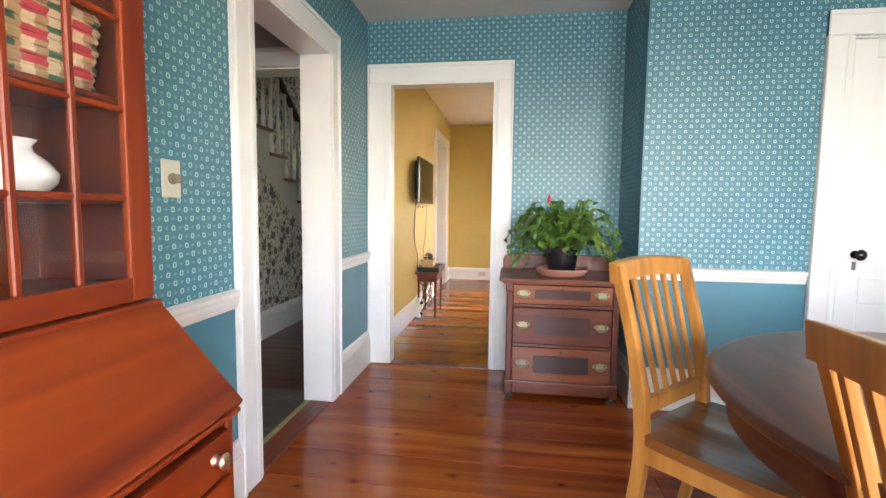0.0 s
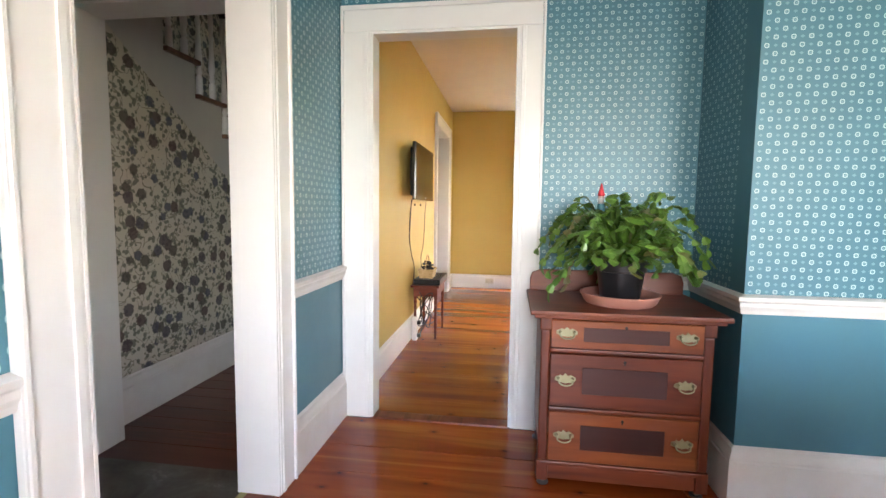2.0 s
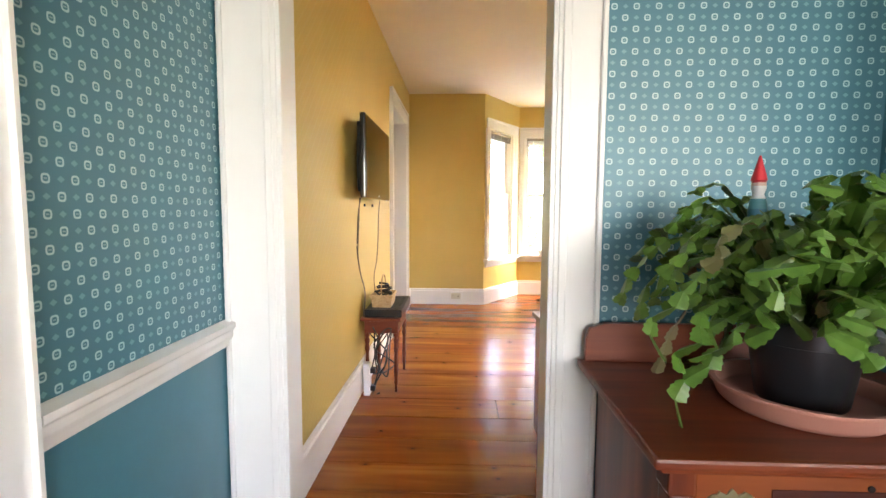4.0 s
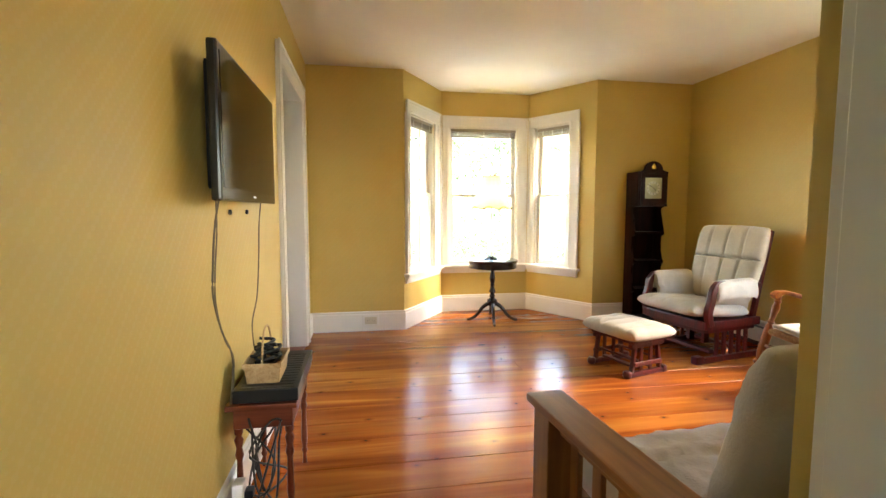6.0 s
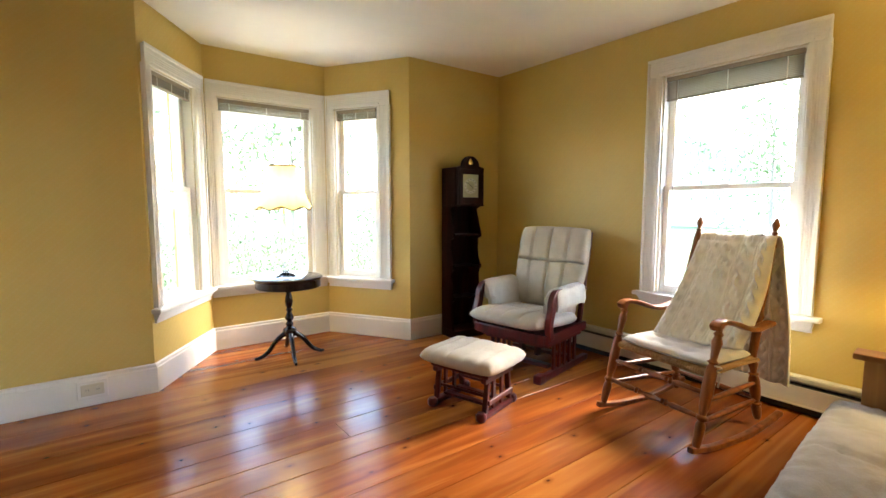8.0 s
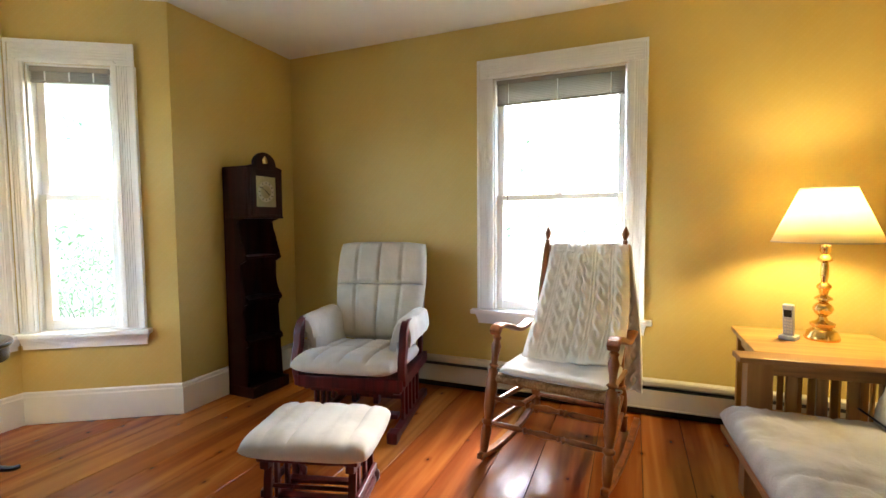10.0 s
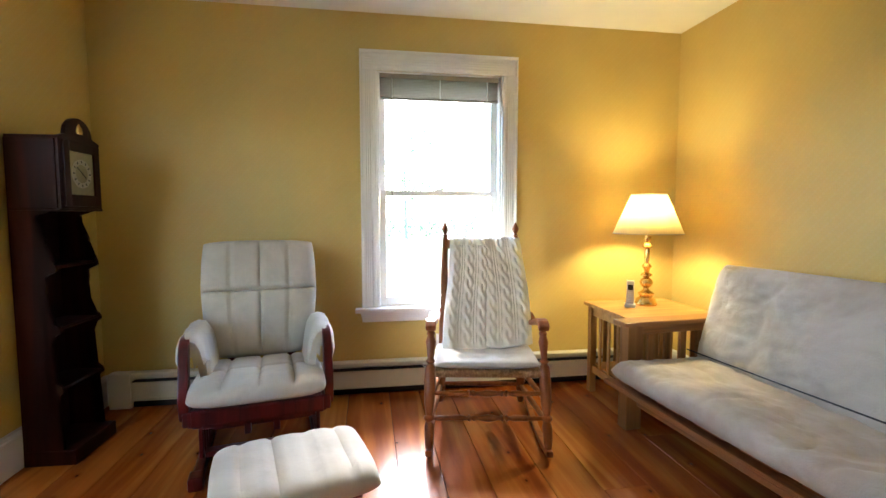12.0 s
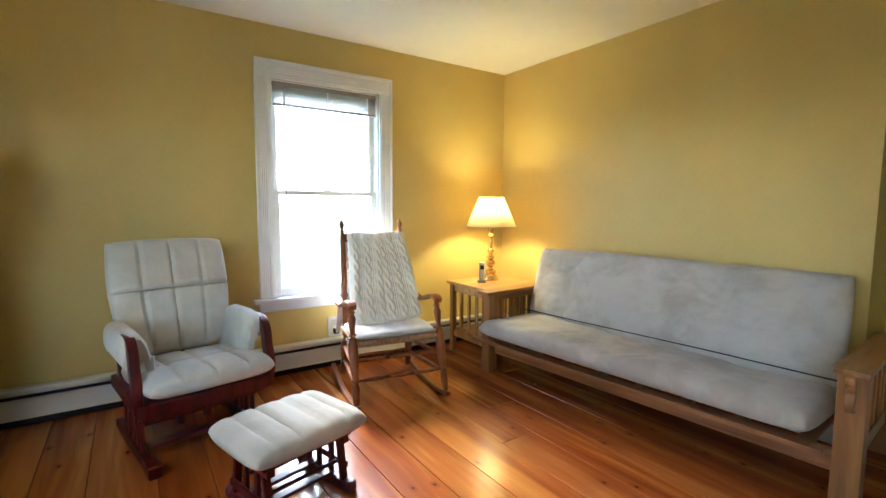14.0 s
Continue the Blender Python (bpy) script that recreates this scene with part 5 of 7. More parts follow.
for i in range(3):
    for j in range(5):
        box(bm, -0.015 + i * 0.011, -0.007 + i * 0.011, 0.0142, 0.0158, 0.035 + j * 0.0145, 0.044 + j * 0.0145, Matrix.Rotation(radians(-8), 4, "X"))
part("keys", bm, IVORY, hs, "pale keys")

# ---- tall shelf clock ----
def clock(m):
    g = thing("tall_clock", m, "very dark tall shelf clock with scalloped sides and brass dial", "clock")
    W, D = 0.145, 0.20
    for s in (-1, 1):
        bm = bmesh.new()
        front = []
        z = 0.06
        while z < 1.185:
            y = D - 0.078 + 0.056 * sum(math.exp(-((z - q) / 0.032) ** 4) for q in (0.357, 0.637, 0.922)) - 0.012 * math.sin((z - 0.357) / 0.2825 * 2 * math.pi)
            y += 0.045 * math.exp(-((z - 0.05) / 0.08) ** 2) - 0.055 * math.exp(-((z - 1.12) / 0.038) ** 2) + 0.03 * math.exp(-((z - 1.035) / 0.03) ** 2)
            front.append((y, z))
            z += 0.009
        front += [(D - 0.03, 1.187), (D, 1.19), (D, 1.50)]
        poly = [(0.0, 0.06)] + front + [(0.0, 1.50)]
        x = W * s
        A = [bm.verts.new((x - 0.008, y, z)) for y, z in poly]
        B = [bm.verts.new((x + 0.008, y, z)) for y, z in poly]
        bm.faces.new(A)
        bm.faces.new(B)
        for i in range(len(poly)):
            j = (i + 1) % len(poly)
            bm.faces.new([A[i], A[j], B[j], B[i]])
        bmesh.ops.triangulate(bm, faces=[f for f in bm.faces if len(f.verts) > 4])
        part("side_panel", bm, CLOCKW, g)
    boxpart("back_panel", -W, W, 0.0, 0.01, 0.06, 1.5, CLOCKW, g, bevel=0)
    boxpart("plinth", -W - 0.012, W + 0.012, -0.0, D + 0.02, 0.0, 0.07, CLOCKW, g, bevel=0.005)
    for z in (0.35, 0.63, 0.915):
        boxpart("shelf", -W + 0.008, W - 0.008, 0.01, D - 0.026, z, z + 0.014, CLOCKW, g, bevel=0.004)
    # hood with an arched top
    boxpart("hood_bottom", -W - 0.01, W + 0.01, 0.0, D + 0.012, 1.178, 1.19, CLOCKW, g)
    boxpart("hood_roof", -W - 0.008, W + 0.008, 0.0, D + 0.01, 1.5, 1.515, CLOCKW, g)
    bm = bmesh.new()
    out = [(-W, 1.19), (W, 1.19), (W, 1.515)] + [(0.095 * math.cos(a), 1.53 + 0.085 * math.sin(a)) for a in [math.pi * k / 12 for k in range(13)]] + [(-W, 1.515)]
    A = [bm.verts.new((x, D + 0.012, z)) for x, z in out]
    B = [bm.verts.new((x, D - 0.006, z)) for x, z in out]
    bm.faces.new(A)
    bm.faces.new(B)
    for i in range(len(out)):
        j = (i + 1) % len(out)
        bm.faces.new([A[i], A[j], B[j], B[i]])
    bmesh.ops.triangulate(bm, faces=[f for f in bm.faces if len(f.verts) > 4])
    part("hood_front", bm, CLOCKW, g)
    bm = bmesh.new()
    for x0, x1, z0, z1 in ((-0.125, -0.085, 1.20, 1.50), (0.085, 0.125, 1.20, 1.50), (-0.085, 0.085, 1.20, 1.255), (-0.085, 0.085, 1.455, 1.50)):
        box(bm, x0, x1, D + 0.012, D + 0.022, z0, z1)
    part("door_frame", bm, CLOCKW, g, bevel=0.003)
    boxpart("dial_plate", -0.085, 0.085, D + 0.0125, D + 0.015, 1.255, 1.455, OLDBRASS, g, "brass dial plate", bevel=0)
    bm = bmesh.new()
    M = Matrix.Translation((0, D + 0.015, 1.355)) @ Matrix.Rotation(radians(-90), 4, "X")
    lathe(bm, [(0.068, 0.0), (0.068, 0.0015), (0.044, 0.0015), (0.044, 0.0)], M, 36, cap=False)
    part("chapter_ring", bm, mat("silvered chapter ring", (0.42, 0.38, 0.28), 0.4, 0.4), g, "pale chapter ring", smooth=True)
    bm = bmesh.new()
    for k in range(12):
        box(bm, -0.003, 0.003, 0.05, 0.062, 0.0016, 0.0025, M @ Matrix.Rotation(k * math.pi / 6, 4, "Z"))
    box(bm, -0.0025, 0.0025, -0.008, 0.034, 0.0035, 0.0045, M @ Matrix.Rotation(0.9, 4, "Z"))
    box(bm, -0.002, 0.002, -0.01, 0.05, 0.005, 0.006, M @ Matrix.Rotation(-2.2, 4, "Z"))
    part("pointers_and_marks", bm, BLACK, g, "black hour marks and pointers")
    bm = bmesh.new()
    lathe(bm, [(0.02, -0.02), (0.024, -0.01), (0.02, 0.01), (0.01, 0.022), (0.003, 0.03)], Matrix.Translation((0, D + 0.014, 1.56)) @ Matrix.Diagonal((1, 0.35, 1, 1)), 14)
    part("brass_ornament", bm, BRASS, g, "small brass ornament", smooth=True)
    return g


clock(pose(2.61, 8.489, 0, 0, 0, 178) @ Matrix.Diagonal((1.07, 1.05, 1.037, 1)))

# ---- round drum table with the glass lamp in the bay ----
rt = thing("round_pedestal_table", pose(1.06, 8.70, 0), "nearly black round drum table on a turned pedestal in the bay", "table")
bm = bmesh.new()
lathe(bm, [(0.0, 0.575), (0.24, 0.575), (0.252, 0.58), (0.252, 0.635), (0.26, 0.64), (0.268, 0.65), (0.266, 0.66), (0.258, 0.664), (0.0, 0.664)], None, 56, cap=False)
part("drum_top", bm, MAHOG, rt, smooth=True)
bm = bmesh.new()
lathe(bm, [(0.04, 0.575), (0.02, 0.56), (0.018, 0.53), (0.026, 0.50), (0.032, 0.46), (0.026, 0.42), (0.016, 0.405), (0.026, 0.395), (0.026, 0.385), (0.017, 0.375), (0.03, 0.34), (0.036, 0.32), (0.018, 0.295), (0.03, 0.28), (0.03, 0.265), (0.02, 0.255), (0.05, 0.235), (0.055, 0.215), (0.04, 0.17), (0.02, 0.16)], None, 20)
part("pedestal", bm, MAHOG, rt, smooth=True)
for k in range(4):
    a = radians(-100 + 90 * k)
    bm = bmesh.new()
    tube(bm, [(r * math.cos(a), r * math.sin(a), z) for _, r, z in curve([(0, 0.03, 0.20), (0, 0.10, 0.15), (0, 0.17, 0.06), (0, 0.235, 0.022), (0, 0.27, 0.018)], 5)], [0.022 - 0.0005 * i for i in range(21)], 8)
    part("foot", bm, MAHOG, rt, smooth=True)

CRYSTAL = bpy.data.materials.new("clear glass")
CRYSTAL.use_nodes = True
_b = CRYSTAL.node_tree.nodes["Principled BSDF"]
_b.inputs["Roughness"].default_value, _b.inputs["Transmission Weight"].default_value, _b.inputs["IOR"].default_value = 0.03, 1.0, 1.45
gl = thing("glass_table_lamp", pose(1.04, 8.70, 0.664), "lit lamp with clear glass base and scalloped cream shade", "lamp")
bm = bmesh.new()
lathe(bm, [(0.075, 0), (0.078, 0.008), (0.06, 0.018), (0.03, 0.03), (0.022, 0.05), (0.03, 0.07), (0.022, 0.09), (0.018, 0.12), (0.03, 0.16), (0.036, 0.2), (0.028, 0.24), (0.014, 0.27), (0.02, 0.34), (0.026, 0.40), (0.016, 0.46), (0.012, 0.50)], None, 20)
part("base", bm, CRYSTAL, gl, "clear moulded glass base", smooth=True)
bm = bmesh.new()
seg = 96
rows = []
for k in range(13):
    t = k / 12
    r = 0.10 + (0.215 - 0.10) * (t ** 1.4)
    z = 0.87 - 0.33 * t
    rows.append([bm.verts.new((r * (1 + 0.012 * math.cos(16 * a)) * math.cos(a), r * (1 + 0.012 * math.cos(16 * a)) * math.sin(a), z - (0.012 * t ** 6 * math.cos(8 * a)))) for a in [2 * math.pi * i / seg for i in range(seg)]])
for a, b in zip(rows, rows[1:]):
    for i in range(seg):
        bm.faces.new([a[i], a[(i + 1) % seg], b[(i + 1) % seg], b[i]])
BRAID = mat("dark gold braid", (0.10, 0.065, 0.02), 0.7)
s2 = part("shade", bm, SHADE2, gl, "glowing scalloped cream shade", smooth=True)
bm = bmesh.new()
tube(bm, [(0.215 * (1 + 0.012 * math.cos(16 * a)) * math.cos(a), 0.215 * (1 + 0.012 * math.cos(16 * a)) * math.sin(a), 0.54 - 0.012 * math.cos(8 * a)) for a in [2 * math.pi * i / 96 for i in range(97)]], 0.005, 5)
part("shade_trim", bm, BRAID, gl, "dark gold braid trim")
bm = bmesh.new()
tube(bm, [(0.10 * math.cos(a), 0.10 * math.sin(a), 0.87) for a in [2 * math.pi * i / 48 for i in range(49)]], 0.006, 5)
part("shade_trim", bm, BRAID, gl, "dark gold braid trim")
bm = bmesh.new()
tube(bm, [(0, 0, 0.50), (0, 0, 0.60)], 0.008)
for a in (0, 2.1, 4.2):
    tube(bm, [(0, 0, 0.60), (0.05 * math.cos(a), 0.05 * math.sin(a), 0.70), (0.10 * math.cos(a), 0.10 * math.sin(a), 0.87)], 0.0018, 5)
part("stem", bm, BRASS, gl)
bulb(gl, 0, 0, 0.66, 0.4)

# ---- television, its cables and the little stand ----
tv = thing("television", pose(-0.79, 5.825, 0), "black flat television on a wall bracket over a small stand", "television")
boxpart("bracket", 0.002, 0.045, -0.14, 0.14, 1.33, 1.55, BLACK, tv, bevel=0.002)
bm = bmesh.new()
box(bm, 0.045, 0.085, -0.33, 0.33, 1.24, 1.63)
part("back_shell", bm, BLACK, tv, bevel=0.015)
bm = bmesh.new()
box(bm, 0.08, 0.11, -0.41, 0.41, 1.205, 1.66)
part("bezel", bm, mat("gloss black bezel", (0.008, 0.008, 0.009), 0.12), tv, bevel=0.008)
SCREEN = mat("dark glossy screen", (0.006, 0.005, 0.005), 0.07, 0.0, Specular_IOR_Level=0.3)
boxpart("screen", 0.1102, 0.1115, -0.385, 0.385, 1.245, 1.635, SCREEN, tv, bevel=0)
boxpart("badge", 0.1102, 0.1112, -0.02, 0.02, 1.222, 1.229, SILVER, tv, bevel=0)
for y in (0.055, 0.315):
    pl = thing("wall_bracket_screw", pose(-0.789, 5.825 + y, 1.17), "small dark bracket hook under the television", "hook")
    boxpart("hook", 0.0, 0.012, -0.006, 0.006, -0.01, 0.01, BLACK, pl, bevel=0.003)


def cable(name, pts, r, material, label):
    bm = bmesh.new()
    tube(bm, curve(pts, 6), r, 6)
    return tagged(part(name, bm, material, None, smooth=True), label, "cable")


cable("power_cable", [(-0.76, 5.665, 1.215), (-0.775, 5.66, 1.12), (-0.77, 5.61, 1.0), (-0.77, 5.60, 0.89), (-0.768, 5.67, 0.76), (-0.765, 5.76, 0.66), (-0.765, 5.775, 0.58), (-0.765, 5.72, 0.46)], 0.0036, CORD, "grey-brown cable hanging from the television down the wall")
cable("power_cable", [(-0.765, 5.65, 1.21), (-0.775, 5.68, 1.1), (-0.77, 5.63, 0.98), (-0.77, 5.625, 0.86), (-0.768, 5.70, 0.72), (-0.765, 5.79, 0.62), (-0.765, 5.75, 0.44)], 0.0026, CORD, "thinner grey cable beside the thick one")
cable("signal_cable", [(-0.765, 6.335, 1.215), (-0.775, 6.33, 1.1), (-0.77, 6.28, 0.95), (-0.77, 6.22, 0.78), (-0.765, 6.09, 0.68), (-0.76, 6.11, 0.53)], 0.003, CORD, "grey cable from the television down to the stand")
ws = thing("telephone_stand", pose(-0.655, 5.95, 0), "small brown turned-leg stand against the wall under the television", "side table")
boxpart("tabletop", -0.125, 0.125, -0.25, 0.25, 0.455, 0.475, WALNUT, ws, bevel=0.004)
boxpart("apron", -0.105, 0.105, -0.22, 0.22, 0.375, 0.455, WALNUT, ws, bevel=0.003)
for x in (-0.09, 0.09):
    for y in (-0.205, 0.205):
        bm = bmesh.new()
        turned(bm, (x, y, 0.375), (x, y, 0.0), [(0, 0.016), (0.05, 0.016), (0.08, 0.01), (0.12, 0.017), (0.2, 0.011), (0.28, 0.016), (0.33, 0.01), (0.7, 0.014), (0.8, 0.009), (0.84, 0.014), (0.88, 0.008), (1, 0.01)], 10)
        part("leg", bm, WALNUTZ, ws, smooth=True)
bx = thing("cable_box", pose(-0.645, 5.93, 0.475), "flat black cable receiver on the little stand", "receiver")
boxpart("case", -0.11, 0.12, -0.22, 0.26, 0.004, 0.052, BLACK, bx, bevel=0.004)
bm = bmesh.new()
for i in range(14):
    box(bm, -0.09, 0.1, -0.2 + i * 0.03, -0.19 + i * 0.03, 0.052, 0.0535)
part("vent_ribs", bm, mat("grey vent ribs", (0.03, 0.03, 0.03), 0.5), bx)
STRAW = wood("woven straw", (0.36, 0.22, 0.10), (0.52, 0.36, 0.19), (0.62, 0.47, 0.28), 0.7, 1, 3.0)


def basket(m, name, label, w, d, h, strands, material):
    b = thing(name, m, label, "basket")
    bm = bmesh.new()
    for k in range(strands):
        z = h * (k + 0.5) / strands
        f = 0.86 + 0.14 * z / h
        pts = []
        for i in range(65):
            a = 2 * math.pi * i / 64
            ca, sa = math.cos(a), math.sin(a)
            q = (abs(ca) ** 6 + abs(sa) ** 6) ** (-1 / 6)
            o = 0.0025 * math.sin(16 * a + k * math.pi)
            pts.append((ca * q * (w / 2 * f + o), sa * q * (d / 2 * f + o), z))
        tube(bm, pts, h / strands * 0.55, 6)
    part("woven_body", bm, material, b, smooth=True)
    boxpart("bottom", -w / 2 * 0.84, w / 2 * 0.84, -d / 2 * 0.84, d / 2 * 0.84, 0.0, 0.01, material, b)
    return b


bk = thing("small_basket", pose(-0.66, 5.86, 0.528), "small light wooden basket with a hoop handle holding black cable", "basket")
bm = bmesh.new()
ring_ = []
for w_, d_, z_ in ((0.058, 0.085, 0.0), (0.066, 0.098, 0.075), (0.062, 0.094, 0.075), (0.054, 0.081, 0.004)):
    ring_.append([bm.verts.new((x_ * w_, y_ * d_, z_)) for x_, y_ in ((-1, -1), (1, -1), (1, 1), (-1, 1))])
for a_, b_ in zip(ring_, ring_[1:]):
    for k in range(4):
        bm.faces.new([a_[k], a_[(k + 1) % 4], b_[(k + 1) % 4], b_[k]])
bm.faces.new(ring_[0])
bm.faces.new(ring_[-1])
part("body", bm, STRAW, bk, bevel=0.003)
bm = bmesh.new()
for x0_, x1_, y0_, y1_ in ((-0.070, -0.065, -0.102, 0.102), (0.065, 0.070, -0.102, 0.102), (-0.065, 0.065, -0.102, -0.097), (-0.065, 0.065, 0.097, 0.102)):
    box(bm, x0_, x1_, y0_, y1_, 0.062, 0.080)
part("rim", bm, STRAW, bk, bevel=0.0015)
bm = bmesh.new()
tube(bm, [(0, 0.092 * math.cos(a), 0.07 + 0.13 * math.sin(a)) for a in [math.pi * i / 24 for i in range(25)]], 0.004, 6)
part("handle", bm, STRAW, bk, smooth=True)
cc = thing("coiled_cable", pose(-0.66, 5.86, 0.55), "bundle of black cable heaped in the basket", "cable")
bm = bmesh.new()
r5 = random.Random(5)
pts = [(r5.uniform(-0.045, 0.045), r5.uniform(-0.065, 0.065), 0.01 + 0.0028 * i + r5.uniform(0, 0.02)) for i in range(34)]
tube(bm, curve(pts, 5), 0.0065, 6)
part("cable_coil", bm, CORDB, cc, smooth=True)
bm = bmesh.new()
pts = [(-0.755 + r5.uniform(0, 0.17), 5.64 + r5.uniform(-0.02, 0.2), 0.06 + 0.36 * abs(math.sin(i * 0.55)) + r5.uniform(-0.03, 0.03)) for i in range(26)]
pts += [(-0.70, 5.69, 0.02), (-0.66, 5.70, 0.006)]
tube(bm, curve(pts, 6), 0.0042, 6)
tagged(part("cable_tangle", bm, CORDB, None, smooth=True), "tangle of black cables hanging under the little stand", "cable")
adp = thing("power_adapter", pose(-0.735, 5.69, 0.0), "white plug-in power strip leaning on the baseboard", "power strip")
boxpart("case", -0.02, 0.02, -0.03, 0.03, 0.0, 0.2, WHITE, adp, bevel=0.006)
boxpart("plug", 0.02, 0.05, -0.02, 0.02, 0.14, 0.17, BLACK, adp, bevel=0.004)
boxpart("plug", 0.02, 0.05, -0.02, 0.02, 0.03, 0.06, BLACK, adp, bevel=0.004)

# ---- outlets, baseboard heater ----
def outlet(m, label, horizontal=True):
    o = thing("outlet", m, label, "electrical outlet")
    w, h = (0.115, 0.07) if horizontal else (0.07, 0.115)
    boxpart("box_frame", -w / 2 - 0.02, w / 2 + 0.02, 0.0, 0.012, -h / 2 - 0.02, h / 2 + 0.02, WHITE, o, bevel=0.003)
    boxpart("cover_plate", -w / 2, w / 2, 0.012, 0.017, -h / 2, h / 2, IVORY, o, bevel=0.002)
    for s in (-1, 1):
        c = (0.026 * s, 0) if horizontal else (0, 0.026 * s)
        bm = bmesh.new()
        lathe(bm, [(0.017, 0.0), (0.017, 0.002)], Matrix.Translation((c[0], 0.017, c[1])) @ Matrix.Rotation(radians(-90), 4, "X"), 16)
        so_ = part("socket", bm, IVORY, o)
        bm = bmesh.new()
        box(bm, c[0] - 0.007, c[0] - 0.0045, 0.019, 0.0195, c[1] - 0.005, c[1] + 0.005)
        box(bm, c[0] + 0.0045, c[0] + 0.007, 0.019, 0.0195, c[1] - 0.005, c[1] + 0.005)
        part("slots", bm, BLACK, so_)
    return o


outlet(pose(-0.222, LN - 0.0205, 0.108, 0, 0, 180), "ivory double outlet set in the white baseboard")
ow = outlet(pose(LE - 0.002, 6.35, 0.30, 0, 0, 90), "ivory wall outlet above the heater with a dark plug", False)
boxpart("plug", -0.02, 0.02, 0.017, 0.05, -0.05, -0.01, BLACK, ow, "dark plug")

HEAT = paint("cream heater enamel", (0.62, 0.59, 0.50), 0.4, 0.1)
ht = thing("baseboard_heater", pose(LE, 0, 0), "long cream metal baseboard heater under the window wall", "radiator")
y0, y1 = 4.75, 8.33
boxpart("back_plate", -0.028, -0.021, y0, y1, 0.01, 0.215, HEAT, ht, bevel=0)
bm = bmesh.new()
box(bm, -0.085, -0.080, y0, y1, 0.055, 0.165)
box(bm, -0.09, -0.085, y0, y1, 0.05, 0.06)
part("front_panel", bm, HEAT, ht, bevel=0.001, segments=1)
bm = bmesh.new()
box(bm, -0.078, -0.021, y0, y1, 0.213, 0.222)
box(bm, -0.085, -0.076, y0, y1, 0.196, 0.218, Matrix.Identity(4))
part("top_hood", bm, HEAT, ht, bevel=0.001, segments=1)
# Damper blade in black, not iron: the slot's shade is put into its colour.
boxpart("damper", -0.075, -0.03, y0, y1, 0.165, 0.169, BLACK, ht, "damper blade blackened as the shade in the slot", bevel=0)
# Black strip added under the panel; it draws the shade there.
boxpart("toe_shade", -0.062, -0.032, y0, y1, 0.004, 0.058, BLACK, ht, "black strip standing in for shade under the front panel", bevel=0)
boxpart("fin_tube", -0.07, -0.035, y0 + 0.05, y1 - 0.05, 0.085, 0.14, mat("dark fins", (0.02, 0.02, 0.02), 0.6), ht, bevel=0)
for a, b in ((y1 - 0.005, y1 + 0.12), (y0 - 0.06, y0 + 0.005)):
    boxpart("end_cap", -0.095, -0.02, a, b, 0.005, 0.225, HEAT, ht, bevel=0.006)

# ---- chest of drawers ----
ch = thing("chest_of_drawers", pose(0.0, 0.0, 0.0), "red-brown antique three-drawer chest with burl panels and brass pulls", "chest of drawers")
X0, X1, YF, YB = 0.195, 0.845, 3.685, 4.14
boxpart("side_panel", X0 + 0.01, X0 + 0.03, YF + 0.03, YB, 0.10, 0.71, WALNUTZ, ch)
boxpart("side_panel", X1 - 0.03, X1 - 0.01, YF + 0.03, YB, 0.10, 0.71, WALNUTZ, ch)
boxpart("back_board", X0 + 0.03, X1 - 0.03, YB - 0.012, YB, 0.1, 0.71, WALNUT, ch, bevel=0)
for a, b in ((X0, X0 + 0.037), (X1 - 0.037, X1)):
    boxpart("corner_post", a, b, YF, YF + 0.05, 0.115, 0.655, WALNUTZ, ch, bevel=0.007)
    boxpart("post_cap", a - 0.005, b + 0.005, YF - 0.006, YF + 0.05, 0.655, 0.712, WALNUTZ, ch, bevel=0.006)
    boxpart("post_foot", a - 0.005, b + 0.005, YF - 0.006, YF + 0.05, 0.03, 0.115, WALNUTZ, ch, bevel=0.006)
boxpart("tabletop", X0 - 0.045, X1 + 0.045, YF - 0.045, YB + 0.01, 0.722, 0.742, WALNUT, ch, bevel=0.006)
boxpart("top_moulding", X0 - 0.028, X1 + 0.028, YF - 0.028, YB, 0.708, 0.722, WALNUT, ch, bevel=0.004)
boxpart("base_board", X0 + 0.03, X1 - 0.03, YF + 0.004, YF + 0.03, 0.035, 0.095, WALNUT, ch, bevel=0.004)
boxpart("base_moulding", X0 + 0.03, X1 - 0.03, YF - 0.006, YF + 0.03, 0.095, 0.115, WALNUT, ch, bevel=0.006)
for z in (0.325, 0.566):
    boxpart("divider_rail", X0 + 0.037, X1 - 0.037, YF - 0.004, YF + 0.03, z, z + 0.018, WALNUT, ch, bevel=0.005)
for x in (X0 + 0.025, X1 - 0.025):
    for y in (YF + 0.03, YB - 0.04):
        bm = bmesh.new()
        lathe(bm, [(0.02, 0.0), (0.024, 0.004), (0.024, 0.01), (0.012, 0.012), (0.012, 0.035)], Matrix.Translation((x, y, 0)), 16)
        part("caster_foot", bm, IRON, ch, smooth=True)
# backsplash with rounded ends
bm = bmesh.new()
pts = [(X0 - 0.03, 0.742), (X0 - 0.03, 0.80), (X0 - 0.02, 0.83), (X0 + 0.02, 0.845), (X1 - 0.02, 0.845), (X1 + 0.02, 0.83), (X1 + 0.03, 0.80), (X1 + 0.03, 0.742)]
A = [bm.verts.new((x, YB - 0.018, z)) for x, z in pts]
B = [bm.verts.new((x, YB, z)) for x, z in pts]
bm.faces.new(A)
bm.faces.new(B)
for i in range(len(pts)):
    j = (i + 1) % len(pts)
    bm.faces.new([A[i], A[j], B[j], B[i]])
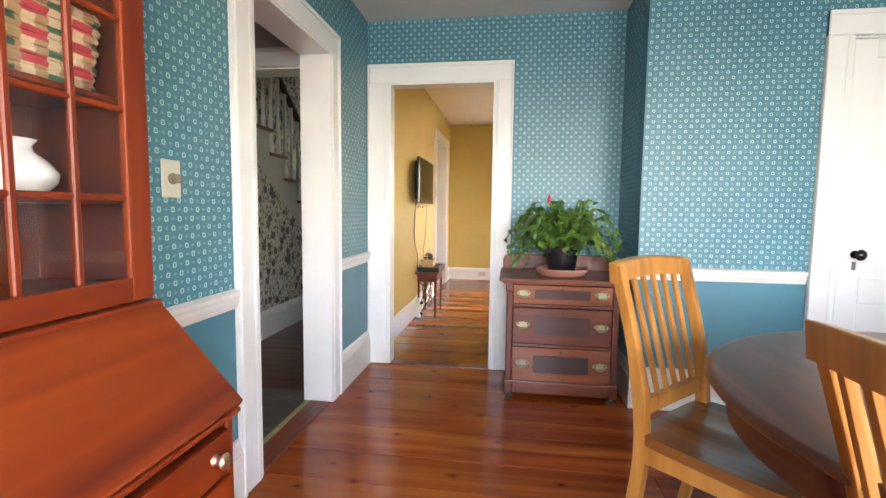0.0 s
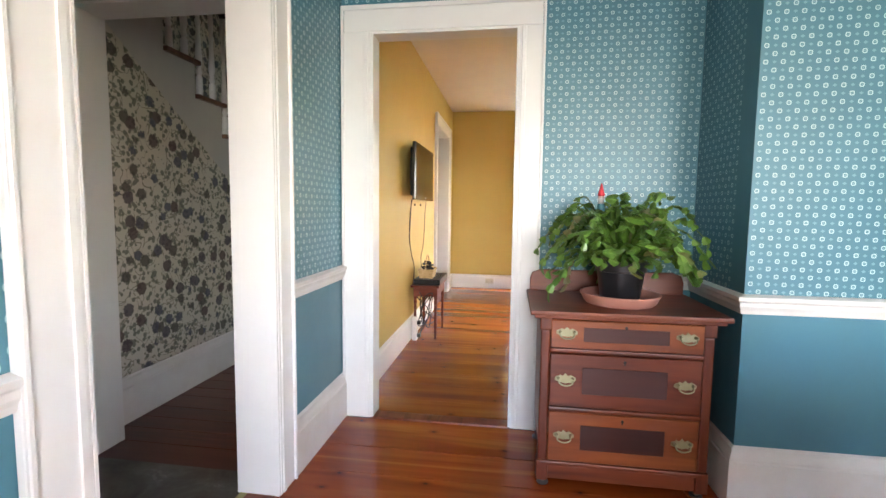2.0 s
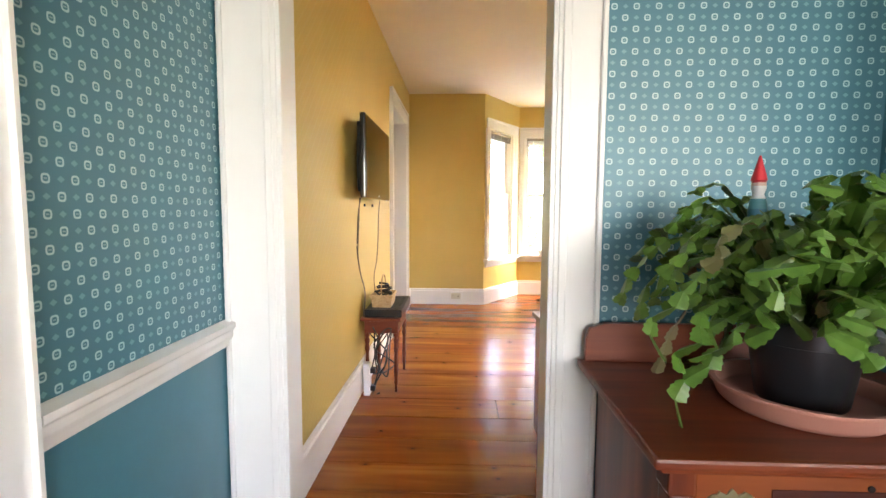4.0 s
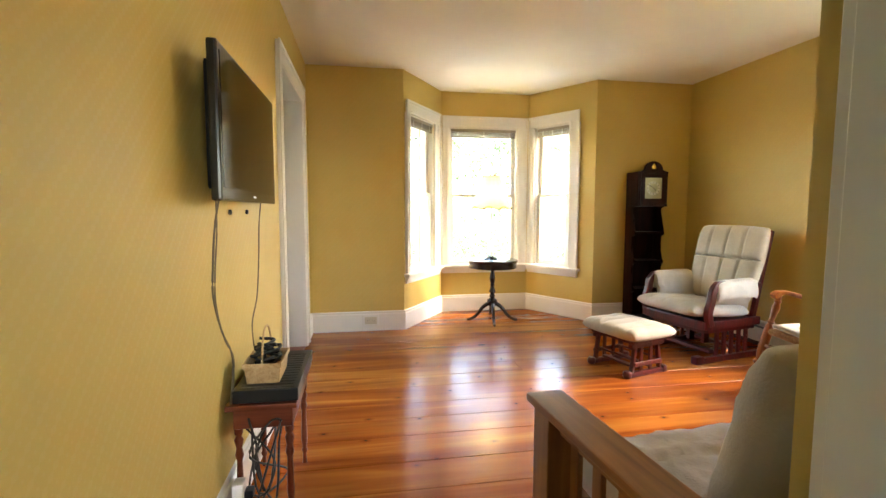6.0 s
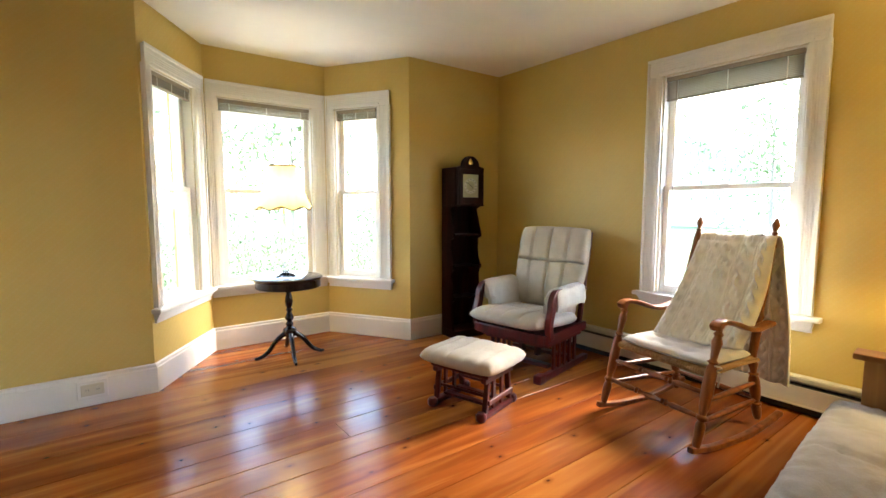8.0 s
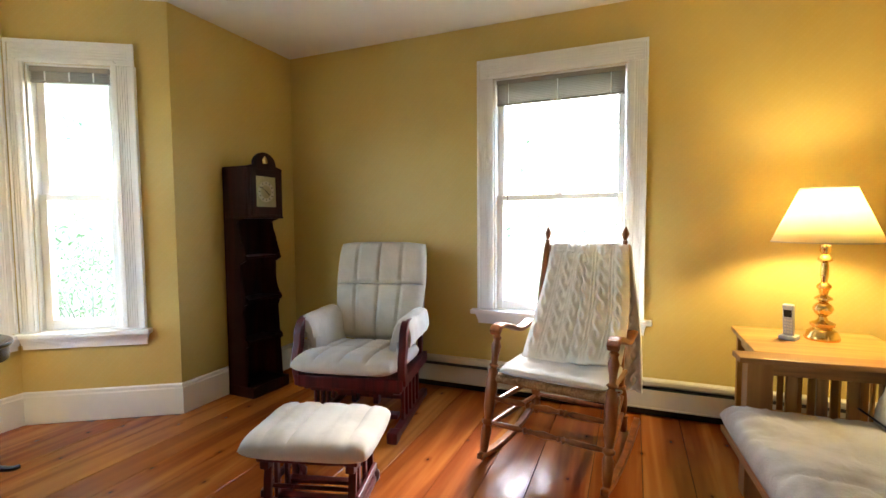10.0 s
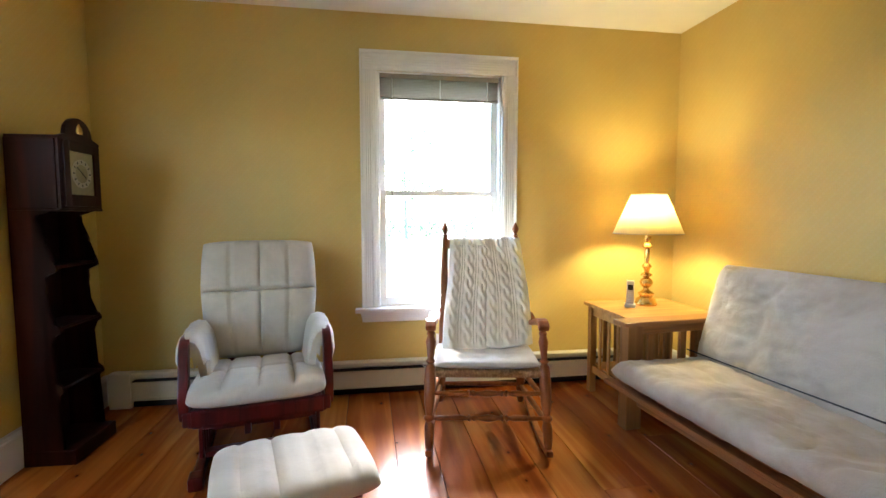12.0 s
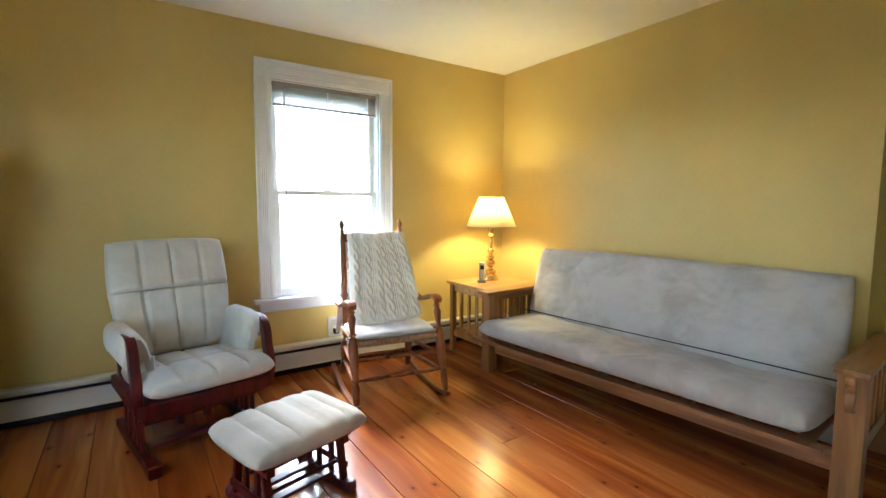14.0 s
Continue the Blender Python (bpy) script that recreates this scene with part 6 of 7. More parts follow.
part("backsplash", bm, WALNUT, ch, bevel=0.004)


def pull(parent, x, z):
    bm = bmesh.new()
    out = []
    half = [(0, 0.024), (0.005, 0.019), (0.009, 0.013), (0.016, 0.015), (0.021, 0.019), (0.025, 0.013), (0.033, 0.012), (0.041, 0.006), (0.036, 0.0), (0.041, -0.004), (0.033, -0.009), (0.027, -0.008), (0.022, -0.015), (0.014, -0.012), (0.008, -0.016), (0.004, -0.013)]
    out = [(0, -0.019)] + [(-a, b) for a, b in half[:0:-1]] + half
    y = YF - 0.0042
    A = [bm.verts.new((x + a, y, z + b)) for a, b in out]
    B = [bm.verts.new((x + a, y - 0.003, z + b)) for a, b in out]
    bm.faces.new(A)
    bm.faces.new(B)
    for i in range(len(out)):
        bm.faces.new([A[i], A[(i + 1) % len(out)], B[(i + 1) % len(out)], B[i]])
    bmesh.ops.triangulate(bm, faces=[f for f in bm.faces if len(f.verts) > 4])
    pl = part("back_plate", bm, OLDBRASS, parent, "pierced brass back plate")
    bm = bmesh.new()
    for s in (-1, 1):
        lathe(bm, [(0.006, 0), (0.006, 0.012), (0.003, 0.016)], Matrix.Translation((x + 0.027 * s, y - 0.003, z + 0.004)) @ Matrix.Rotation(radians(90), 4, "X"), 8)
    tube(bm, curve([(x - 0.027, y - 0.015, z + 0.004), (x - 0.024, y - 0.02, z - 0.012), (x, y - 0.022, z - 0.02), (x + 0.024, y - 0.02, z - 0.012), (x + 0.027, y - 0.015, z + 0.004)], 4), 0.003, 6)
    part("bail", bm, OLDBRASS, pl, smooth=True)


for k, (z0, z1, m_) in enumerate(((0.118, 0.323, WALNUTL), (0.346, 0.563, WALNUT), (0.587, 0.7, WALNUTL))):
    dr = boxpart("drawer", X0 + 0.039, X1 - 0.039, YF - 0.004, YF + 0.02, z0, z1, m_, ch, bevel=0.003)
    h = 0.23 if k < 2 else 0.24
    boxpart("burl_panel", X0 + 0.165, X1 - 0.165, YF - 0.006, YF - 0.0035, z0 + (z1 - z0) * 0.26, z1 - (z1 - z0) * 0.24, BURL, dr, "dark burl veneer panel", bevel=0.001)
    zc = (z0 + z1) / 2 + 0.006
    pull(dr, X0 + 0.10, zc)
    pull(dr, X1 - 0.10, zc)
    bm = bmesh.new()
    lathe(bm, [(0.006, 0), (0.006, 0.002)], Matrix.Translation(((X0 + X1) / 2, YF - 0.004, z1 - 0.022)) @ Matrix.Rotation(radians(90), 4, "X"), 10)
    box(bm, (X0 + X1) / 2 - 0.003, (X0 + X1) / 2 + 0.003, YF - 0.0055, YF - 0.004, z1 - 0.034, z1 - 0.022)
    part("keyhole", bm, BLACK, dr)

# ---- plant ----
TERRA = paint("pink terracotta plastic", (0.55, 0.24, 0.18), 0.5, 0.06)
POTB = mat("black nursery pot", (0.012, 0.012, 0.014), 0.3)
PX, PY = 0.53, 3.865
sa = thing("plant_saucer", pose(PX, PY, 0.742), "pink terracotta-coloured saucer on the chest of drawers", "saucer")
bm = bmesh.new()
lathe(bm, [(0.0, 0.0), (0.135, 0.0), (0.148, 0.012), (0.158, 0.036), (0.163, 0.04), (0.163, 0.046), (0.152, 0.046), (0.142, 0.014), (0.0, 0.012)], None, 48, cap=False)
part("dish", bm, TERRA, sa, smooth=True)
plant = thing("christmas_cactus", pose(PX, PY, 0.755) @ Matrix.Diagonal((0.86, 0.86, 0.96, 1)), "large bushy green leaf cactus arching out of a black plastic pot", "potted plant")
bm = bmesh.new()
lathe(bm, [(0.0, 0.0), (0.088, 0.0), (0.092, 0.006), (0.112, 0.13), (0.12, 0.132), (0.124, 0.175), (0.116, 0.178), (0.11, 0.15), (0.0, 0.15)], None, 36, cap=False)
part("pot", bm, POTB, plant, "black plastic pot", smooth=True)
boxpart("soil", -0.07, 0.07, -0.07, 0.07, 0.13, 0.152, mat("dark soil", (0.03, 0.02, 0.012), 0.95), plant, bevel=0.02)


def leafmat():
    m = mat("leaf cactus green", (0.05, 0.12, 0.02), 0.32)
    g = G(m)
    n = g.noise(g.coords((1, 1, 1)), 12.0, 3.0)
    r = g.rnd()
    c = g.ramp(n, [(0.3, (0.028, 0.075, 0.01)), (0.52, (0.075, 0.175, 0.022)), (0.72, (0.16, 0.30, 0.06))])
    c = g.mix(g.math("MULTIPLY", r, 0.35), c, (0.09, 0.15, 0.04))
    c = g.mix(g.smooth(r, 0.93, 0.97, 0.0, 0.5), c, (0.3, 0.16, 0.13))
    g.color(c)
    g.bump(n, 0.2)
    return m


LEAF = leafmat()
rp = random.Random(11)
for b in range(200):
    az = rp.uniform(0, 2 * math.pi)
    reach = rp.uniform(0.12, 0.34) * (1.0 + 0.12 * abs(math.cos(az)))
    rise = rp.uniform(0.05, 0.24) * (1.2 - reach)
    drop = rp.uniform(0.05, 0.22) * (reach / 0.3) ** 1.2
    if math.sin(az) < -0.75 and drop > 0.08:
        drop *= 0.45
    if math.sin(az) > 0.2:
        reach = min(reach, 0.17 / max(0.2, math.sin(az)) * 0.97)
    L = reach * 1.1 + rise + drop * 0.8
    n = max(4, int(L / 0.05))
    P = []
    for i in range(n + 1):
        t = i / n
        r = 0.04 + reach * (1 - (1 - t) ** 1.4)
        z = 0.15 + rise * math.sin(min(1, t * 1.5) * math.pi / 2) * 1.4 - drop * max(0, t - 0.3) ** 1.5 / 0.585
        a = az + 0.25 * (t - 0.3) * rp.uniform(-1, 1)
        P.append(Vector((r * math.cos(a), r * math.sin(a), max(z, -0.0))))
    bm = bmesh.new()
    roll = rp.uniform(-0.9, 0.9)
    last = None
    for i in range(n):
        p, q = P[i], P[i + 1]
        d = (q - p)
        ln = d.length
        if ln < 0.004:
            continue
        d.normalize()
        side = d.cross(Vector((0, 0, 1)))
        if side.length < 0.05:
            side = Vector((1, 0, 0))
        side.normalize()
        side = Matrix.Rotation(roll + rp.uniform(-0.4, 0.4), 3, d) @ side
        up = side.cross(d)
        w = rp.uniform(0.0135, 0.0195) * (0.9 if i < 2 else 1.1)
        # a flat toothed segment: narrow foot, wide toothed shoulders, blunt end
        prof = [(0.0, 0.25), (0.22, 0.75), (0.34, 0.7), (0.5, 1.0), (0.6, 0.88), (0.82, 1.05), (0.9, 0.75), (1.0, 0.35)]
        Lf, Rt, Mt, Mb = [], [], [], []
        for s, k in prof:
            c = p + d * ln * s * 1.04
            sag = up * (-0.003 * k)
            Lf.append(bm.verts.new(c - side * w * k + sag))
            Rt.append(bm.verts.new(c + side * w * k + sag))
            Mt.append(bm.verts.new(c + up * 0.0022))
        if i and last:
            bm.faces.new([last[0], last[1], Mt[0], Lf[0]])
            bm.faces.new([last[1], last[2], Rt[0], Mt[0]])
        last = (Lf[-1], Mt[-1], Rt[-1])
        for j in range(len(prof) - 1):
            bm.faces.new([Lf[j], Mt[j], Mt[j + 1], Lf[j + 1]])
            bm.faces.new([Mt[j], Rt[j], Rt[j + 1], Mt[j + 1]])
    me = bpy.data.meshes.new("stem")
    bm.to_mesh(me)
    bm.free()
    me.materials.append(LEAF)
    o = new("stem", me)
    o.parent = plant

gn = thing("garden_figurine", pose(0.445, 3.90, 0.922) @ Matrix.Diagonal((0.85, 0.85, 0.95, 1)), "tiny red-hatted gnome figure on a stick in the plant pot", "figurine")
bm = bmesh.new()
lathe(bm, [(0.0025, 0.0), (0.0025, 0.2), (0.018, 0.205), (0.021, 0.225), (0.017, 0.25), (0.012, 0.262), (0.016, 0.275), (0.015, 0.29), (0.018, 0.292), (0.011, 0.315), (0.002, 0.345)], None, 14)


def gnomemat():
    m = mat("painted gnome", (0.6, 0.55, 0.5), 0.4)
    g = G(m)
    z = g.sep(g.coords())[2]
    g.color(g.ramp(g.math("DIVIDE", z, 0.35), [(0.0, (0.05, 0.25, 0.1)), (0.56, (0.05, 0.2, 0.28)), (0.66, (0.08, 0.3, 0.35)), (0.72, (0.75, 0.72, 0.7)), (0.80, (0.65, 0.42, 0.35)), (0.82, (0.5, 0.02, 0.03)), (1.0, (0.55, 0.03, 0.04))]))
    g.t.nodes["Color Ramp"].color_ramp.interpolation = "CONSTANT"
    return m


part("figure", bm, gnomemat(), gn, smooth=True)

# ---- dining chairs ----
CHAIRW = wood("honey beech", (0.26, 0.09, 0.018), (0.44, 0.185, 0.04), (0.55, 0.26, 0.07), 0.33, 2, 0.7, 0.2)
SEATW = wood("brown beech seat", (0.11, 0.035, 0.010), (0.22, 0.08, 0.022), (0.34, 0.14, 0.042), 0.28, 1, 0.6, 0.3)


def dining_chair(m):
    c = thing("dining_chair", m, "honey-coloured slat-back wooden dining chair drawn up to the table", "chair", "chairs round the dining table")
    for s in (-1, 1):
        bm = bmesh.new()
        ribbon(bm, [Vector((0.195 * s + 0.01 * s * max(0, p.z - 0.45) * 2, p.y, p.z)) for p in curve([(0, -0.24, 0), (0, -0.19, 0.25), (0, -0.175, 0.45), (0, -0.205, 0.68), (0, -0.275, 0.94)], 6)], 0.032, [0.034] * 6 + [0.04] * 12 + [0.034] * 7)
        part("back_leg", bm, CHAIRW, c, bevel=0.004)
        boxpart("leg", 0.205 * s - 0.018, 0.205 * s + 0.018, 0.18, 0.216, 0.0, 0.43, CHAIRW, c, bevel=0.004)
        boxpart("side_apron", 0.2 * s - 0.01, 0.2 * s + 0.01, -0.17, 0.18, 0.375, 0.43, CHAIRW, c)
        boxpart("side_stretcher", 0.2 * s - 0.009, 0.2 * s + 0.009, -0.19, 0.18, 0.17, 0.195, CHAIRW, c)
    boxpart("front_apron", -0.19, 0.19, 0.19, 0.208, 0.375, 0.43, CHAIRW, c)
    boxpart("back_apron", -0.18, 0.18, -0.185, -0.165, 0.375, 0.43, CHAIRW, c)
    bm = bmesh.new()
    n = 14
    R = []
    for i in range(n + 1):
        u = 2 * i / n - 1
        y = -0.275 - 0.022 * (1 - u * u)
        z = 0.945 + 0.012 * (1 - u * u)
        R.append([bm.verts.new((u * 0.225, y + dy, z + dz)) for dy, dz in ((-0.014, -0.055), (0.014, -0.06), (0.008, 0.0), (-0.02, 0.005))])
    for a, b in zip(R, R[1:]):
        for k in range(4):
            bm.faces.new([a[k], a[(k + 1) % 4], b[(k + 1) % 4], b[k]])
    bm.faces.new(R[0])
    bm.faces.new(R[-1])
    part("crest_rail", bm, CHAIRW, c, bevel=0.004)
    bm = bmesh.new()
    box(bm, -0.185, 0.185, -0.202, -0.178, 0.50, 0.55)
    part("lower_back_rail", bm, CHAIRW, c, bevel=0.004)
    for i in range(6):
        x = -0.14 + i * 0.056
        beampart("slat", (x, -0.19, 0.54), (x * 1.08, -0.275 - 0.02 * (1 - (x / 0.19) ** 2), 0.905), 0.02, 0.012, CHAIRW, c, 0.002)
    bm = bmesh.new()
    gx, gy = 20, 20
    T = {}
    for i in range(gx + 1):
        for j in range(gy + 1):
            u, v = 2 * i / gx - 1, 2 * j / gy - 1
            w = 0.225 + 0.01 * v
            cx = 1 - 0.06 * abs(u) ** 4 * abs(v) ** 4
            sad = 0.012 * math.exp(-((abs(u) - 0.42) / 0.35) ** 2) * math.exp(-((v + 0.15) / 0.6) ** 2)
            for k in (0, 1):
                T[i, j, k] = bm.verts.new((u * w * cx, 0.015 + v * 0.215 * cx, 0.43 if k else 0.462 - sad))
    for i in range(gx):
        for j in range(gy):
            for k in (0, 1):
                q = [T[i, j, k], T[i + 1, j, k], T[i + 1, j + 1, k], T[i, j + 1, k]]
                bm.faces.new(q)
    rim = [(i, 0) for i in range(gx)] + [(gx, j) for j in range(gy)] + [(i, gy) for i in range(gx, 0, -1)] + [(0, j) for j in range(gy, 0, -1)]
    for a, b in zip(rim, rim[1:] + rim[:1]):
        bm.faces.new([T[a[0], a[1], 0], T[b[0], b[1], 0], T[b[0], b[1], 1], T[a[0], a[1], 1]])
    part("seat", bm, SEATW, c, "saddled brown wooden seat", smooth=True)
    return c


def chair_pose(bx, by, dx, dy):
    """A chair whose crest is centred over (bx, by) and that faces along (dx, dy)."""
    a = math.atan2(dy, dx)
    ox, oy = bx + 0.28 * math.cos(a), by + 0.28 * math.sin(a)
    return pose(ox, oy, 0, 0, 0, math.degrees(a) - 90)


c1 = dining_chair(pose(0.875, 2.356, 0, 0, 0, -135.3) @ Matrix.Diagonal((1, 1, 1.028, 1)))
copy_thing(c1, chair_pose(0.655, 1.455, 1.0, -0.02))
copy_thing(c1, chair_pose(2.25, 2.72, -0.75, -0.66))
copy_thing(c1, chair_pose(2.3, 1.1, -0.75, 0.66))

TABLEW = wood("dark figured table veneer", (0.035, 0.008, 0.004), (0.12, 0.033, 0.014), (0.27, 0.09, 0.04), 0.34, 1, 0.35, 0.08)
dt = thing("round_dining_table", pose(1.37, 1.91, 0), "large round dark veneered dining table on a pedestal", "table")
bm = bmesh.new()
lathe(bm, [(0.0, 0.722), (0.69, 0.722), (0.705, 0.728), (0.712, 0.738), (0.705, 0.748), (0.69, 0.75), (0.0, 0.75)], None, 96, cap=False)
part("tabletop", bm, TABLEW, dt, smooth=True)
bm = bmesh.new()
lathe(bm, [(0.66, 0.722), (0.66, 0.64), (0.64, 0.64), (0.64, 0.722)], None, 96, cap=False)
part("apron", bm, TABLEW, dt, smooth=True)
bm = bmesh.new()
lathe(bm, [(0.2, 0.722), (0.19, 0.69), (0.1, 0.65), (0.09, 0.5), (0.13, 0.36), (0.14, 0.3), (0.09, 0.22), (0.1, 0.14)], None, 28)
part("pedestal", bm, TABLEW, dt, smooth=True)
for k in range(4):
    a = radians(45 + 90 * k)
    bm = bmesh.new()
    tube(bm, [(r * math.cos(a), r * math.sin(a), z) for _, r, z in curve([(0, 0.06, 0.2), (0, 0.2, 0.16), (0, 0.36, 0.06), (0, 0.46, 0.04)], 5)], 0.035, 10)
    part("foot", bm, TABLEW, dt, smooth=True)

# ---- secretary desk with glazed hutch ----
DESKW = wood("orange-red maple stain", (0.085, 0.009, 0.002), (0.165, 0.022, 0.003), (0.235, 0.042, 0.005), 0.42, 1, 0.45, 0.0, 0.05)
DESKZ = wood("orange-red maple stain upright", (0.085, 0.009, 0.002), (0.165, 0.022, 0.003), (0.235, 0.042, 0.005), 0.42, 2, 0.45, 0.0, 0.05)
# Darker copy of the desk stain: the hutch's inner shade is in the colour.
INNER = wood("red stain darkened for shade inside the hutch", (0.06, 0.009, 0.003), (0.11, 0.018, 0.005), (0.16, 0.03, 0.009), 0.4, 2, 0.4, 0.1, 0.06)
WX = DW + 0.002
DM = Matrix.Translation((WX * 0.085, 0.047, 0)) @ Matrix.Diagonal((0.915, 1, 0.982, 1))
dk = thing("secretary_desk", DM, "orange-red slant-front secretary desk with a glazed hutch above", "desk")
A0, A1 = 0.88, 1.765
boxpart("side_panel", WX, -0.34, A1 - 0.022, A1, 0.06, 0.72, DESKZ, dk)
boxpart("side_panel", WX, -0.34, A0, A0 + 0.022, 0.06, 0.72, DESKZ, dk)
for y in (A0, A1 - 0.022):
    bm = bmesh.new()
    pts = [(WX, 0.72), (-0.335, 0.72), (-0.535, 0.93), (WX, 0.93)]
    P_ = [bm.verts.new((x, y, z)) for x, z in pts]
    Q_ = [bm.verts.new((x, y + 0.022, z)) for x, z in pts]
    bm.faces.new(P_)
    bm.faces.new(Q_)
    for i in range(4):
        bm.faces.new([P_[i], P_[(i + 1) % 4], Q_[(i + 1) % 4], Q_[i]])
    part("slant_side", bm, DESKZ, dk)
boxpart("base", WX, -0.325, A0 - 0.008, A1 + 0.008, 0.0, 0.075, DESKW, dk, bevel=0.006)
boxpart("desk_floor", WX, -0.34, A0 + 0.022, A1 - 0.022, 0.70, 0.72, DESKW, dk)
boxpart("back_panel", WX, WX + 0.01, A0 + 0.022, A1 - 0.022, 0.075, 0.93, DESKW, dk, bevel=0)
boxpart("top_board", WX, -0.515, A0 - 0.005, A1 + 0.005, 0.93, 0.952, DESKW, dk, bevel=0.005)
bm = bmesh.new()
beam(bm, (-0.318, (A0 + A1) / 2, 0.728), (-0.522, (A0 + A1) / 2, 0.936), A1 - A0 + 0.004, 0.02)
part("slant_lid", bm, DESKW, dk, "wide slanting writing lid", bevel=0.005)
boxpart("lid_lip", -0.335, -0.318, A0, A1, 0.71, 0.722, DESKW, dk, bevel=0.003)
zz = 0.09
for k, h in enumerate((0.175, 0.175, 0.155, 0.1)):
    d_ = boxpart("drawer", -0.355, -0.325, A0 + 0.028, A1 - 0.028, zz, zz + h - 0.01, DESKW, dk, bevel=0.004)
    for y in (A0 + 0.14, A1 - 0.085):
        bm = bmesh.new()
        lathe(bm, [(0.012, 0), (0.008, 0.008), (0.012, 0.016), (0.017, 0.024), (0.013, 0.031), (0.002, 0.033)], Matrix.Translation((-0.325, y, zz + h / 2)) @ Matrix.Rotation(radians(90), 4, "Y"), 16)
        part("knob", bm, mat("brushed copper knob", (0.6, 0.4, 0.28), 0.3, 0.9), d_, "round copper knob", smooth=True)
    zz += h
# hutch
HXF = -0.53
Z0, Z1 = 0.952, 2.12
for y in (A0 + 0.01, A1 - 0.025):
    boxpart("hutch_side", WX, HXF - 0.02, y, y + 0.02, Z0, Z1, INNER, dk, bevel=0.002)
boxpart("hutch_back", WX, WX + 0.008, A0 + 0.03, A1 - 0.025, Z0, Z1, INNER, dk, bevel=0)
boxpart("hutch_top", WX, HXF + 0.02, A0 - 0.01, A1 + 0.01, Z1, Z1 + 0.03, DESKW, dk, bevel=0.008)
boxpart("hutch_bottom", WX, HXF - 0.02, A0 + 0.03, A1 - 0.025, Z0, Z0 + 0.04, DESKW, dk)
for z in (1.171, 1.375, 1.72):
    boxpart("shelf", WX + 0.01, HXF - 0.04, A0 + 0.03, A1 - 0.025, z - 0.013, z, DESKW, dk, bevel=0.002)
mid = (A0 + A1) / 2
for a, b in ((A0 + 0.01, mid - 0.001), (mid + 0.001, A1 - 0.001)):
    dd = new("glazed_door")
    dd.parent = dk
    for y0_, y1_ in ((a, a + 0.055), (b - 0.058, b)):
        boxpart("door_stile", HXF - 0.02, HXF, y0_, y1_, Z0 + 0.004, Z1 - 0.004, DESKZ, dd, bevel=0.005)
    boxpart("door_rail", HXF - 0.02, HXF, a + 0.055, b - 0.058, Z0 + 0.004, Z0 + 0.055, DESKW, dd, bevel=0.004)
    boxpart("door_rail", HXF - 0.02, HXF, a + 0.055, b - 0.058, Z1 - 0.06, Z1 - 0.004, DESKW, dd, bevel=0.004)
    n = 3
    w = (b - 0.058 - a - 0.055) / n
    for i in range(1, n):
        y = b - 0.058 - w * i
        boxpart("muntin", HXF - 0.014, HXF - 0.002, y - 0.007, y + 0.007, Z0 + 0.055, Z1 - 0.06, DESKZ, dd, bevel=0.003)
    for z in (1.171, 1.346, 1.521, 1.696, 1.871):
        boxpart("muntin", HXF - 0.013, HXF - 0.003, a + 0.055, b - 0.058, z - 0.006, z + 0.006, DESKW, dd, bevel=0.003)
    bm = bmesh.new()
    box(bm, HXF - 0.011, HXF - 0.009, a + 0.05, b - 0.053, Z0 + 0.05, Z1 - 0.055)
    part("glass_panes", bm, GLASS, dd, "clear glass")


def stripmat():
    m = mat("dyed splint weave", (0.5, 0.38, 0.22), 0.65)
    g = G(m)
    u, v, w = g.sep(g.coords())
    a = g.math("FRACT", g.math("MULTIPLY", v, 22.0))
    b = g.math("FRACT", g.math("MULTIPLY", w, 24.0))
    c = g.mix(g.math("GREATER_THAN", a, 0.5), (0.62, 0.5, 0.32), (0.4, 0.26, 0.13))
    band = g.math("MULTIPLY", g.math("GREATER_THAN", b, 0.55), g.math("GREATER_THAN", g.math("FRACT", g.math("MULTIPLY", v, 11.0)), 0.5))
    c = g.mix(band, c, (0.45, 0.04, 0.05))
    band2 = g.math("MULTIPLY", g.math("LESS_THAN", b, 0.3), g.math("LESS_THAN", g.math("FRACT", g.math("MULTIPLY", v, 11.0)), 0.4))
    g.color(g.mix(band2, c, (0.06, 0.14, 0.07)))
    return m


basket(DM @ pose(-0.665, 1.60, 1.376), "woven_basket", "woven splint basket with red and green checks on the hutch shelf", 0.16, 0.24, 0.15, 8, stripmat())
jg = thing("white_jug", DM @ pose(-0.66, 1.58, 1.172) @ Matrix.Diagonal((1.1, 1.1, 0.72, 1)), "white porcelain jug with a faint blue band on the hutch shelf", "jug")
PORC = mat("white porcelain", (0.72, 0.72, 0.72), 0.15)
bm = bmesh.new()
lathe(bm, [(0.0, 0), (0.04, 0), (0.045, 0.004), (0.062, 0.03), (0.066, 0.055), (0.052, 0.085), (0.032, 0.11), (0.03, 0.125), (0.038, 0.14), (0.034, 0.14), (0.027, 0.125), (0.0, 0.12)], None, 28, cap=False)
part("body", bm, PORC, jg, smooth=True)
bm = bmesh.new()
tube(bm, curve([(0, -0.034, 0.132), (0, -0.075, 0.12), (0, -0.08, 0.08), (0, -0.058, 0.05)], 6), 0.006, 8)
part("handle", bm, PORC, jg, smooth=True)

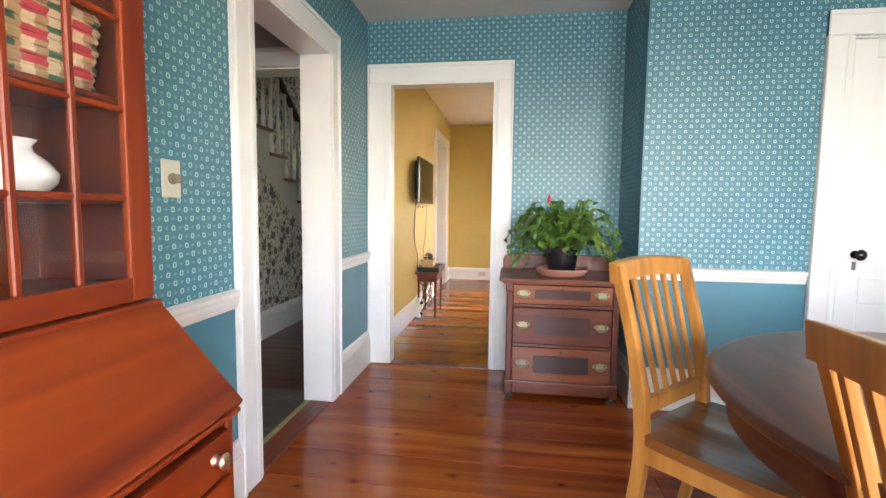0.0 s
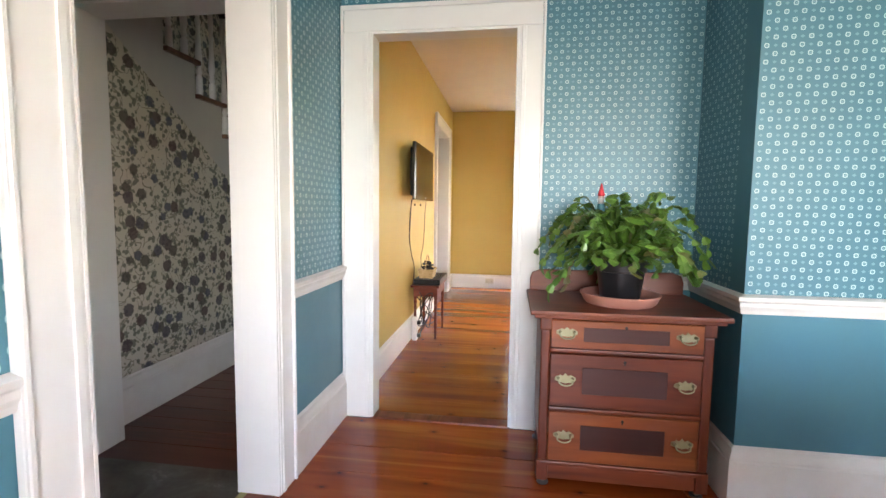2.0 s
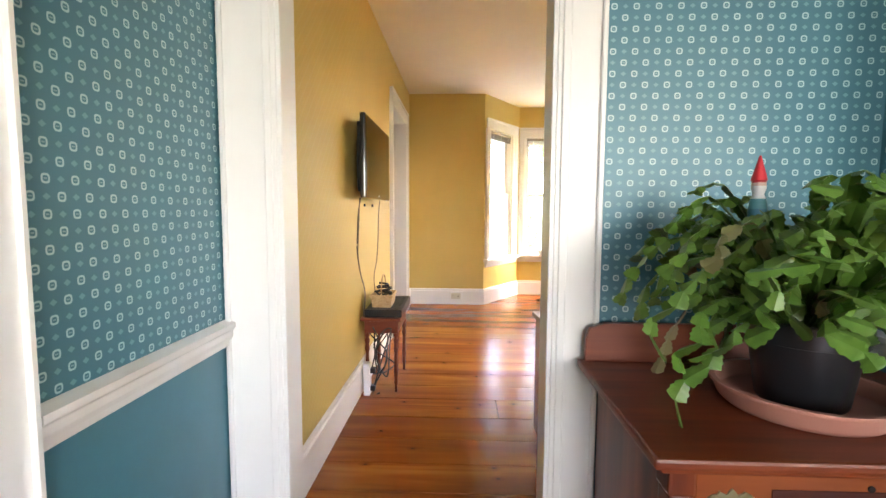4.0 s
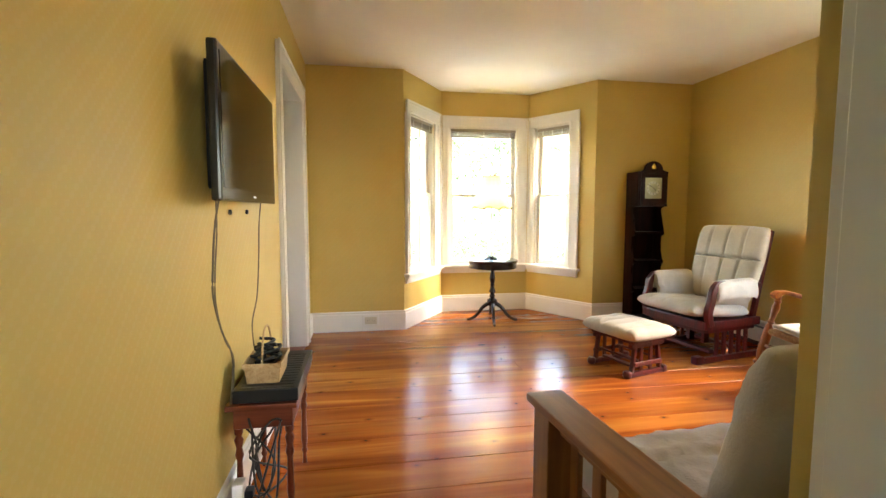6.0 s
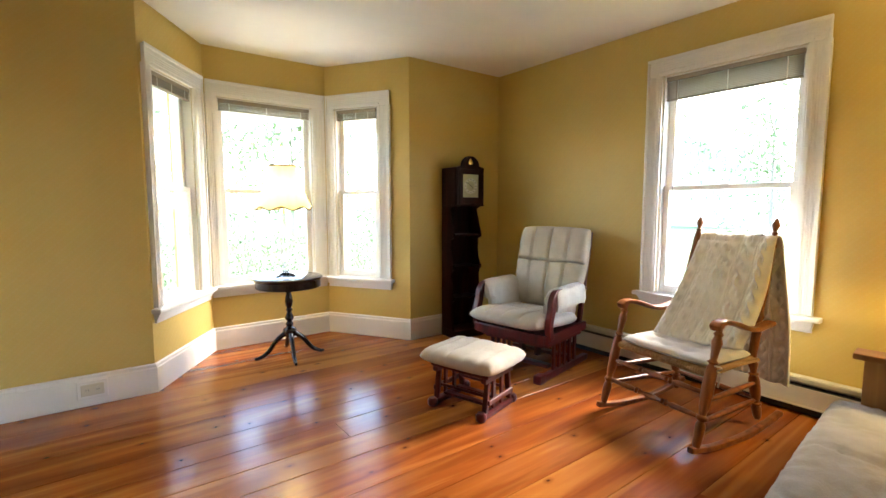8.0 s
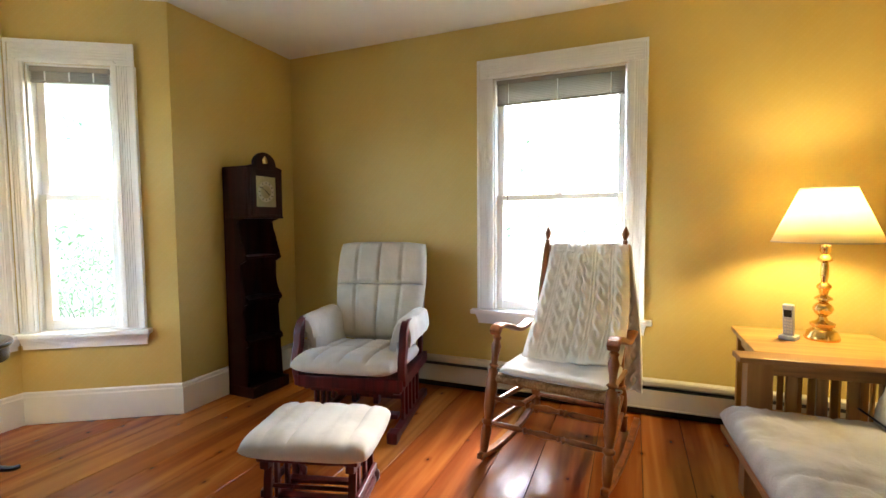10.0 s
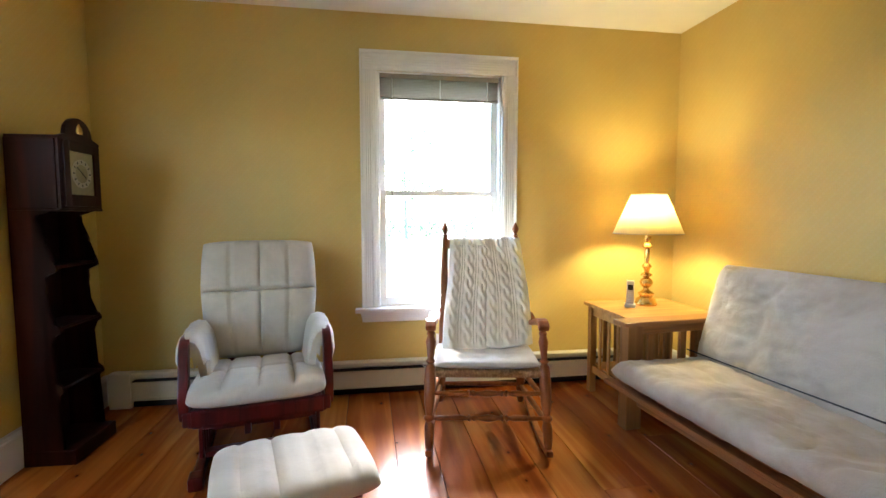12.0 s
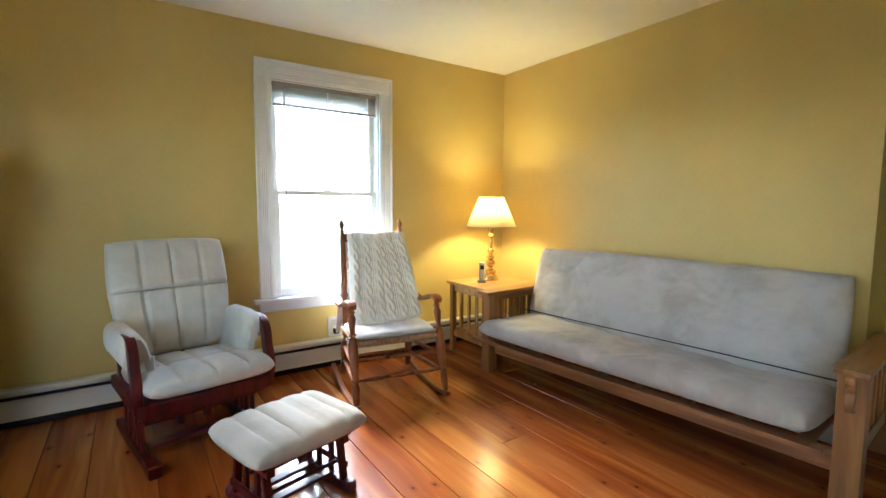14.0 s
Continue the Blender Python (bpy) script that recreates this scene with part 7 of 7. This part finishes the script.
# ---- dimmer switch on the papered wall ----
sw = thing("dimmer_switch", pose(DW + 0.0012, 2.20, 1.218, 0, 0, -90), "cream wall plate with a round clear dimmer knob", "light switch")
boxpart("wall_plate", -0.039, 0.039, 0.0, 0.007, -0.057, 0.057, IVORY, sw, bevel=0.003)
bm = bmesh.new()
lathe(bm, [(0.017, 0), (0.017, 0.005), (0.013, 0.007), (0.014, 0.022), (0.011, 0.025)], Matrix.Translation((0, 0.007, 0)) @ Matrix.Rotation(radians(-90), 4, "X"), 20)
part("knob", bm, mat("clear brown knob", (0.25, 0.2, 0.14), 0.15), sw, smooth=True)

# ---- outside ----
BARK = paint("grey-brown bark", (0.26, 0.23, 0.19), 0.95, 0.1, 0.8)


def folmat(name, a, b):
    m = mat(name, a, 0.7)
    g = G(m)
    g.color(g.mix(g.t.nodes.new("ShaderNodeNewGeometry").outputs["Random Per Island"], a, b))
    return m


FOL = folmat("leaves", (0.13, 0.18, 0.08), (0.22, 0.28, 0.14))


def tree(x, y, h, r, seed, n=1500, low=0.35):
    rt_ = random.Random(seed)
    t = thing("tree", pose(x, y, -0.6), "leafy green tree seen through the window", "tree", "trees outside")
    bm = bmesh.new()
    tube(bm, [(0, 0, 0), (0.1, 0.05, h * 0.3), (0, 0.1, h * 0.6), (0.1, 0, h * 0.85)], [h * 0.016, h * 0.012, h * 0.008, h * 0.003], 8)
    for i in range(7):
        a, z = i * 2.4, h * (0.35 + 0.07 * i)
        tube(bm, [(0, 0.05, z), (0.5 * r * math.cos(a), 0.5 * r * math.sin(a), z + 0.25 * r), (0.85 * r * math.cos(a), 0.85 * r * math.sin(a), z + 0.4 * r)], [h * 0.006, h * 0.004, h * 0.002], 6)
    part("trunk", bm, BARK, t, smooth=True)
    bm = bmesh.new()
    cl = [(rt_.gauss(0, r * 0.45), rt_.gauss(0, r * 0.45), h * rt_.uniform(low, 0.97), r * rt_.uniform(0.25, 0.5)) for _ in range(22)]
    for i in range(n):
        cx, cy, cz, cr = cl[i % 22]
        v = Vector((rt_.gauss(0, 1), rt_.gauss(0, 1), rt_.gauss(0, 1)))
        v.normalize()
        v *= cr * rt_.uniform(0.6, 1.0)
        p = Vector((cx, cy, cz)) + v
        s = rt_.uniform(0.05, 0.12) * (1 + h / 12)
        e = Euler([rt_.uniform(0, 6.3) for _ in range(3)]).to_matrix()
        bm.faces.new([bm.verts.new(p + e @ Vector(c)) for c in ((-s, 0, 0), (0, -s * 0.5, 0.02), (s, 0, 0), (0, s * 0.5, 0.02))])
    part("crown", bm, FOL, t)
    return t


tree(2.5, 30.0, 9.0, 4.5, 1, 2600, 0.12)
tree(9.5, 33.0, 9.0, 4.5, 2, 2600, 0.12)
tree(-4.5, 31.0, 9.0, 4.5, 3, 2600, 0.12)
tree(34.0, 16.0, 9.5, 4.8, 4, 2600, 0.12)
tree(36.0, 4.0, 9.0, 4.5, 5, 2600, 0.12)
for i, (x, y) in enumerate([(-1.4, 12.6), (0.0, 12.9), (1.3, 12.5), (2.7, 12.8), (4.0, 12.6)]):
    rb_ = random.Random(30 + i)
    s_ = thing("shrub", pose(x, y, -0.6), "loose green garden shrub beyond the porch", "shrub", "shrubs beyond the porch")
    bm = bmesh.new()
    for k in range(9):
        a = k * 0.7
        tube(bm, [(0, 0, 0), (0.3 * math.cos(a), 0.3 * math.sin(a), 0.6), (0.5 * math.cos(a), 0.5 * math.sin(a), 1.1)], [0.02, 0.012, 0.005], 5)
    part("branches", bm, BARK, s_)
    bm = bmesh.new()
    for k in range(1100):
        v = Vector((rb_.gauss(0, 1), rb_.gauss(0, 1), rb_.gauss(0, 1))).normalized() * rb_.uniform(0.4, 1.0)
        p = Vector((v.x * 0.8, v.y * 0.6, 0.85 + v.z * 0.75 + 0.1 * rb_.random()))
        q = rb_.uniform(0.02, 0.04)
        e = Euler([rb_.uniform(0, 6.3) for _ in range(3)]).to_matrix()
        bm.faces.new([bm.verts.new(p + e @ Vector(c)) for c in ((-q, 0, 0), (0, -q * 0.5, 0.01), (q, 0, 0), (0, q * 0.5, 0.01))])
    part("foliage", bm, FOL, s_)

# white porch before the bay
po = thing("porch", pose(0, 0, 0), "white painted porch roof, posts and rail outside the bay window", "porch")
boxpart("porch_floor", -1.6, 3.8, 9.7, 11.4, -0.6, -0.05, OUTSIDE, po, bevel=0)
boxpart("porch_roof", -1.8, 4.0, 10.2, 11.6, 2.62, 2.72, OUTSIDE, po, bevel=0)
boxpart("fascia", -1.8, 4.0, 11.5, 11.6, 2.36, 2.62, OUTSIDE, po, bevel=0)
for x in (-1.5, 3.7):
    boxpart("post", x - 0.06, x + 0.06, 11.38, 11.5, -0.6, 2.62, OUTSIDE, po)
# the neighbour's white house
nb = thing("neighbour_house", pose(44, 26, -0.6), "white clapboard house with a grey roof beyond the east window", "house")
boxpart("walls", 0, 9, -5, 5, 0, 5.0, OUTSIDE, nb, bevel=0)
bm = bmesh.new()
pts = [(-0.4, -5.4, 5.0), (-0.4, 5.4, 5.0), (-0.4, 0, 8.4)]
P_ = [bm.verts.new(p) for p in pts]
Q_ = [bm.verts.new((9.4, p[1], p[2])) for p in pts]
bm.faces.new(P_)
bm.faces.new(Q_)
for i in range(3):
    bm.faces.new([P_[i], P_[(i + 1) % 3], Q_[(i + 1) % 3], Q_[i]])
part("roof", bm, paint("grey shingles", (0.42, 0.42, 0.43), 0.9, 0.1), nb)

# ---- floor boards, one by one ----
def lay(root, jobs, material, rng, ztop=0.0, clipfn=None):
    for a, b, y0, y1 in jobs:
        g = 0.0012
        dz = rng.uniform(-0.0012, 0.0)
        me = bpy.data.meshes.new("floor_board")
        h = 0.0016
        ring = [(a + g, y0 + g), (b - g, y0 + g), (b - g, y1 - g), (a + g, y1 - g)]
        inner = [(a + g + h, y0 + g + h), (b - g - h, y0 + g + h), (b - g - h, y1 - g - h), (a + g + h, y1 - g - h)]
        V = [(x, y, ztop - 0.016 + 0.0005) for x, y in ring] + [(x, y, ztop + dz - h) for x, y in ring] + [(x, y, ztop + dz) for x, y in inner]
        F = [(8, 9, 10, 11)]
        for i in range(4):
            j = (i + 1) % 4
            F += [(i, j, 4 + j, 4 + i), (4 + i, 4 + j, 8 + j, 8 + i)]
        me.from_pydata(V, [], F)
        me.materials.append(material)
        o = new("floor_board", me)
        o.parent = root


for k_, (root_, jobs_) in enumerate(FLOORS):
    lay(root_, jobs_, FLOOR_D if k_ == 0 else FLOOR, rng)
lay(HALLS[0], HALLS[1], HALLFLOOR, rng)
